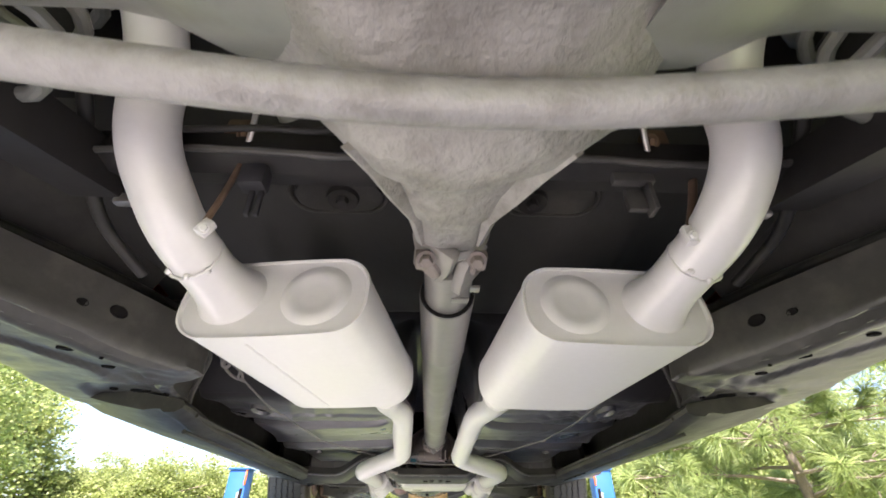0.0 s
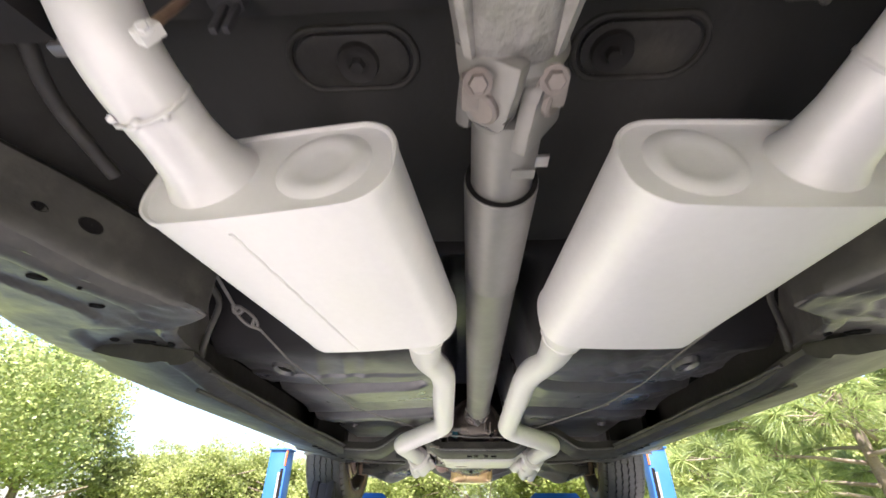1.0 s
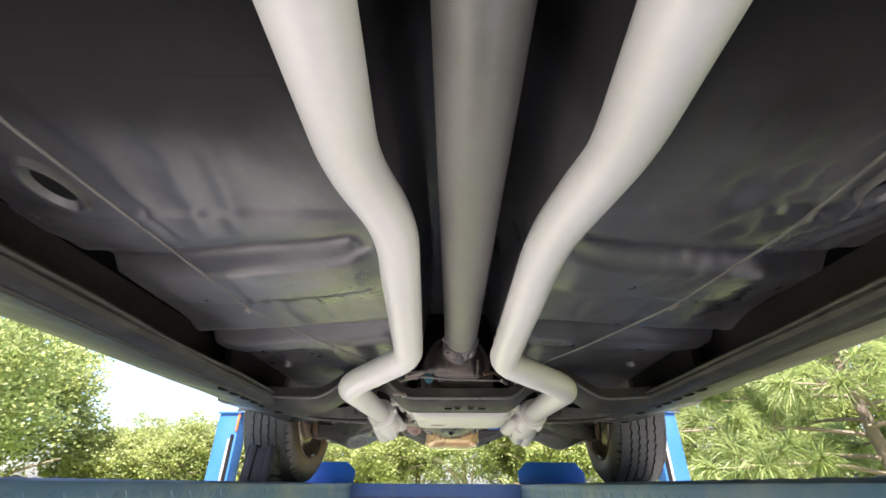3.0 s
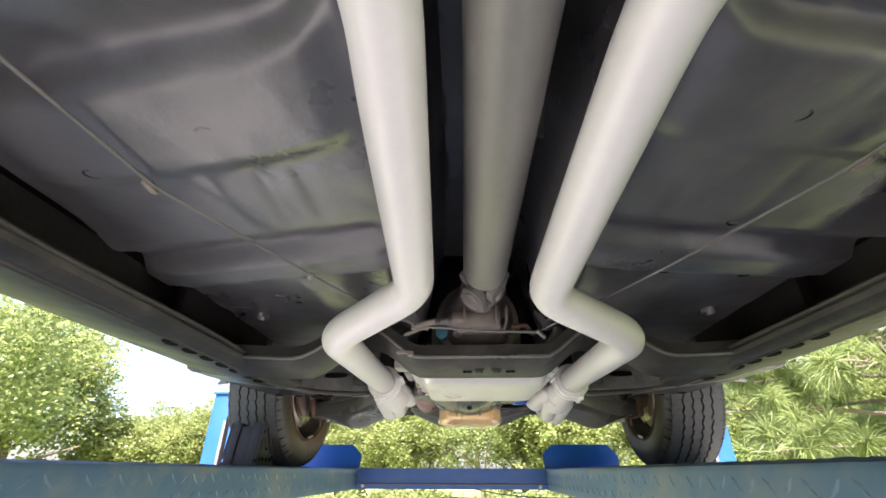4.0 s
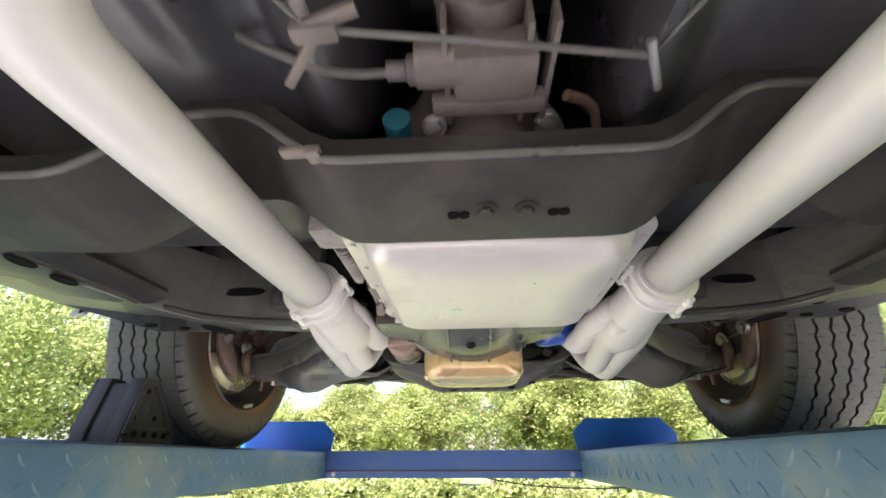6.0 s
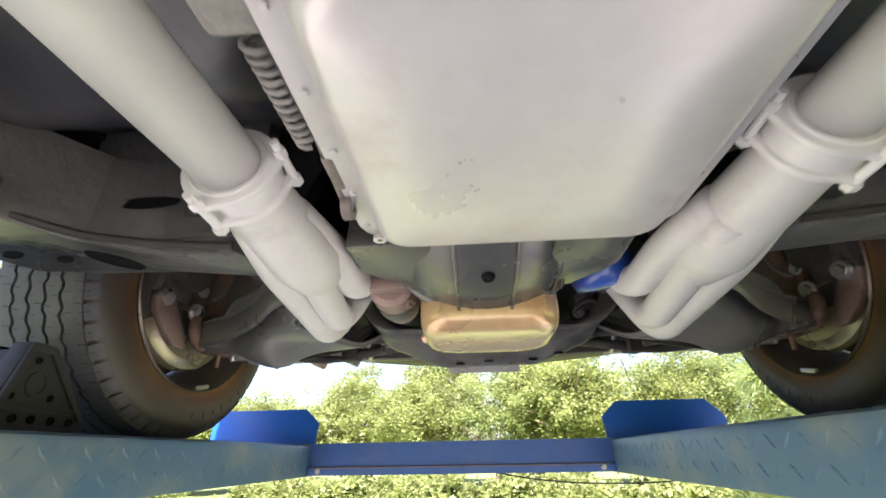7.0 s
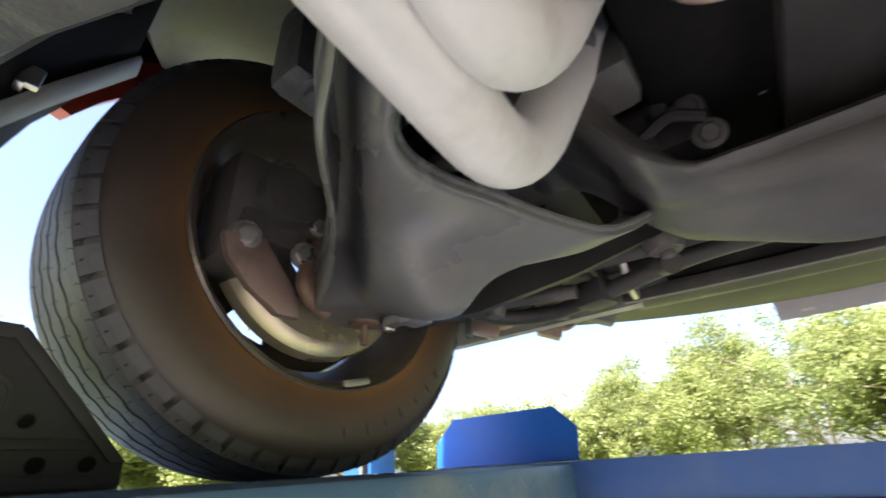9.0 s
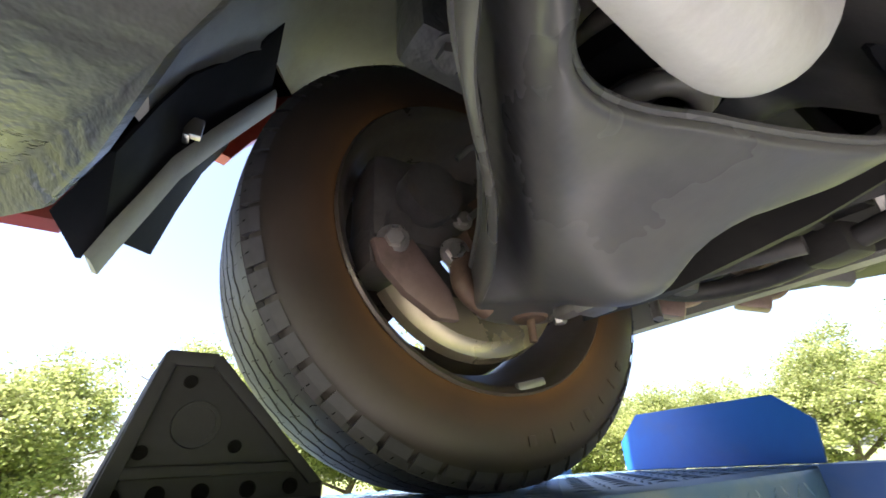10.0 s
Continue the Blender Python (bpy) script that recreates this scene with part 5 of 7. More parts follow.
for x in (-0.035, -0.025, 0.06, 0.07):
    slot_disc(x, 2.035, cross_z(x) - 0.0155, 0.005, 0.004, -10, cm)
cpart("edge_clip", join(box(0.03, 0.012, 0.006, (-0.165, 1.965, 1.695), 0.002), box(0.012, 0.016, 0.01, (-0.15, 1.965, 1.692), 0.002)), TRANS, cm)


def rounded_rect(cx, cy, hx, hy, r, z, n=8):
    pts = []
    for qx, qy, a0 in ((1, 1, 0), (-1, 1, 90), (-1, -1, 180), (1, -1, 270)):
        for k in range(n + 1):
            a = radians(a0 + 90 * k / n)
            pts.append((cx + qx * (hx - r) + r * math.cos(a), cy + qy * (hy - r) + r * math.sin(a), z))
    return pts


def slope(ring, cy, k):
    return [(x, y, z + k * (y - cy)) for x, y, z in ring]


PY = 2.25
secs = [slope(rounded_rect(0.010, PY - 0.004, *q), PY, -0.005) for q in ((0.176, 0.168, 0.034, 1.70), (0.177, 0.169, 0.034, 1.686), (0.175, 0.167, 0.034, 1.6835), (0.156, 0.155, 0.03, 1.684), (0.1495, 0.1505, 0.03, 1.668), (0.144, 0.145, 0.03, 1.659), (0.136, 0.137, 0.028, 1.6552), (0.07, 0.07, 0.03, 1.6535))]
tp = cpart("gearbox_pan", loft(secs), PAN, None, "light grey painted flat gearbox pan", 50)
for x, y in [(-0.1555, PY - 0.13 + 0.065 * k) for k in range(5)] + [(0.1755, PY - 0.13 + 0.065 * k) for k in range(5)] + [(-0.08 + 0.08 * k, PY + 0.158) for k in range(3)]:
    cpart("pan_bolt", bolt((x, y, 1.6835), (0, 0, -1), 0.0036, 0.003, False), PAN, tp)
cpart("pan_tab", lathe([(0.003, -0.001), (0.008, -0.001), (0.008, 0.004), (0.003, 0.004)], 20, pose(-0.146, 2.402, 1.678) @ pose(0, 0, 0, 0, 90, 0)), PAN, tp)
cpart("selector_spring", sweep(bmesh.new(), [(-0.181 + 0.0085 * math.cos(k * 0.6), 2.15 + 0.00085 * k, 1.70 + 0.0085 * math.sin(k * 0.6)) for k in range(125)], 0.0025, 6), CAST, gb)
cpart("selector_lever", join(box(0.012, 0.05, 0.035, (-0.165, 2.285, 1.70), 0.004), tube([(-0.17, 2.25, 1.70), (-0.168, 2.33, 1.685), (-0.165, 2.35, 1.69)], 0.005, 0.02, 8), lathe([(0.006, 0), (0.014, 0), (0.014, 0.01), (0.006, 0.01)], 20, aim((-0.16, 2.335, 1.68), (-1, 2.335, 1.68)))), TRANS, gb)
cpart("mount_bracket", box(0.06, 0.05, 0.05, (-0.175, 2.12, 1.715), 0.008), CAST, gb)
cpart("cooler_line", tube([(0.155, 2.36, 1.725), (0.20, 2.365, 1.722), (0.205, 2.40, 1.705), (0.185, 2.42, 1.70), (0.18, 2.39, 1.70)], 0.005, 0.015, 10), FRAME, gb)
cpart("cooler_line", tube([(0.15, 2.355, 1.73), (0.23, 2.35, 1.735), (0.30, 2.35, 1.76)], 0.0055, 0.03, 10), FRAME, gb)

# bell housing with its ribbed dust cover
bell = cpart("bell_housing", lathe([(0.0001, 2.37), (0.125, 2.372), (0.14, 2.395), (0.152, 2.42), (0.166, 2.47), (0.174, 2.555), (0.178, 2.56), (0.178, 2.572), (0.16, 2.574), (0.0001, 2.575)], 56, pose(-0.022, 0, 1.807) @ pose(0, 0, 0, 0, 0, 90)), COVER, None, "grey steel bell housing dust cover with ribs", 30)
for x in (-0.062, 0.013):
    cpart("cover_rib", sweep(bmesh.new(), [(x, y, 1.807 - math.sqrt(r * r - (x + 0.022) ** 2) - 0.0005) for y, r in ((2.40, 0.1425), (2.42, 0.152), (2.47, 0.166), (2.52, 0.1705), (2.562, 0.178))], 0.0028, 8), COVER, bell)
for x, e in ((0.075, 0.004), (0.088, 0.005)):
    cpart("cover_edge", sweep(bmesh.new(), [(x + 0.002 * math.sin(y * 90), y, 1.807 - math.sqrt(r * r - (x + 0.022) ** 2) - 0.001) for y, r in ((2.40, 0.1425), (2.42, 0.152), (2.445, 0.16), (2.47, 0.166), (2.52, 0.1705), (2.562, 0.178))], e * 0.7, 8), COVER, bell)
# opening in the cover: a near-black disc for its inner shade
m = aim((-0.022, 2.457, 1.6445), (-0.022, 2.44, 1.5))
b = lathe([(0.0001, 0.0005), (0.0042, 0.0005), (0.0056, 0.003), (0.0072, 0.003), (0.0088, -0.001)], 28)
bmesh.ops.transform(b, matrix=m @ Matrix.Diagonal((1, 1.0, 1.35, 1)), verts=b.verts)
cpart("cover_opening", b, DARK, bell)
for r_ in range(2):
    for k in range(6):
        cpart("stamped_mark", box(0.006 if (k + r_) % 3 else 0.004, 0.0035, 0.0008, (-0.05 + 0.011 * k, 2.515 + 0.009 * r_, 1.807 - math.sqrt(0.1705 ** 2 - (-0.028 + 0.011 * k) ** 2) - 0.0006), 0.0003), COVER, bell)
wing_l = [(-0.195, 2.42), (-0.192, 2.50), (-0.178, 2.515), (-0.125, 2.562), (-0.085, 2.562), (-0.09, 2.40)]
cpart("cover_wing", prism(wing_l, 0.05, 0.006, pose(0, 0, 1.662) @ pose(0, 0, 0, 0, 4, 0)), COVER, bell)
wing_r = [(0.055, 2.40), (0.15, 2.40), (0.152, 2.49), (0.145, 2.51), (0.10, 2.562), (0.06, 2.565)]
cpart("cover_wing", prism(wing_r, 0.05, 0.006, pose(0, 0, 1.664) @ pose(0, 0, 0, 0, -3, 0)), COVER, bell)
OC = -0.018
secs = [rounded_rect(OC, 2.64, *q, 12) for q in ((0.098, 0.085, 0.04, 1.76), (0.104, 0.09, 0.046, 1.66), (0.104, 0.09, 0.046, 1.634), (0.1032, 0.0892, 0.046, 1.625), (0.1005, 0.0865, 0.046, 1.617), (0.0955, 0.0815, 0.044, 1.611), (0.0885, 0.0745, 0.042, 1.6078), (0.083, 0.069, 0.040, 1.6069), (0.079, 0.065, 0.038, 1.6067), (0.055, 0.041, 0.026, 1.6064), (0.02, 0.015, 0.01, 1.6062))]
op = cpart("oil_pan", loft(secs), COPPER, None, "glossy copper-painted engine oil pan", 180)
cpart("drain_plug", join(bolt((-0.118, 2.675, 1.628), (-1, 0.4, -0.3), 0.009, 0.01), lathe([(0.0001, 0), (0.014, 0), (0.016, -0.01)], 20, aim((-0.116, 2.675, 1.629), (-1, 3.0, 1.4)))), COPPER, op)
cpart("pan_rail", loft([rounded_rect(OC, 2.86, *q) for q in ((0.115, 0.33, 0.02, 1.755), (0.115, 0.33, 0.02, 1.74), (0.10, 0.31, 0.03, 1.738), (0.085, 0.29, 0.03, 1.73))]), UNDER, op, "dark pan rail")
cpart("engine_block", join(box(0.46, 0.7, 0.3, (0, 2.92, 1.92), 0.02), box(0.2, 0.16, 0.16, (0, 3.3, 1.86), 0.02)), DARK, None, "near-black underside of the engine block")
st = cpart("starter_motor", lathe([(0.0001, 2.575), (0.028, 2.577), (0.036, 2.585), (0.036, 2.625), (0.032, 2.63), (0.034, 2.633), (0.034, 2.675), (0.03, 2.68), (0.03, 2.70), (0.02, 2.71), (0.0001, 2.712)], 32, pose(-0.168, 0, 1.69) @ pose(0, 0, 0, 0, 0, 90)), STARTER, None, "brownish steel starter motor")
cpart("solenoid", lathe([(0.0001, 2.58), (0.024, 2.582), (0.024, 2.68), (0.0001, 2.682)], 24, pose(-0.195, 0, 1.73) @ pose(0, 0, 0, 0, 0, 90)), STARTER, st)
cpart("starter_nose", join(box(0.07, 0.03, 0.045, (-0.165, 2.575, 1.695), 0.01), bolt((-0.14, 2.60, 1.665), (0, 0, -1), 0.007, 0.008)), STARTER, st)
cpart("end_band", lathe([(0.037, 2.628), (0.0375, 2.63), (0.0375, 2.66), (0.037, 2.662)], 32, pose(-0.168, 0, 1.69) @ pose(0, 0, 0, 0, 0, 90)), CALIPER, st)
cpart("battery_cable", tube([(-0.195, 2.58, 1.74), (-0.21, 2.52, 1.76), (-0.21, 2.44, 1.78), (-0.2, 2.38, 1.8)], 0.006, 0.03, 8), RED, st, "red cable sleeve")
fm = aim((0.150, 2.585, 1.79), (0.168, 2.612, 1.672))
of = cpart("oil_filter", lathe([(0.0001, 0.0), (0.048, 0.0), (0.05, 0.02), (0.05, 0.098), (0.048, 0.107), (0.042, 0.113), (0.03, 0.1155), (0.0001, 0.116)], 40, fm), FILTER, None, "glossy blue oil filter canister", 60)

# ---- parking brake cable ----
def wire(points, r=0.0022, mat=CABLE):
    return cpart("brake_cable", tube(points, r, 0.02, 8, 4), mat)


wire([(-0.447, 0.70, 1.845), (-0.441, 0.769, 1.812), (-0.443, 0.868, 1.787)], 0.0026)
wire([(-0.405, 0.895, 1.758), (-0.383, 1.0, 1.732), (-0.366, 1.2, 1.729), (-0.350, 1.41, 1.727), (-0.262, 1.631, 1.727), (-0.205, 1.757, 1.727), (-0.125, 1.872, 1.722)], 0.0019)
wire([(0.445, 0.70, 1.845), (0.44, 0.80, 1.81), (0.40, 0.9, 1.76), (0.358, 1.04, 1.732), (0.360, 1.173, 1.729), (0.331, 1.401, 1.727), (0.252, 1.62, 1.727), (0.118, 1.905, 1.722)], 0.0019)
wire([(-0.118, 1.872, 1.722), (0.0, 1.885, 1.716), (0.112, 1.905, 1.718)], 0.0028)
cpart("equaliser", join(box(0.034, 0.014, 0.014, (-0.122, 1.872, 1.722), 0.004), lathe([(0.0001, 0), (0.006, 0), (0.006, 0.04), (0.0001, 0.04)], 12, aim((-0.13, 1.87, 1.722), (-0.02, 1.85, 1.745))), box(0.008, 0.05, 0.006, (-0.14, 1.895, 1.718), 0.002, pose(0, 0, 0, 0, 0, 40))), TRANS, None, "dull metal brake cable equaliser")
cpart("cable_end", box(0.007, 0.05, 0.008, (0.118, 1.912, 1.716), 0.003, pose(0, 0, 0, 0, 0, -25)), STEEL)
eye_a, eye_b = Vector((-0.443, 0.868, 1.787)), Vector((-0.405, 0.895, 1.758))
eye_u = (eye_b - eye_a).normalized()
eye_w = eye_u.cross(Vector((0.35, -0.7, -0.6))).normalized()
ring = [(eye_a + eye_b) / 2 + eye_u * (0.024 * math.cos(a)) + eye_w * (0.0088 * math.sin(a)) for a in [k * 0.2992 for k in range(22)]]
link = cpart("cable_link", sweep(bmesh.new(), ring, 0.0028, 8), CABLE, None, "steel cable link", 180)
cpart("knotted_end", join(tube([eye_a - eye_u * 0.004, eye_a + eye_u * 0.006 + eye_w * 0.009, eye_a + eye_u * 0.016, eye_a + eye_u * 0.008 - eye_w * 0.008, eye_a - eye_u * 0.002], 0.0034, 0.006, 8, 3), tube([eye_b + eye_u * 0.004, eye_b - eye_u * 0.010 + eye_w * 0.006, eye_b - eye_u * 0.016 - eye_w * 0.006], 0.003, 0.006, 8, 3)), CABLE, link)
for s in (-1, 1):
    cpart("cable_guide", join(box(0.05, 0.006, 0.045, (s * 0.452, 0.762, 1.822), 0.003), lathe([(0.0001, 0), (0.007, 0), (0.006, 0.012), (0.0001, 0.013)], 12, aim((s * 0.441, 0.765, 1.813), (s * 0.442, 0.85, 1.79)))), FRAME, None, "dark bracket that guides the brake cable")
for x, y, r_ in ((-0.354, 1.41, 3), (0.335, 1.401, 12), (-0.262, 1.636, 30)):
    cpart("cable_clip", box(0.007, 0.02, 0.006, (x, y, 1.7265), 0.002, pose(0, 0, 0, 0, 0, r_)), TRANS)

# ---- firewall and added panels above the gearbox, near-black for shade ----
cpart("firewall", loft([[(x, 2.43, 1.752 + 0.14 * (1 - smooth_step(0.2, 0.26, abs(x)))), (x, 2.43, 2.3), (x, 2.46, 2.3), (x, 2.46, 1.752 + 0.14 * (1 - smooth_step(0.2, 0.26, abs(x))))] for x in (-0.56, -0.42, -0.3, -0.26, -0.23, -0.2, 0, 0.2, 0.23, 0.26, 0.3, 0.42, 0.56)]), UNDER)
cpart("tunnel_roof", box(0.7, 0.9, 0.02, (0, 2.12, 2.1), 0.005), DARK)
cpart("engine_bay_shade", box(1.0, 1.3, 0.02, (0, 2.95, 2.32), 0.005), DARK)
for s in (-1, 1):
    # added panels shut out sky light above the sill and behind the wheel
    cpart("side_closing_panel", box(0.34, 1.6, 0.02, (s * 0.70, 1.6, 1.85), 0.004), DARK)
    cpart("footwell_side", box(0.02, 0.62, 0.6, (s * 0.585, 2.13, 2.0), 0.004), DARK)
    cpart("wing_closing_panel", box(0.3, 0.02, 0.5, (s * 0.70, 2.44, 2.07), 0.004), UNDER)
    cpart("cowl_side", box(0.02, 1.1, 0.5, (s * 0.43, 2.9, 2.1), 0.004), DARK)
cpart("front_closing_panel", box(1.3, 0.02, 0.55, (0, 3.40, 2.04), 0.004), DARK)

# ---- rear end behind the axle: unseen, boot floor added to block light from behind ----
cpart("boot_floor", box(1.5, 0.7, 0.02, (0, -0.85, 1.97), 0.005), UNDER)
cpart("rear_valance", loft([[(x, y + 0.12 * (x / 0.85) ** 2, z) for y, z in ((-1.36, 1.92), (-1.40, 2.05), (-1.40, 2.3), (-1.37, 2.3), (-1.36, 2.05), (-1.33, 1.92))] for x in [-0.9 + 0.06 * k for k in range(31)]]), RED, None, "red painted rear panel")

# ---- front suspension and wheels ----
STEER = -2.5
for s in (-1, 1):
    # front frame: plate behind the wheel, then the rail forward above the arm
    out = [(0.80, 2.22), (0.78, 2.37), (0.70, 2.43), (0.635, 2.468), (0.56, 2.5), (0.465, 2.53), (0.407, 2.556), (0.36, 2.57), (0.328, 2.55), (0.322, 2.44), (0.335, 2.412), (0.41, 2.40), (0.488, 2.374), (0.535, 2.31), (0.56, 2.20)]
    secs = []
    for z, k in ((1.80, 0.0), (1.70, 0.0), (1.686, 0.02), (1.680, 0.06)):
        secs.append([(s * (x + (0.56 - x) * k), y + (2.38 - y) * k, z - 0.006 * smooth_step(0.6, 0.35, x) + 0.03 * smooth_step(2.46, 2.56, y) + 0.034 * smooth_step(0.6, 0.78, x)) for x, y in out])
    tb = cpart("front_torque_box", loft(secs), CORNER, None, "grey-black undercoated front frame corner with oval slots")
    slot_disc(s * 0.48, 2.418, 1.672, 0.029, 0.0125, 0, tb, -s * 56)
    slot_disc(s * 0.60, 2.40, 1.6778, 0.012, 0.007, 0, tb, s * 12)
    slot_disc(s * 0.545, 2.415, 1.6755, 0.01, 0.006, 0, tb, s * 12)
    web = cpart("frame_web", loft([[(s * x, y, z) for y, z in ((2.40, 1.69), (2.385, 1.92), (2.42, 1.92), (2.42, 1.69))] for x in (0.30, 0.42, 0.535)]), CORNER, tb)
    slot_disc(s * 0.43, 2.383, 1.731, 0.036, 0.0075, 82, tb)
    cpart("stiffener", tube([(s * 0.53, 2.325, 1.687), (s * 0.488, 2.372, 1.683), (s * 0.411, 2.399, 1.682), (s * 0.33, 2.413, 1.682)], 0.005, 0.03, 10), FRAME, tb)
    cpart("body_mount", join(box(0.04, 0.04, 0.06, (s * 0.352, 2.385, 1.725), 0.012), bolt((s * 0.352, 2.363, 1.71), (0, -1, -0.4), 0.007, 0.006)), FRAME, tb)
    sec = [(0.04, -0.055), (0.04, 0.055), (-0.04, 0.055), (-0.04, -0.055)]
    cpart("front_rail", loft([[(s * (p[0] + a), p[1], p[2] + b) for a, b in sec] for p in ((0.40, 2.45, 1.79), (0.385, 2.56, 1.86), (0.38, 2.7, 1.90), (0.38, 2.85, 1.88), (0.38, 3.2, 1.84), (0.37, 3.4, 1.84))]), FRAME)
    # inner wing
    secs = []
    for k in range(41):
        a = radians(-12 + 184 * k / 40)
        y, z = 2.885 + 0.40 * math.cos(a), 1.80 + 0.388 * math.sin(a)
        w_ = smooth_step(122, 142, math.degrees(a))
        wide, rim = 0.80 - 0.08 * w_, 0.875 - 0.145 * w_
        secs.append([(s * x, y + (y - 2.885) * g, z + (z - 1.80) * g + 0.0025 * noise.noise(Vector((x * 14, y * 14, z * 14)))) for x, g in ((0.35, 0.02), (0.50, 0.02), (0.56, 0.02), (0.63, 0.012), (wide - 0.02, 0.0), (wide, 0.0), (rim, -0.02), (rim, 0.02), (wide, 0.04), (0.35, 0.06))])
    cpart("wheel_house", loft(secs), HOUSE, None, "grey undercoated front wheel house", 60)
    # near-black backing added to block sky light and read as shade
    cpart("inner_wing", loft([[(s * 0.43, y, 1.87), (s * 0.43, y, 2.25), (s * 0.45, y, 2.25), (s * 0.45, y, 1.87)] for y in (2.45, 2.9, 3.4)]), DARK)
    lip = [(2.885 + 0.337 * math.cos(radians(a)), 1.80 + 0.345 * math.sin(radians(a))) for a in range(-5, 156, 8)]
    cpart("wing_lip", loft([[(s * 0.868, y, z), (s * 0.895, y + (y - 2.885) * 0.02, z + (z - 1.8) * 0.02), (s * 0.91, y + (y - 2.885) * 0.18, z + (z - 1.8) * 0.18), (s * 0.88, y + (y - 2.885) * 0.18, z + (z - 1.8) * 0.18)] for y, z in lip]), RED, None, "red painted front wing lip")
    cpart("front_wing", loft([[(s * 0.895, y, 2.22), (s * 0.93, y, 2.4), (s * 0.91, y, 2.4), (s * 0.88, y, 2.22)] for y in (2.42, 2.9, 3.7)]), RED)
    # added panel between the wing skin and the arch: shuts out sky, dark for shade
    secs = []
    for k in range(13):
        z = 1.795 + 0.455 * k / 12
        front = 2.885 - math.sqrt(max(0.0, 0.375 ** 2 - (z - 1.80) ** 2))
        secs.append([(s * x, y, z) for x, y in ((0.885, 2.40), (0.885, front), (0.893, front), (0.893, 2.40))])
    cpart("wing_liner", loft(secs), UNDER)
    # black splash panel from the wheel house down to the sill, edged by a flange, with a loose flap below
    edge_in = [(0.70, 2.60, 2.075), (0.735, 2.575, 2.035), (0.73, 2.544, 1.988), (0.715, 2.515, 1.93), (0.70, 2.497, 1.86), (0.715, 2.475, 1.80), (0.775, 2.436, 1.755)]
    edge_out = [(0.815, 2.612, 2.05), (0.81, 2.583, 1.998), (0.805, 2.545, 1.93), (0.80, 2.512, 1.865), (0.80, 2.490, 1.80), (0.80, 2.474, 1.755), (0.81, 2.462, 1.725)]
    cpart("splash_panel", loft([[(s * a_[0], a_[1], a_[2]), (s * b_[0], b_[1], b_[2]), (s * b_[0], b_[1] - 0.004, b_[2]), (s * a_[0], a_[1] - 0.004, a_[2])] for a_, b_ in zip(edge_in, edge_out)]), RUBBER, None, "black splash panel behind the wheel")
    cpart("panel_flange", loft([[(s * (x - 0.012), y + 0.003, z), (s * (x - 0.006), y + 0.008, z - 0.002), (s * (x + 0.028), y + 0.014, z - 0.004), (s * (x + 0.032), y + 0.008, z - 0.001), (s * x, y + 0.002, z + 0.004)] for x, y, z in edge_out]), HOUSE, None, "grey undercoated flange along the splash panel")
    cpart("splash_flap", loft([[(s * x0, y0, z0), (s * x1, y1, z1), (s * x1, y1 - 0.003, z1), (s * x0, y0 - 0.003, z0)] for (x0, y0, z0), (x1, y1, z1) in (((0.835, 2.575, 1.965), (0.872, 2.57, 1.96)), ((0.835, 2.54, 1.90), (0.882, 2.548, 1.915)), ((0.835, 2.51, 1.83), (0.888, 2.53, 1.85)), ((0.84, 2.487, 1.765), (0.89, 2.515, 1.778)))]), RUBBER, None, "black rubber splash flap behind the wheel")
    cpart("strip_clip", join(box(0.012, 0.02, 0.028, (s * 0.775, 2.528, 1.905), 0.003), box(0.02, 0.008, 0.008, (s * 0.78, 2.522, 1.893), 0.002)), STEEL)
    # lower control arm: a deep stamped dish between the ball joint and two inner bushes
    P = [(0.662, 2.87), (0.655, 2.925), (0.61, 2.955), (0.53, 2.935), (0.46, 2.89), (0.405, 2.855), (0.36, 2.88), (0.32, 2.93), (0.285, 3.01), (0.262, 3.06), (0.238, 3.05), (0.252, 2.98), (0.30, 2.885), (0.322, 2.83), (0.343, 2.77), (0.357, 2.735), (0.362, 2.70), (0.352, 2.672), (0.328, 2.654), (0.298, 2.628), (0.318, 2.588), (0.350, 2.615), (0.391, 2.641), (0.43, 2.68), (0.465, 2.715), (0.53, 2.765), (0.60, 2.81), (0.645, 2.84)]
    n = len(P)
    fine = []
    for i in range(n):
        p0, p1, p2, p3 = (Vector((*P[(i + k) % n], 0)) for k in (-1, 0, 1, 2))
        for k in range(4):
            t = k / 4
            fine.append(0.5 * ((2 * p1) + (p2 - p0) * t + (2 * p0 - 5 * p1 + 4 * p2 - p3) * t * t + (3 * p1 - p0 - 3 * p2 + p3) * t ** 3))
    nf = len(fine)
    def arm_z(x, y=2.85):
        return 1.664 - 0.045 * math.exp(-(((x - 0.46) / 0.085) ** 2 + ((y - 2.85) / 0.07) ** 2)) + 0.085 * smooth_step(2.88, 3.06, y) * smooth_step(0.4, 0.28, x) + 0.03 * smooth_step(2.68, 2.58, y)
    def groove(x, y):
        # a channel along the rear leg
        u = Vector((0.60 - 0.36, 2.83 - 2.60, 0)).normalized()
        dvec = Vector((x - 0.36, y - 2.60, 0))
        off = dvec.cross(u).length
        return 0.085 * math.exp(-(off / 0.034) ** 4) * smooth_step(0.33, 0.24, dvec.dot(u))
    inner = [p.copy() for p in fine]
    area = sum(fine[i].x * fine[(i + 1) % nf].y - fine[(i + 1) % nf].x * fine[i].y for i in range(nf))
    sg = 1 if area > 0 else -1
    def inset(k):
        out_ = []
        for i in range(nf):
            tan = (fine[(i + 1) % nf] - fine[i - 1]).normalized()
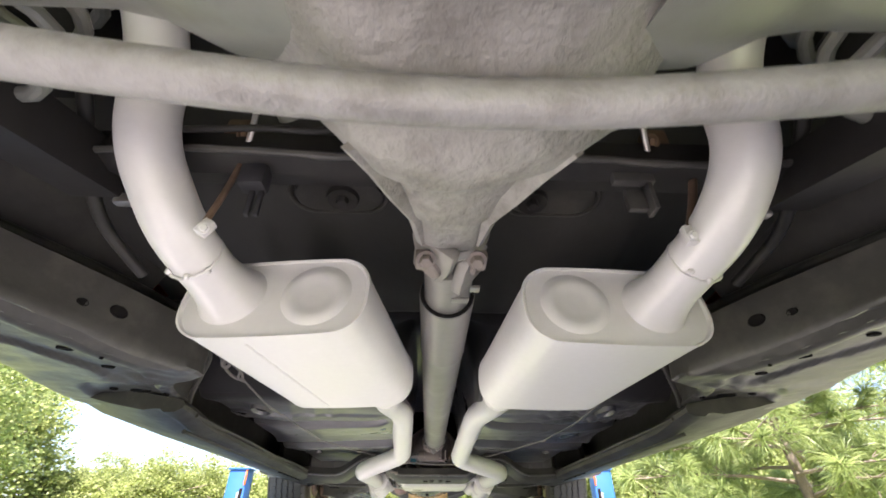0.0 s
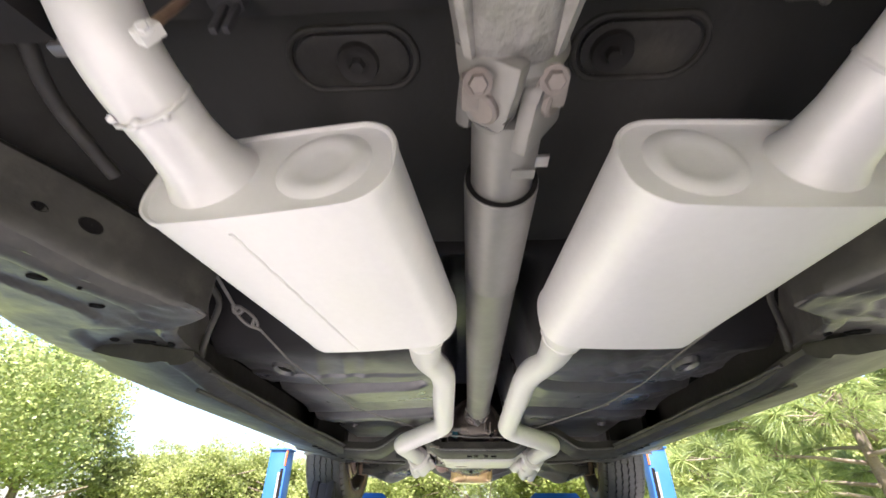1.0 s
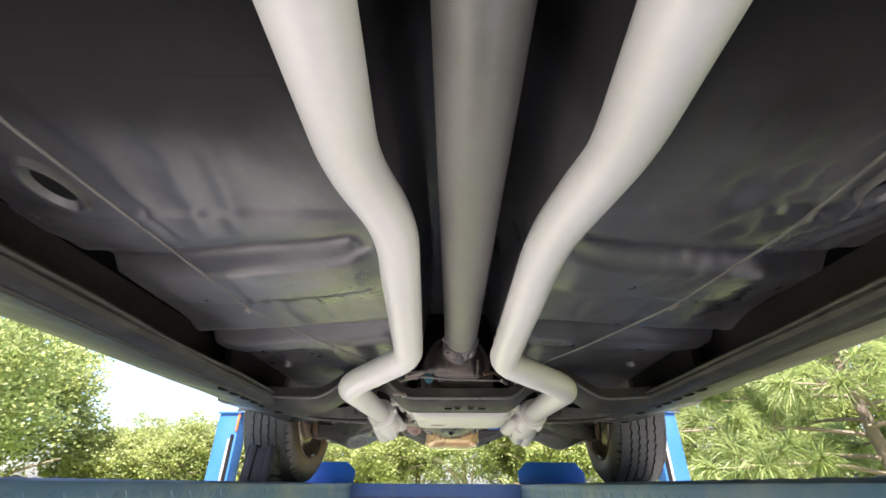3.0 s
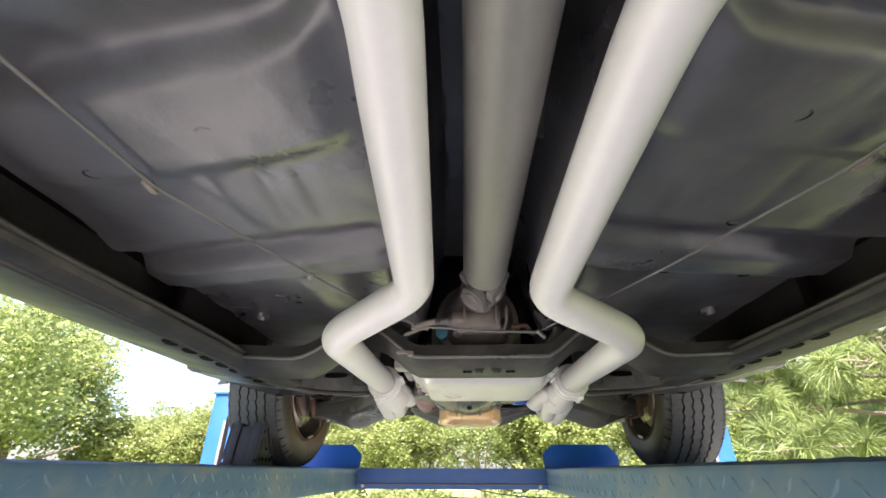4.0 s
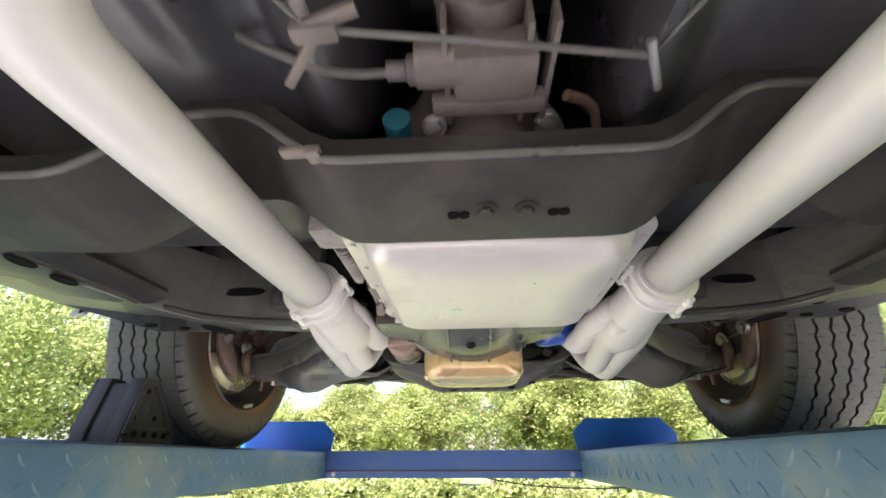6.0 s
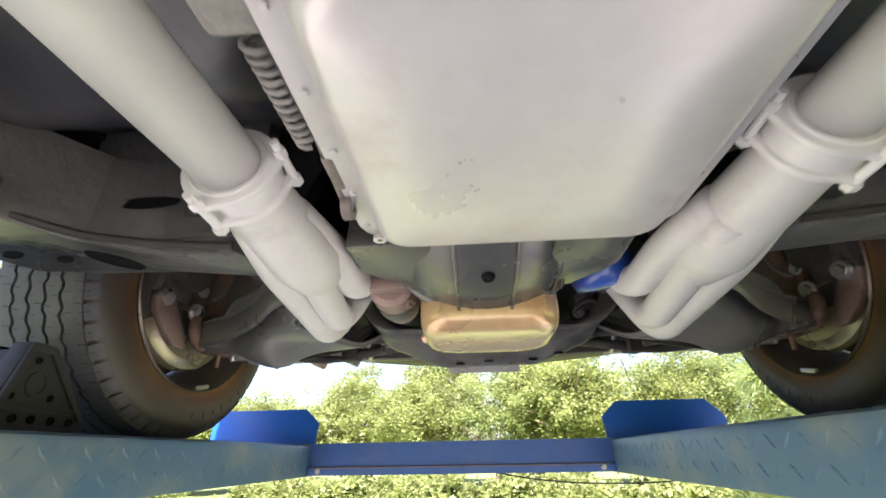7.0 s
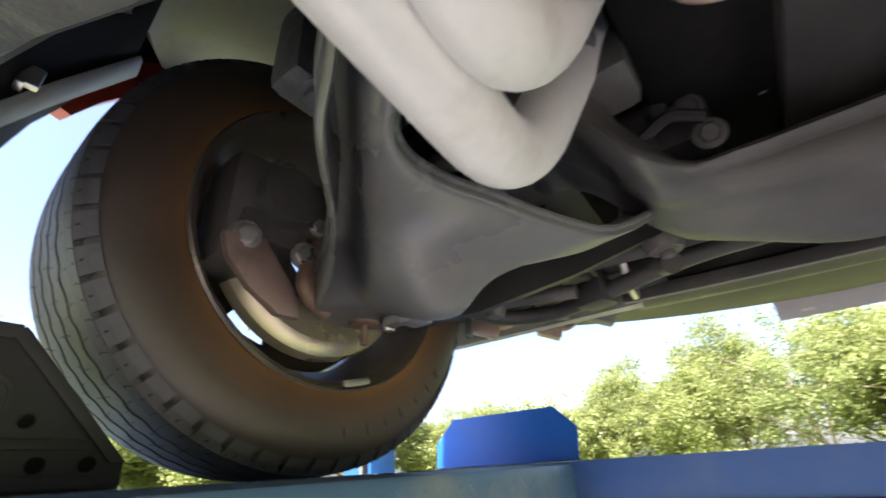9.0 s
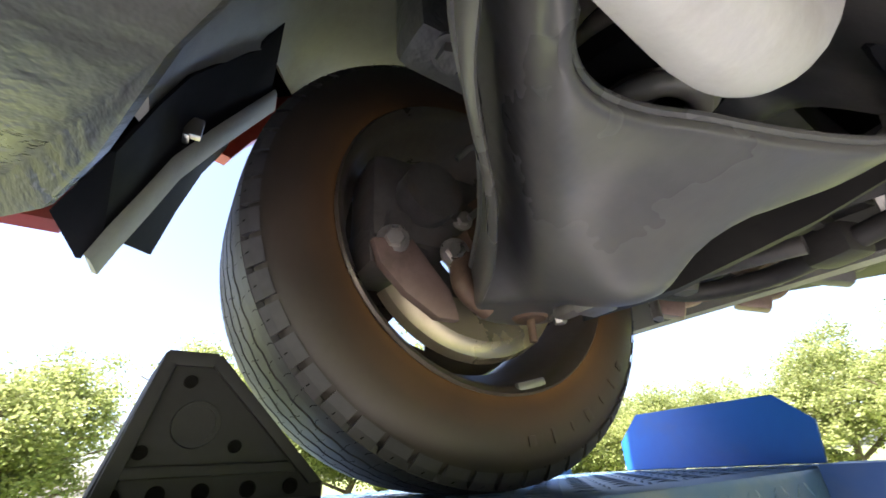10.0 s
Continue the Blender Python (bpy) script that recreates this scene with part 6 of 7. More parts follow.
            out_.append(fine[i] - Vector((tan.y, -tan.x, 0)) * k * sg)
        return out_
    edge = inset(0.006)
    pts2 = [Vector((p.x, p.y)) for p in edge]
    def inside(x, y):
        c = False
        for i in range(nf):
            a_, b_ = edge[i], edge[i - 1]
            if (a_.y > y) != (b_.y > y) and x < (b_.x - a_.x) * (y - a_.y) / (b_.y - a_.y) + a_.x:
                c = not c
        return c
    for gx in range(50):
        for gy in range(64):
            x, y = 0.235 + 0.0088 * gx, 2.56 + 0.0088 * gy
            if inside(x, y) and min((q.x - x) ** 2 + (q.y - y) ** 2 for q in edge) > 0.00004:
                pts2.append(Vector((x, y)))
    vs, _, fs, *_ = geometry.delaunay_2d_cdt(pts2, [(i, (i + 1) % nf) for i in range(nf)], [], 1, 1e-6)
    bma = bmesh.new()
    cap_v = [bma.verts.new((s * v.x, v.y, arm_z(v.x, v.y) + groove(v.x, v.y))) for v in vs]
    for f in fs:
        bma.faces.new([cap_v[i] for i in f])
    # the inner side is open: only a rolled lip there
    open_side = [0.2 if (p.x < 0.37 and 2.66 < p.y < 3.0 and p.x + 0.35 * (p.y - 2.66) < 0.45) else 1.0 for p in fine]
    rings = []
    for k, dz in ((0.006, 0.0), (0.002, 0.002), (0.0, 0.008), (0.0, 0.045), (0.004, 0.052)):
        rings.append([bma.verts.new((s * p.x, p.y, arm_z(p.x, p.y) + dz * open_side[i])) for i, p in enumerate(inset(k))])
    for a_, b_ in zip(rings, rings[1:]):
        for i in range(nf):
            bma.faces.new((a_[i], a_[(i + 1) % nf], b_[(i + 1) % nf], b_[i]))
    bmesh.ops.remove_doubles(bma, verts=bma.verts, dist=0.0004)
    bmesh.ops.recalc_face_normals(bma, faces=bma.faces)
    bmesh.ops.solidify(bma, geom=list(bma.faces), thickness=0.0025)
    arm = cpart("lower_control_arm", bma, ARM, None, "black stamped lower control arm", 60)
    cpart("arm_edge", sweep(bmesh.new(), [(s * p.x, p.y, arm_z(p.x, p.y) + 0.05 * open_side[i % nf]) for i, p in enumerate(fine + fine[:1])], 0.0035, 8, False), ARM, arm)
    cpart("arm_strut", loft([[(s * (x + a_), y + b_, z + c_) for a_, b_, c_ in ((0, 0, -0.016), (0.014, 0.012, -0.016), (0.014, 0.012, 0.03), (0, 0, 0.03))] for x, y, z in ((0.56, 2.925, 1.664), (0.46, 2.93, 1.66), (0.36, 2.99, 1.695), (0.25, 3.075, 1.755))]), UNDER, arm)
    for bx, by, bz in ((0.335, 2.585, 1.725), (0.255, 3.075, 1.765)):
        cpart("arm_bush", lathe([(0.0001, -0.03), (0.014, -0.03), (0.026, -0.022), (0.026, 0.022), (0.014, 0.03), (0.0001, 0.03)], 24, pose(s * bx, by, bz) @ pose(0, 0, 0, 0, 0, 80)), CHOCK, arm)
    bj = Vector((s * 0.622, 2.905, 1.672))
    cpart("ball_joint", join(lathe([(0.0001, -0.012), (0.018, -0.012), (0.026, -0.004), (0.028, 0.012), (0.024, 0.03), (0.014, 0.05), (0.0001, 0.05)], 28, pose(*bj) @ pose(0, 0, 0, 0, -90, 0)), lathe([(0.0001, 0), (0.005, 0), (0.005, 0.03), (0.0001, 0.03)], 12, aim(bj + Vector((0, 0, -0.008)), bj + Vector((0, 0, -1))))), RUST, arm)
    cpart("joint_bolt", bolt((s * 0.60, 2.93, 1.662), (0, 0, -1), 0.008, 0.01), STEEL, arm)
    cpart("bump_stop", join(box(0.03, 0.03, 0.022, (s * 0.525, 2.895, 1.648), 0.004), box(0.04, 0.02, 0.012, (s * 0.56, 2.905, 1.653), 0.004)), STEEL, arm)
    pts = [(s * 0.378 + 0.04 * math.cos(k * 0.4), 2.785 + 0.04 * math.sin(k * 0.4), 1.712 + 0.0019 * k) for k in range(90)]
    cpart("coil_spring", sweep(bmesh.new(), pts, 0.0085, 12), SHAFT, None, "worn grey coil spring in its pocket")
    cpart("spring_end_ring", sweep(bmesh.new(), [(s * 0.378 + 0.032 * math.cos(k * 0.3), 2.785 + 0.032 * math.sin(k * 0.3), 1.706) for k in range(22)], 0.008, 12, False), SHAFT)
    cpart("spring_seat", lathe([(0.03, 0.0), (0.058, 0.0), (0.062, 0.012), (0.03, 0.02)], 32, pose(s * 0.378, 2.785, 1.722) @ pose(0, 0, 0, 0, -90, 0)), DARK)

    cpart("engine_mount", join(box(0.09, 0.1, 0.07, (s * 0.285, 2.76, 1.80), 0.015), box(0.05, 0.06, 0.05, (s * 0.25, 2.82, 1.775), 0.012), bolt((s * 0.30, 2.74, 1.765), (0, -0.3, -1), 0.011, 0.014)), CALIPER, None, "greasy iron engine mount")
    cpart("spring_tower", join(box(0.12, 0.14, 0.05, (s * 0.385, 2.80, 1.86), 0.015), box(0.04, 0.12, 0.09, (s * 0.44, 2.70, 1.80), 0.012), bolt((s * 0.43, 2.67, 1.755), (0, -0.3, -1), 0.01, 0.012)), CORNER)
    pocket = [(0.058, 0.12), (0.062, 0.06), (0.064, 0.035), (0.068, 0.027), (0.076, 0.026), (0.10, 0.034), (0.118, 0.05), (0.122, 0.075), (0.12, 0.12)]
    cup = lathe(pocket, 48, pose(s * 0.378, 2.785, 1.735) @ pose(0, 0, 0, 0, -90, 0))
    for v in cup.verts:
        v.co.z += 0.006 * noise.noise(v.co * 24) + 0.002 * noise.noise(v.co * 70)
    cpart("spring_pocket", cup, CORNER, None, "dusty grey spring pocket with greasy stains", 60)
    cpart("rubber_hose", tube([(s * 0.27, 2.64, 1.80), (s * 0.32, 2.70, 1.765), (s * 0.335, 2.78, 1.77), (s * 0.30, 2.86, 1.80)], 0.009, 0.03, 10), CHOCK)
    # knuckle, brake, shield
    W = Vector((-0.766 if s < 0 else 0.757, 2.896, 1.794))
    steer = Matrix.Translation(W) @ Matrix.Rotation(radians(STEER), 4, "Z") @ Matrix.Translation(-W)
    def hub_part(name, bm, material, parent=None, label="", smooth=35):
        bmesh.ops.transform(bm, matrix=steer, verts=bm.verts)
        return cpart(name, bm, material, parent, label, smooth)
    kn = cpart("steering_knuckle", join(tube([(s * 0.622, 2.905, 1.70), (s * 0.65, 2.90, 1.74), (s * 0.66, 2.897, 1.80), (s * 0.62, 2.89, 1.95)], 0.022, 0.04, 14), lathe([(0.0001, 0), (0.05, 0), (0.045, 0.03), (0.02, 0.09), (0.0001, 0.09)], 28, aim((s * 0.655, 2.897, 1.797), (s, 2.897, 1.797)))), RUST, None, "rusty steering knuckle")
    cpart("steering_arm", tube([(s * 0.645, 2.86, 1.74), (s * 0.637, 2.82, 1.725), (s * 0.63, 2.815, 1.685), (s * 0.63, 2.85, 1.668)], 0.013, 0.03, 12), RUST, kn)
    for x, y, z in ((0.656, 2.752, 1.748), (0.635, 2.82, 1.735)):
        hub_part("knuckle_bolt", bolt((s * x, y, z), (-s, -0.3, -0.2), 0.012, 0.012), STEEL, kn)
    hub_part("caliper", join(box(0.09, 0.12, 0.13, (s * 0.705, 2.785, 1.815), 0.025), lathe([(0.0001, 0), (0.034, 0), (0.039, 0.01), (0.039, 0.045), (0.0001, 0.045)], 28, aim((s * 0.662, 2.795, 1.815), (s * 0.3, 2.795, 1.815)) @ pose(-0.012, 0, 0)), box(0.04, 0.035, 0.05, (s * 0.672, 2.76, 1.765), 0.012), box(0.09, 0.085, 0.075, (s * 0.715, 2.768, 1.757), 0.02), box(0.04, 0.05, 0.03, (s * 0.66, 2.835, 1.80), 0.008)), CALIPER, None, "black iron brake caliper")
    hub_part("slide_pin", lathe([(0.0001, -0.03), (0.017, -0.03), (0.019, -0.02), (0.019, 0.004), (0.015, 0.008), (0.0001, 0.008)], 24, aim((s * 0.66, 2.752, 1.748), (s * 0.3, 2.65, 1.70))), STEEL)
    hub_part("caliper_bolt", bolt((s * 0.645, 2.842, 1.79), (-s, -0.3, -0.2), 0.009, 0.012), STEEL)
    hub_part("caliper_bracket", prism([(-0.01, 0.0), (0.04, 0.01), (0.09, -0.05), (0.10, -0.085), (0.07, -0.085), (0.03, -0.06), (0.0, -0.03)], 0.014, 0.004, pose(s * 0.668, 2.735, 1.745) @ pose(0, 0, 0, 90, 0, 90)), STARTER, None, "rusty golden brake caliper bracket")
    # dished splash shield below the hub: a crescent
    secs = []
    for k in range(33):
        a = radians(213 + 115 * k / 32)
        w_ = (0.62 + 0.38 * smooth_step(0, 12, k)) * (1 - 0.65 * smooth_step(18, 32, k))
        ro, ri = 0.166, 0.166 - 0.072 * w_
        u = Vector((0, math.cos(a), math.sin(a)))
        secs.append([W + Vector((-s * x, 0, 0)) + u * r for x, r in ((0.05, ro), (0.054, ro), (0.064, ro - 0.005), (0.067, ro - 0.016), (0.074, ro - 0.024), (0.074, ri), (0.069, ri), (0.063, ro - 0.028), (0.057, ro - 0.012))])
    hub_part("brake_shield", loft(secs), SHIELD, None, "curved gold-plated brake splash shield", 30)
    hub_part("brake_disc", lathe([(0.06, -0.01), (0.118, -0.01), (0.118, 0.012), (0.06, 0.012)], 48, Matrix.Translation(W - Vector((s * 0.045, 0, 0)))), CALIPER)
    cpart("brake_line", tube([(s * 0.60, 2.80, 1.84), (s * 0.585, 2.815, 1.86), (s * 0.575, 2.84, 1.83), (s * 0.59, 2.83, 1.78), (s * 0.60, 2.81, 1.76)], 0.004, 0.02, 8), CABLE)

    # wheel: an empty hub that carries tyre and rim
    wheel = new("wheel")
    wheel.parent = car
    wheel.location = BASE @ W
    wheel.rotation_euler = (0, 0, radians(STEER))
    tagged(wheel, "road wheel with a worn black tyre and dusty brown sidewall")
    R = W.z - TOP + 0.0005
    hw = 0.104
    side = [(0.199, -0.082), (0.203, -0.094), (0.215, -0.1), (0.235, -0.107), (0.258, -0.109), (0.28, -0.104), (0.293, -0.096), (0.3, -0.088)]
    prof = [(r, x) for r, x in side] + [(R - 0.013, -0.078), (R - 0.0125, 0), (R - 0.013, 0.078)] + [(r, -x) for r, x in side[::-1]] + [(0.199, 0.06), (0.199, -0.06), (0.199, -0.082)]
    part("sidewall", lathe(prof, 96), SIDEWALL, wheel, "", 180)
    # groove floor darker than the ribs: groove shade put into its colour
    part("tread_base", lathe([(R - 0.012, -0.082), (R - 0.0092, -0.08), (R - 0.0082, 0), (R - 0.0092, 0.08), (R - 0.012, 0.082)], 96), CHOCK, wheel)
    # five ribs between zigzag grooves
    bt, per = bmesh.new(), 54
    def crown(x_):
        return R - 0.0035 * (x_ / 0.083) ** 4
    def wave(k, ph):
        return 0.0022 * (1 if (k + ph) % 4 < 2 else -1) + 0.0006 * math.sin(k * 2.7 + ph)
    RIBS = [(-0.083, -0.0495), (-0.0435, -0.0185), (-0.0125, 0.0125), (0.0185, 0.0435), (0.0495, 0.083)]
    NT = 216
    for j, (xa, xb2) in enumerate(RIBS):
        rings = []
        for k in range(NT):
            a = 2 * math.pi * k / NT
            xl = xa + (wave(k, 2 * j) if j > 0 else 0)
            xr = xb2 + (wave(k, 2 * j + 2) if j < 4 else 0)
            rings.append([bt.verts.new((x_, r_ * math.cos(a), r_ * math.sin(a))) for x_, r_ in ((xl, R - 0.0105), (xl, crown(xl)), ((xl + xr) / 2, crown((xl + xr) / 2)), (xr, crown(xr)), (xr, R - 0.0105))])
        for k in range(NT):
            p_, q_ = rings[k], rings[(k + 1) % NT]
            for i in range(4):
                bt.faces.new((p_[i], p_[i + 1], q_[i + 1], q_[i]))
    # shoulder blocks that reach down the side
    for sg_ in (-1, 1):
        for k in range(per):
            a0 = 2 * math.pi * k / per
            da = 2 * math.pi / per
            q = [(r_, x_, a0 + da * f) for r_, x_ in ((R - 0.0035, 0.084), (0.3005, 0.0915), (0.291, 0.0985)) for f in (0.06, 0.86)]
            vs = [bt.verts.new((sg_ * (x_ + 0.0015), r_ * math.cos(a), r_ * math.sin(a))) for r_, x_, a in q]
            ws = [bt.verts.new((sg_ * (x_ - 0.006), (r_ - 0.006) * math.cos(a), (r_ - 0.006) * math.sin(a))) for r_, x_, a in q]
            for i in (0, 2):
                bt.faces.new((vs[i], vs[i + 1], vs[i + 3], vs[i + 2]))
                bt.faces.new((vs[i], ws[i], ws[i + 2], vs[i + 2]))
                bt.faces.new((vs[i + 1], vs[i + 3], ws[i + 3], ws[i + 1]))
    # short thin near-black strips laid on the ribs' edges, standing in for shaded cuts
    bmesh.ops.recalc_face_normals(bt, faces=bt.faces)
    bs = bmesh.new()
    srng = random.Random(8)
    for j, (xa, xb2) in enumerate(RIBS):
        for k in range(108):
            a0 = 2 * math.pi * (k + srng.uniform(-0.15, 0.15)) / 108
            w_ = xb2 - xa
            ln = w_ * srng.uniform(0.3, 0.62)
            x0_, x1_ = (xa, xa + ln) if (k + j) % 2 else (xb2, xb2 - ln)
            th = 0.0022 if k % 4 == 0 else 0.0014
            for f0, f1 in ((0, 0.5), (0.5, 1)):
                q = [(x0_ + (x1_ - x0_) * f, a0 + 0.009 * math.sin(f * 2.2) * (1 if j % 2 else -1)) for f in (f0, f1)]
                bs.faces.new([bs.verts.new((x_, (crown(x_) + 0.0003) * math.cos(a_ + d_), (crown(x_) + 0.0003) * math.sin(a_ + d_))) for (x_, a_), d_ in ((q[0], -th), (q[0], th), (q[1], th * 0.7), (q[1], -th * 0.7))])
    for sg_ in (-1, 1):
        for k in range(per):
            a0 = 2 * math.pi * (k + 0.45) / per
            q = [(crown(0.078) + 0.0003, 0.078, a0), (0.303, 0.0925, a0)]
            (r0, x0_, b0), (r1, x1_, b1) = q
            bs.faces.new([bs.verts.new((sg_ * (x_ + 0.0004), r_ * math.cos(a_), r_ * math.sin(a_))) for r_, x_, a_ in ((r0, x0_, b0 - 0.0022), (r0, x0_, b0 + 0.0022), (r1, x1_, b1 + 0.0022), (r1, x1_, b1 - 0.0022))])
    part("tread_siping", bs, DARK, wheel, "", 0, "stuff")
    part("tread", bt, TREAD, wheel, "blocky black tread", 0, "stuff")
    rimp = [(0.206, -0.092), (0.2125, -0.0975), (0.2140, -0.1035), (0.2112, -0.1065), (0.2080, -0.1035), (0.2035, -0.0975), (0.1995, -0.092), (0.197, -0.075), (0.191, -0.055), (0.176, -0.03), (0.176, 0.03), (0.19, 0.06), (0.199, 0.09), (0.206, 0.1)]
    if s > 0:
        rimp = [(r, -x) for r, x in rimp]
    part("rim", lathe([(r, x if s < 0 else x) for r, x in [(q[0], -q[1]) for q in rimp]] if s < 0 else [(r, -x) for r, x in [(q[0], q[1]) for q in rimp]], 72), RIM, wheel, "dusty steel rim barrel")
    # pressed wheel disc with five slots
    hb = bmesh.new()
    rad = [(0.02, 0.03), (0.07, 0.03), (0.085, 0.042), (0.096, 0.046), (0.134, 0.04), (0.15, 0.03), (0.174, 0.02)]
    segs = 60
    gridv = [[hb.verts.new((s * x, r * math.cos(2 * math.pi * k / segs), r * math.sin(2 * math.pi * k / segs))) for k in range(segs)] for r, x in rad]
    for i in range(len(rad) - 1):
        for k in range(segs):
            ang = (k + 0.5) * 6
            if i == 3 and (ang - 231) % 72 < 27:
                continue
            hb.faces.new((gridv[i][k], gridv[i][(k + 1) % segs], gridv[i + 1][(k + 1) % segs], gridv[i + 1][k]))
    bmesh.ops.recalc_face_normals(hb, faces=hb.faces)
    bmesh.ops.solidify(hb, geom=list(hb.faces), thickness=0.004)
    part("wheel_disc", hb, RIM, wheel)
    part("balance_weight", box(0.008, 0.045, 0.012, (0, 0, 0), 0.003, pose(0, 0, 0, 12) @ pose(-s * 0.0985, 0.0, -0.203)), STEEL, wheel, "grey clip-on balance weight")
    for sg_ in (-1,):
        for k in range(7):
            a = radians(185 + 7.5 * k)
            part("sidewall_mark", box(0.0016, 0.004 if k % 3 else 0.011, 0.016 if k % 2 else 0.011, (0, 0, 0), 0.0006, pose(0, 0, 0, math.degrees(a)) @ pose(-s * 0.1092, 0, 0.262)), SIDEWALL, wheel)

    # the rear wheel of the same side
    rear = new("wheel")
    rear.parent = car
    rear.location = BASE @ Vector((s * 0.766, 0.08, W.z))
    tagged(rear, "road wheel with a worn black tyre and dusty brown sidewall")
    for piece in list(wheel.children):
        twin = new(piece.name.split(".")[0], piece.data)
        twin.parent = rear
        if twin.name.startswith("tread"):
            tagged(twin, kind="stuff")
        elif twin.name.startswith("balance"):
            twin.matrix_basis = piece.matrix_basis

# front cross member, steering linkage
def fz(x):
    a = abs(x + 0.01)
    return 1.634 + 0.05 * smooth_step(0.09, 0.26, a) + 0.11 * smooth_step(0.22, 0.34, a) + 0.05 * smooth_step(0.34, 0.44, a)


def member_section(x):
    """Channel with a rolled upper lip behind, a crease, a full belly and a turned-up front edge."""
    a, zb = abs(x + 0.01), fz(x)
    back, zl = 2.895 - 0.12 * smooth_step(0.19, 0.28, a), max(1.70, zb + 0.012)
    mid = zl - 0.008 + (zb + 0.020 - zl) * 0.6
    pts = [(back + 0.012, zl + 0.012 + 0.06 * smooth_step(0.2, 0.3, a)), (back, zl + 0.006), (back - 0.004, zl), (back - 0.001, zl - 0.005), (back + 0.010, zl - 0.006), (2.908, mid + 0.003), (2.916, mid - 0.002), (2.926, mid - 0.001), (2.945, zb + 0.012), (2.968, zb + 0.003), (2.988, zb), (3.004, zb + 0.005), (3.03, zb + 0.03), (3.035, zb + 0.08)]
    return [(x, y, z + 0.0016 * noise.noise(Vector((x * 22, y * 22, z * 22)))) for y, z in pts]


xs = [-0.46 + 0.01 * k for k in range(93)]
fx = cpart("front_crossmember", loft([member_section(x) for x in xs]), MEMBER, None, "dark dusty front cross member under the engine", 60)
cpart("member_crease", sweep(bmesh.new(), [(x, 2.913, 1.667 + 0.05 * smooth_step(0.08, 0.2, abs(x + 0.01))) for x in xs[28:-28]], 0.0035, 8), MEMBER, fx)
for x, y in ((-0.075, 2.962), (-0.01, 2.955), (0.09, 2.955), (0.15, 2.965)):
    slot_disc(x, y, fz(x) + (0.002 if y > 2.96 else 0.0055), 0.009, 0.005, 20, fx)
for x in (-0.04, 0.045):
    cpart("weld_patch", box(0.018, 0.016, 0.005, (x, 2.975, fz(x) + 0.002), 0.002), MEMBER, fx)
# engine mounts with bolted plates beside the oil pan
for s in (-1, 1):
    mt = cpart("engine_mount", join(box(0.075, 0.07, 0.12, (s * 0.222, 2.93, 1.79), 0.012), box(0.05, 0.05, 0.05, (s * 0.255, 2.90, 1.75), 0.010), tube([(s * 0.19, 2.885, 1.74), (s * 0.215, 2.875, 1.75), (s * 0.25, 2.88, 1.735)], 0.006, 0.01, 8)), UNDER, None, "greasy black engine mount with bolts")
    for x, z in ((0.221, 1.772), (0.199, 1.760), (0.191, 1.727)):
        cpart("bolt", bolt((s * x, 2.893, z), (0, -1, -0.4), 0.009, 0.009), FRAME, mt)
    pm = pose(s * 0.138, 2.92, 1.835) @ pose(0, 0, 0, 8, s * 9, 0)
    pl = cpart("mount_plate", box(0.030, 0.005, 0.13, (0, 0, 0), 0.002, pm), AXLE, mt, "pale olive steel plate with holes")
    # the plate's holes are near-black discs, shade given as colour
    for z in (-0.014, 0.056):
        cpart("plate_hole", lathe([(0.0001, 0.0036), (0.0055, 0.0036), (0.0065, 0.0028), (0.007, 0.0)], 14, pm @ aim((s * 0.002, 0, z), (s * 0.002, -1, z))), DARK, pl)

lk = cpart("steering_link", tube([(-0.5, 3.08, 1.735), (-0.27, 3.11, 1.735), (0.0, 3.12, 1.735), (0.25, 3.11, 1.735), (0.5, 3.08, 1.735)], 0.0125, 0.05, 14), FRAME, None, "dark steering centre link and tie rods")
for x in (-0.27, 0.25):
    cpart("link_joint", join(lathe([(0.0001, -0.02), (0.02, -0.02), (0.026, -0.008), (0.026, 0.012), (0.015, 0.03), (0.0001, 0.03)], 24, pose(x, 3.096, 1.738) @ pose(0, 0, 0, 0, -90, 0)), bolt((x, 3.096, 1.72), (0, 0, -1), 0.01, 0.01)), CALIPER, lk)
cpart("idler_arm", tube([(-0.27, 3.116, 1.71), (-0.31, 3.16, 1.73), (-0.35, 3.2, 1.78)], 0.016, 0.03, 12), FRAME, lk)
cpart("tie_rod_sleeve", lathe([(0.016, 0), (0.019, 0.004), (0.019, 0.07), (0.016, 0.075)], 20, aim((-0.40, 3.092, 1.735), (-0.5, 3.08, 1.735))), CALIPER, lk)
cpart("front_sway_bar", tube([(-0.56, 3.02, 1.70), (-0.54, 3.14, 1.702), (-0.46, 3.175, 1.70), (-0.34, 3.135, 1.705), (-0.24, 3.14, 1.722), (0.24, 3.14, 1.722), (0.34, 3.135, 1.705), (0.46, 3.175, 1.70), (0.54, 3.14, 1.702), (0.56, 3.02, 1.70)], 0.0125, 0.05, 14), FRAME, None, "black front sway bar")
for s in (-1, 1):
    cpart("bar_link", tube([(s * 0.555, 3.06, 1.70), (s * 0.545, 3.04, 1.655)], 0.006, 0.01, 8), STEEL)
    cpart("lower_rod", tube([(s * 0.45, 3.2, 1.73), (s * 0.52, 3.24, 1.725), (s * 0.58, 3.26, 1.73)], 0.007, 0.02, 8), STARTER)

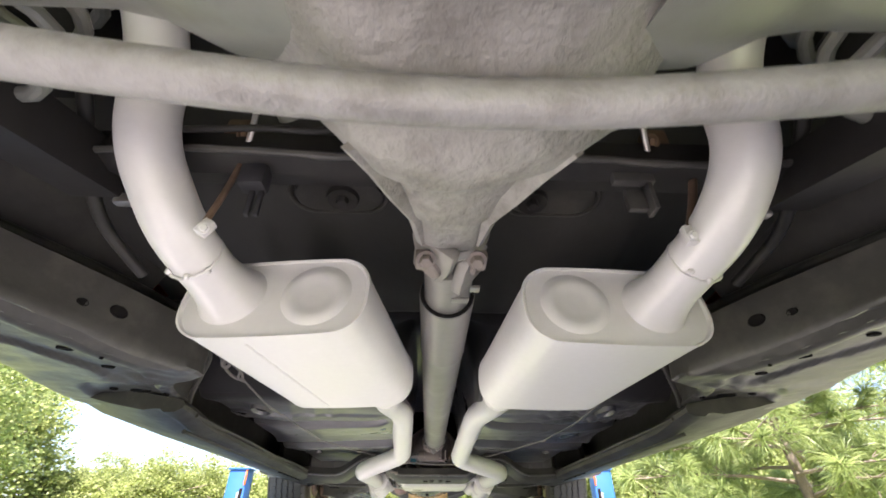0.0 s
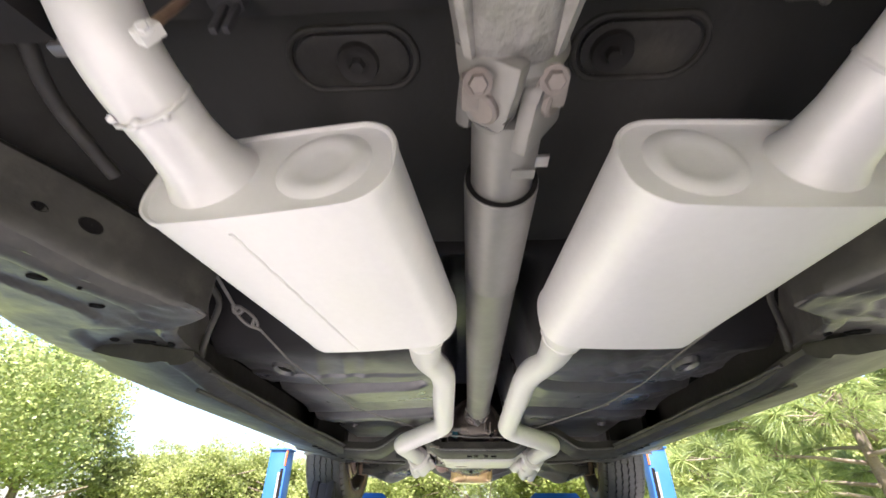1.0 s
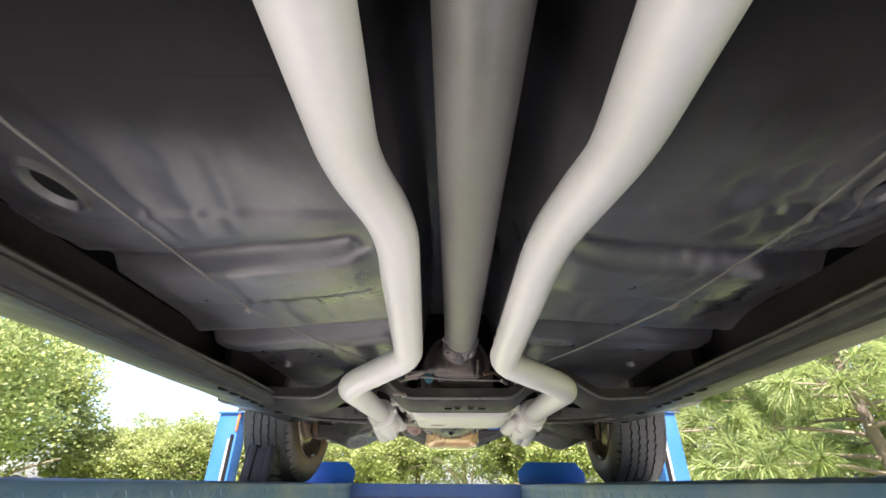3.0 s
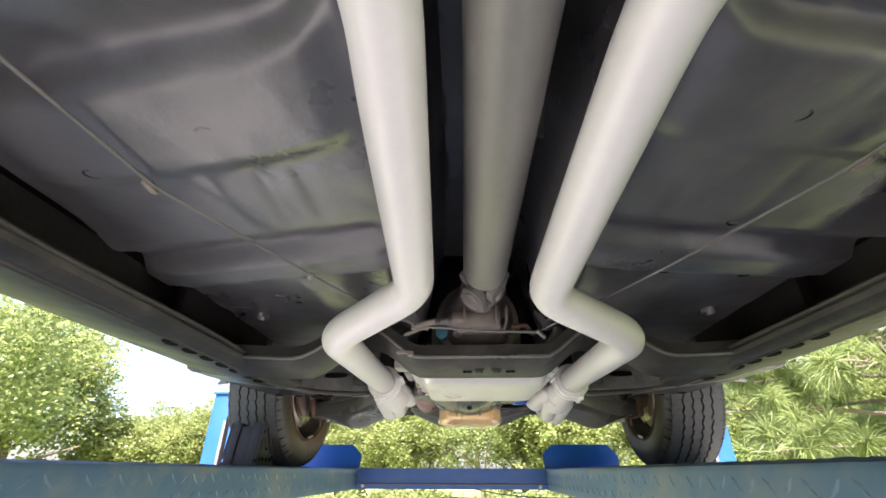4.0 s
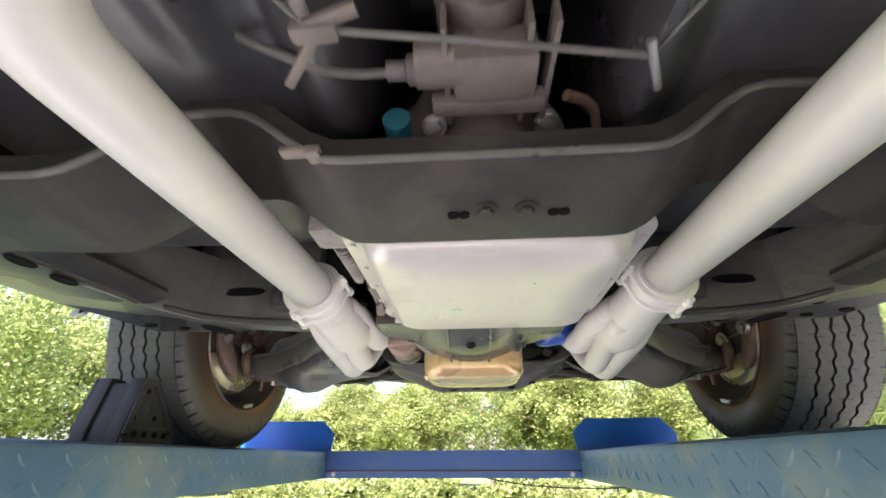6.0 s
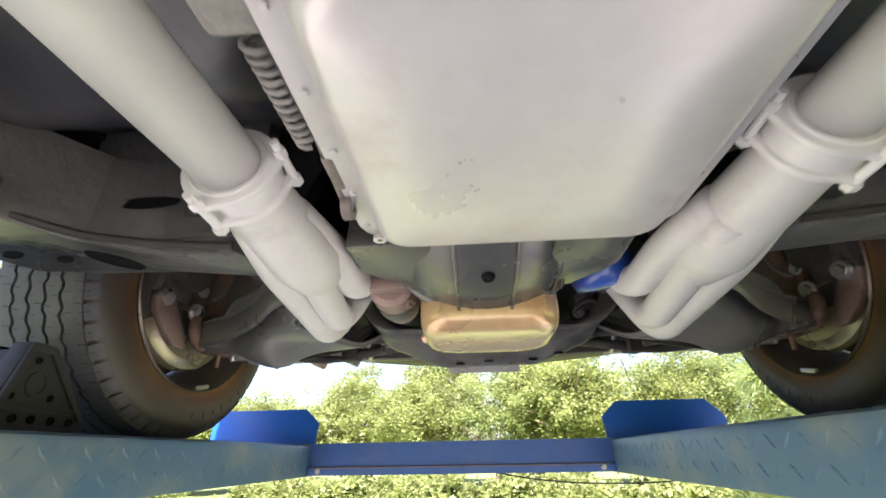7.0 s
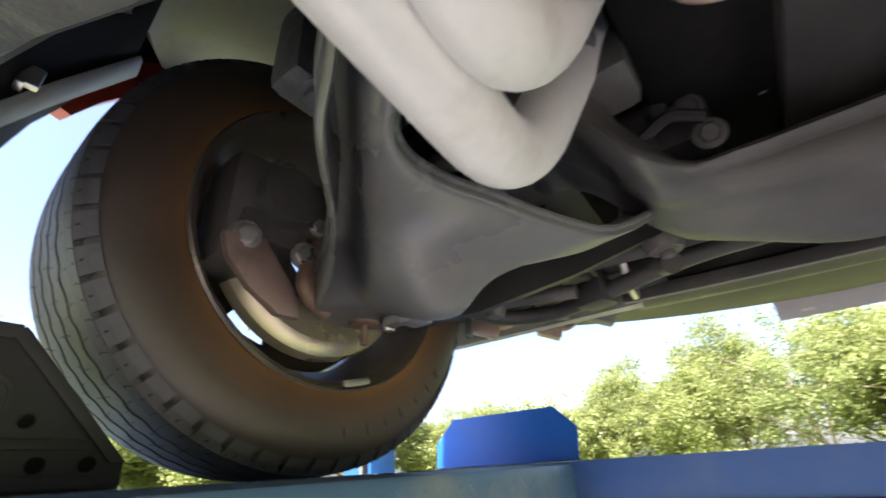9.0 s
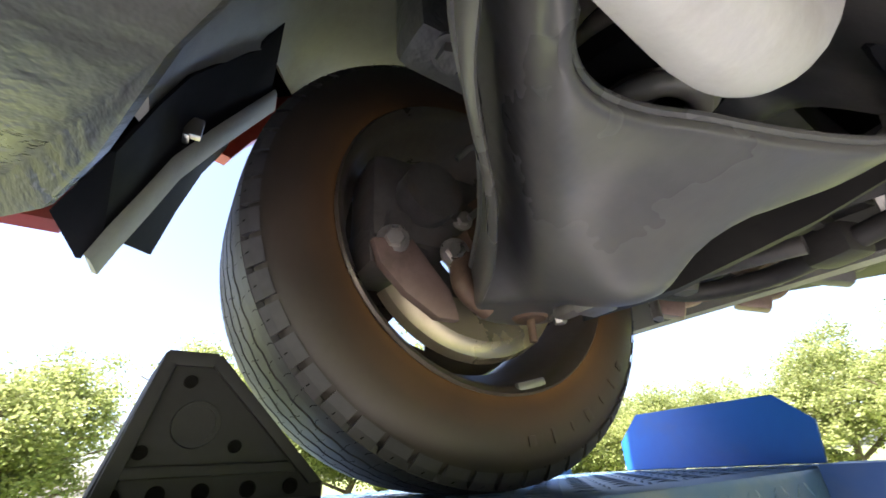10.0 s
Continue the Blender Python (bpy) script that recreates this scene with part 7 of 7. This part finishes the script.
# small parts between the steering link and the radiator support
for s in (-1, 1):
    cpart("tie_rod_end", join(lathe([(0.0001, -0.02), (0.014, -0.02), (0.021, -0.006), (0.021, 0.012), (0.011, 0.03), (0.0001, 0.03)], 20, pose(s * 0.53, 3.095, 1.712) @ pose(0, 0, 0, 0, -90, 0)), tube([(s * 0.53, 3.095, 1.714), (s * 0.47, 3.105, 1.712), (s * 0.40, 3.112, 1.705)], 0.011, 0.02, 12)), CALIPER, lk)
    cpart("bar_bushing", join(box(0.05, 0.045, 0.04, (0, 0, 0), 0.01, pose(s * 0.385, 3.15, 1.706) @ pose(0, 0, 0, 0, 0, s * 18)), box(0.012, 0.085, 0.012, (s * 0.385, 3.15, 1.727), 0.003), bolt((s * 0.385, 3.185, 1.722), (0, 0, -1), 0.007, 0.008)), FRAME, None, "grimy sway bar bushing clamp")
    cpart("horn", lathe([(0.0001, -0.03), (0.02, -0.03), (0.024, 0.0), (0.046, 0.006), (0.048, 0.014), (0.04, 0.02), (0.0001, 0.022)], 28, aim((s * 0.56, 3.33, 1.775), (s * 0.5, 3.1, 1.6))), CHOCK, None, "black horn")
    cpart("wiring_loom", tube([(s * 0.62, 3.16, 1.76), (s * 0.55, 3.2, 1.735), (s * 0.46, 3.19, 1.742), (s * 0.38, 3.24, 1.73), (s * 0.30, 3.27, 1.745)], 0.006, 0.03, 10), CHOCK)
    cpart("frame_horn", loft([[(s * (p[0] + a), p[1], p[2] + b) for a, b in ((0.03, -0.025), (0.03, 0.03), (-0.03, 0.03), (-0.03, -0.025))] for p in ((0.42, 3.02, 1.80), (0.42, 3.2, 1.785), (0.43, 3.38, 1.765))]), FRAME)
    cpart("bumper_bracket", join(box(0.05, 0.12, 0.01, (s * 0.5, 3.28, 1.752), 0.003), box(0.01, 0.1, 0.04, (s * 0.478, 3.28, 1.742), 0.003), bolt((s * 0.51, 3.26, 1.747), (0, 0, -1), 0.008, 0.008), bolt((s * 0.51, 3.31, 1.747), (0, 0, -1), 0.008, 0.008)), RUST, None, "rusty bumper bracket")
    cpart("dropped_strap", tube([(s * 0.33, 3.12, 1.735), (s * 0.335, 3.15, 1.705), (s * 0.34, 3.2, 1.70), (s * 0.345, 3.24, 1.73)], 0.005, 0.02, 8), STEEL)

# lower front: radiator support, splash panel, valance and number plate bracket
cpart("radiator_support", loft([[(x, y, z) for y, z in ((3.33, 1.80), (3.335, 1.758 + 0.02 * abs(x)), (3.36, 1.746 + 0.02 * abs(x)), (3.42, 1.746 + 0.02 * abs(x)), (3.43, 1.80))] for x in [-0.7 + 0.1 * k for k in range(15)]]), FRAME, None, "black radiator support cross bar")
va = cpart("front_valance", loft([[(x, y - 0.28 * (x / 0.8) ** 2, z + 0.035 * (x / 0.8) ** 2) for y, z in ((3.45, 1.765), (3.455, 1.748), (3.60, 1.756), (3.66, 1.775), (3.69, 1.86), (3.67, 1.86), (3.64, 1.79))] for x in [-0.86 + 0.0573 * k for k in range(31)]]), RED, None, "dark red front valance with a black lower edge")
cpart("valance_lip", loft([[(x, y - 0.28 * (x / 0.8) ** 2, z + 0.035 * (x / 0.8) ** 2) for y, z in ((3.40, 1.765), (3.405, 1.742), (3.47, 1.739), (3.60, 1.746), (3.668, 1.768), (3.672, 1.80))] for x in [-0.86 + 0.0573 * k for k in range(31)]]), UNDER, va)
def splash_section(x):
    y0 = 3.287 - 0.22 * x * x
    dent = 0.010 * math.sin(7.5 * x + 0.6) + 0.004 * math.sin(19 * x)
    return [(x, y, z) for y, z in ((y0, 1.738), (y0 - 0.003, 1.722), (y0 - 0.001, 1.716), (y0 + 0.004, 1.716), (y0 + 0.010, 1.724), (y0 + 0.04, 1.733), (y0 + 0.085 + dent, 1.735), (y0 + 0.098 + dent, 1.7295), (y0 + 0.125, 1.734), (3.43 - 0.28 * (x / 0.8) ** 2, 1.743), (3.43 - 0.28 * (x / 0.8) ** 2, 1.76))]


sx_ = [-0.37 + 0.02 * k for k in range(38)]
sp = cpart("splash_pan", loft([splash_section(x) for x in sx_]), FRAME, None, "black splash pan behind the front valance", 60)
cpart("pan_edge", sweep(bmesh.new(), [(x, 3.2865 - 0.22 * x * x, 1.7155) for x in sx_], 0.0016, 8), SHAFT, sp, "thin edge line, paler than the pan")
cpart("bumper", loft([[(x, y - 0.25 * (x / 0.85) ** 2, z) for y, z in ((3.74, 1.86), (3.78, 1.83), (3.82, 1.86), (3.83, 1.94), (3.80, 2.0), (3.74, 1.98))] for x in [-0.9 + 0.06 * k for k in range(31)]]), STEEL, None, "chrome front bumper")
pb = cpart("plate_bracket", box(0.30, 0.004, 0.075, (0.0, 3.84, 1.80), 0.0015, pose(0, 0, 0, 12, 0, 0)), WHITE, None, "dark grey number plate bracket")
for x in (-0.09, 0.09):
    cpart("bracket_slot", box(0.026, 0.003, 0.006, (x, 3.832, 1.776), 0.001, pose(0, 0, 0, 12, 0, 0)), STEEL, pb)
for x, y, z, c in ((-0.62, 3.22, 1.72, STARTER), (-0.5, 3.28, 1.74, AXLE), (-0.55, 3.36, 1.73, STARTER), (-0.44, 3.36, 1.735, CABLE), (0.5, 3.25, 1.74, STEEL)):
    cpart("bracket", join(box(0.05, 0.03, 0.03, (x, y, z), 0.006, pose(0, 0, 0, 0, 20, 30)), tube([(x, y, z), (x + 0.03, y + 0.05, z + 0.01), (x + 0.06, y + 0.06, z + 0.05)], 0.006, 0.02, 8)), c)

# bodywork that closes the car above
secs = []
for y, low, top, half in ((-1.38, 2.24, 2.36, 0.88), (-1.25, 2.235, 2.41, 0.92), (-0.6, 2.23, 2.44, 0.935), (0.2, 2.23, 2.45, 0.935), (1.2, 2.23, 2.45, 0.935), (2.38, 2.23, 2.46, 0.935), (2.42, 2.40, 2.46, 0.935), (3.2, 2.40, 2.45, 0.93), (3.65, 2.38, 2.42, 0.9), (3.78, 2.34, 2.38, 0.86)):
    secs.append([(-half, y, low), (-half, y, top - 0.05), (-half + 0.05, y, top - 0.008), (-half * 0.6, y, top + 0.015), (0, y, top + 0.025), (half * 0.6, y, top + 0.015), (half - 0.05, y, top - 0.008), (half, y, top - 0.05), (half, y, low)])
shell = cpart("upper_body", loft(secs), RED, None, "red painted bodywork above the underbody", 40)
cabin = []
for y, top, half in ((-0.55, 2.455, 0.70), (-0.1, 2.74, 0.60), (0.3, 2.80, 0.58), (0.9, 2.80, 0.58), (1.2, 2.76, 0.59), (1.85, 2.47, 0.70)):
    cabin.append([(-0.78, y, 2.44), (-half - 0.04, y, top - 0.06), (-half + 0.06, y, top), (half - 0.06, y, top), (half + 0.04, y, top - 0.06), (0.78, y, 2.44)])
cpart("window_band", loft(cabin), GLASS, shell, "dark window glass", 40)
cpart("roof_panel", loft([[(-h, y, z - 0.01), (-h + 0.04, y, z + 0.012), (h - 0.04, y, z + 0.012), (h, y, z - 0.01)] for y, z, h in ((-0.12, 2.745, 0.60), (0.3, 2.805, 0.585), (0.9, 2.805, 0.585), (1.15, 2.775, 0.59))]), RED, shell, "", 40)
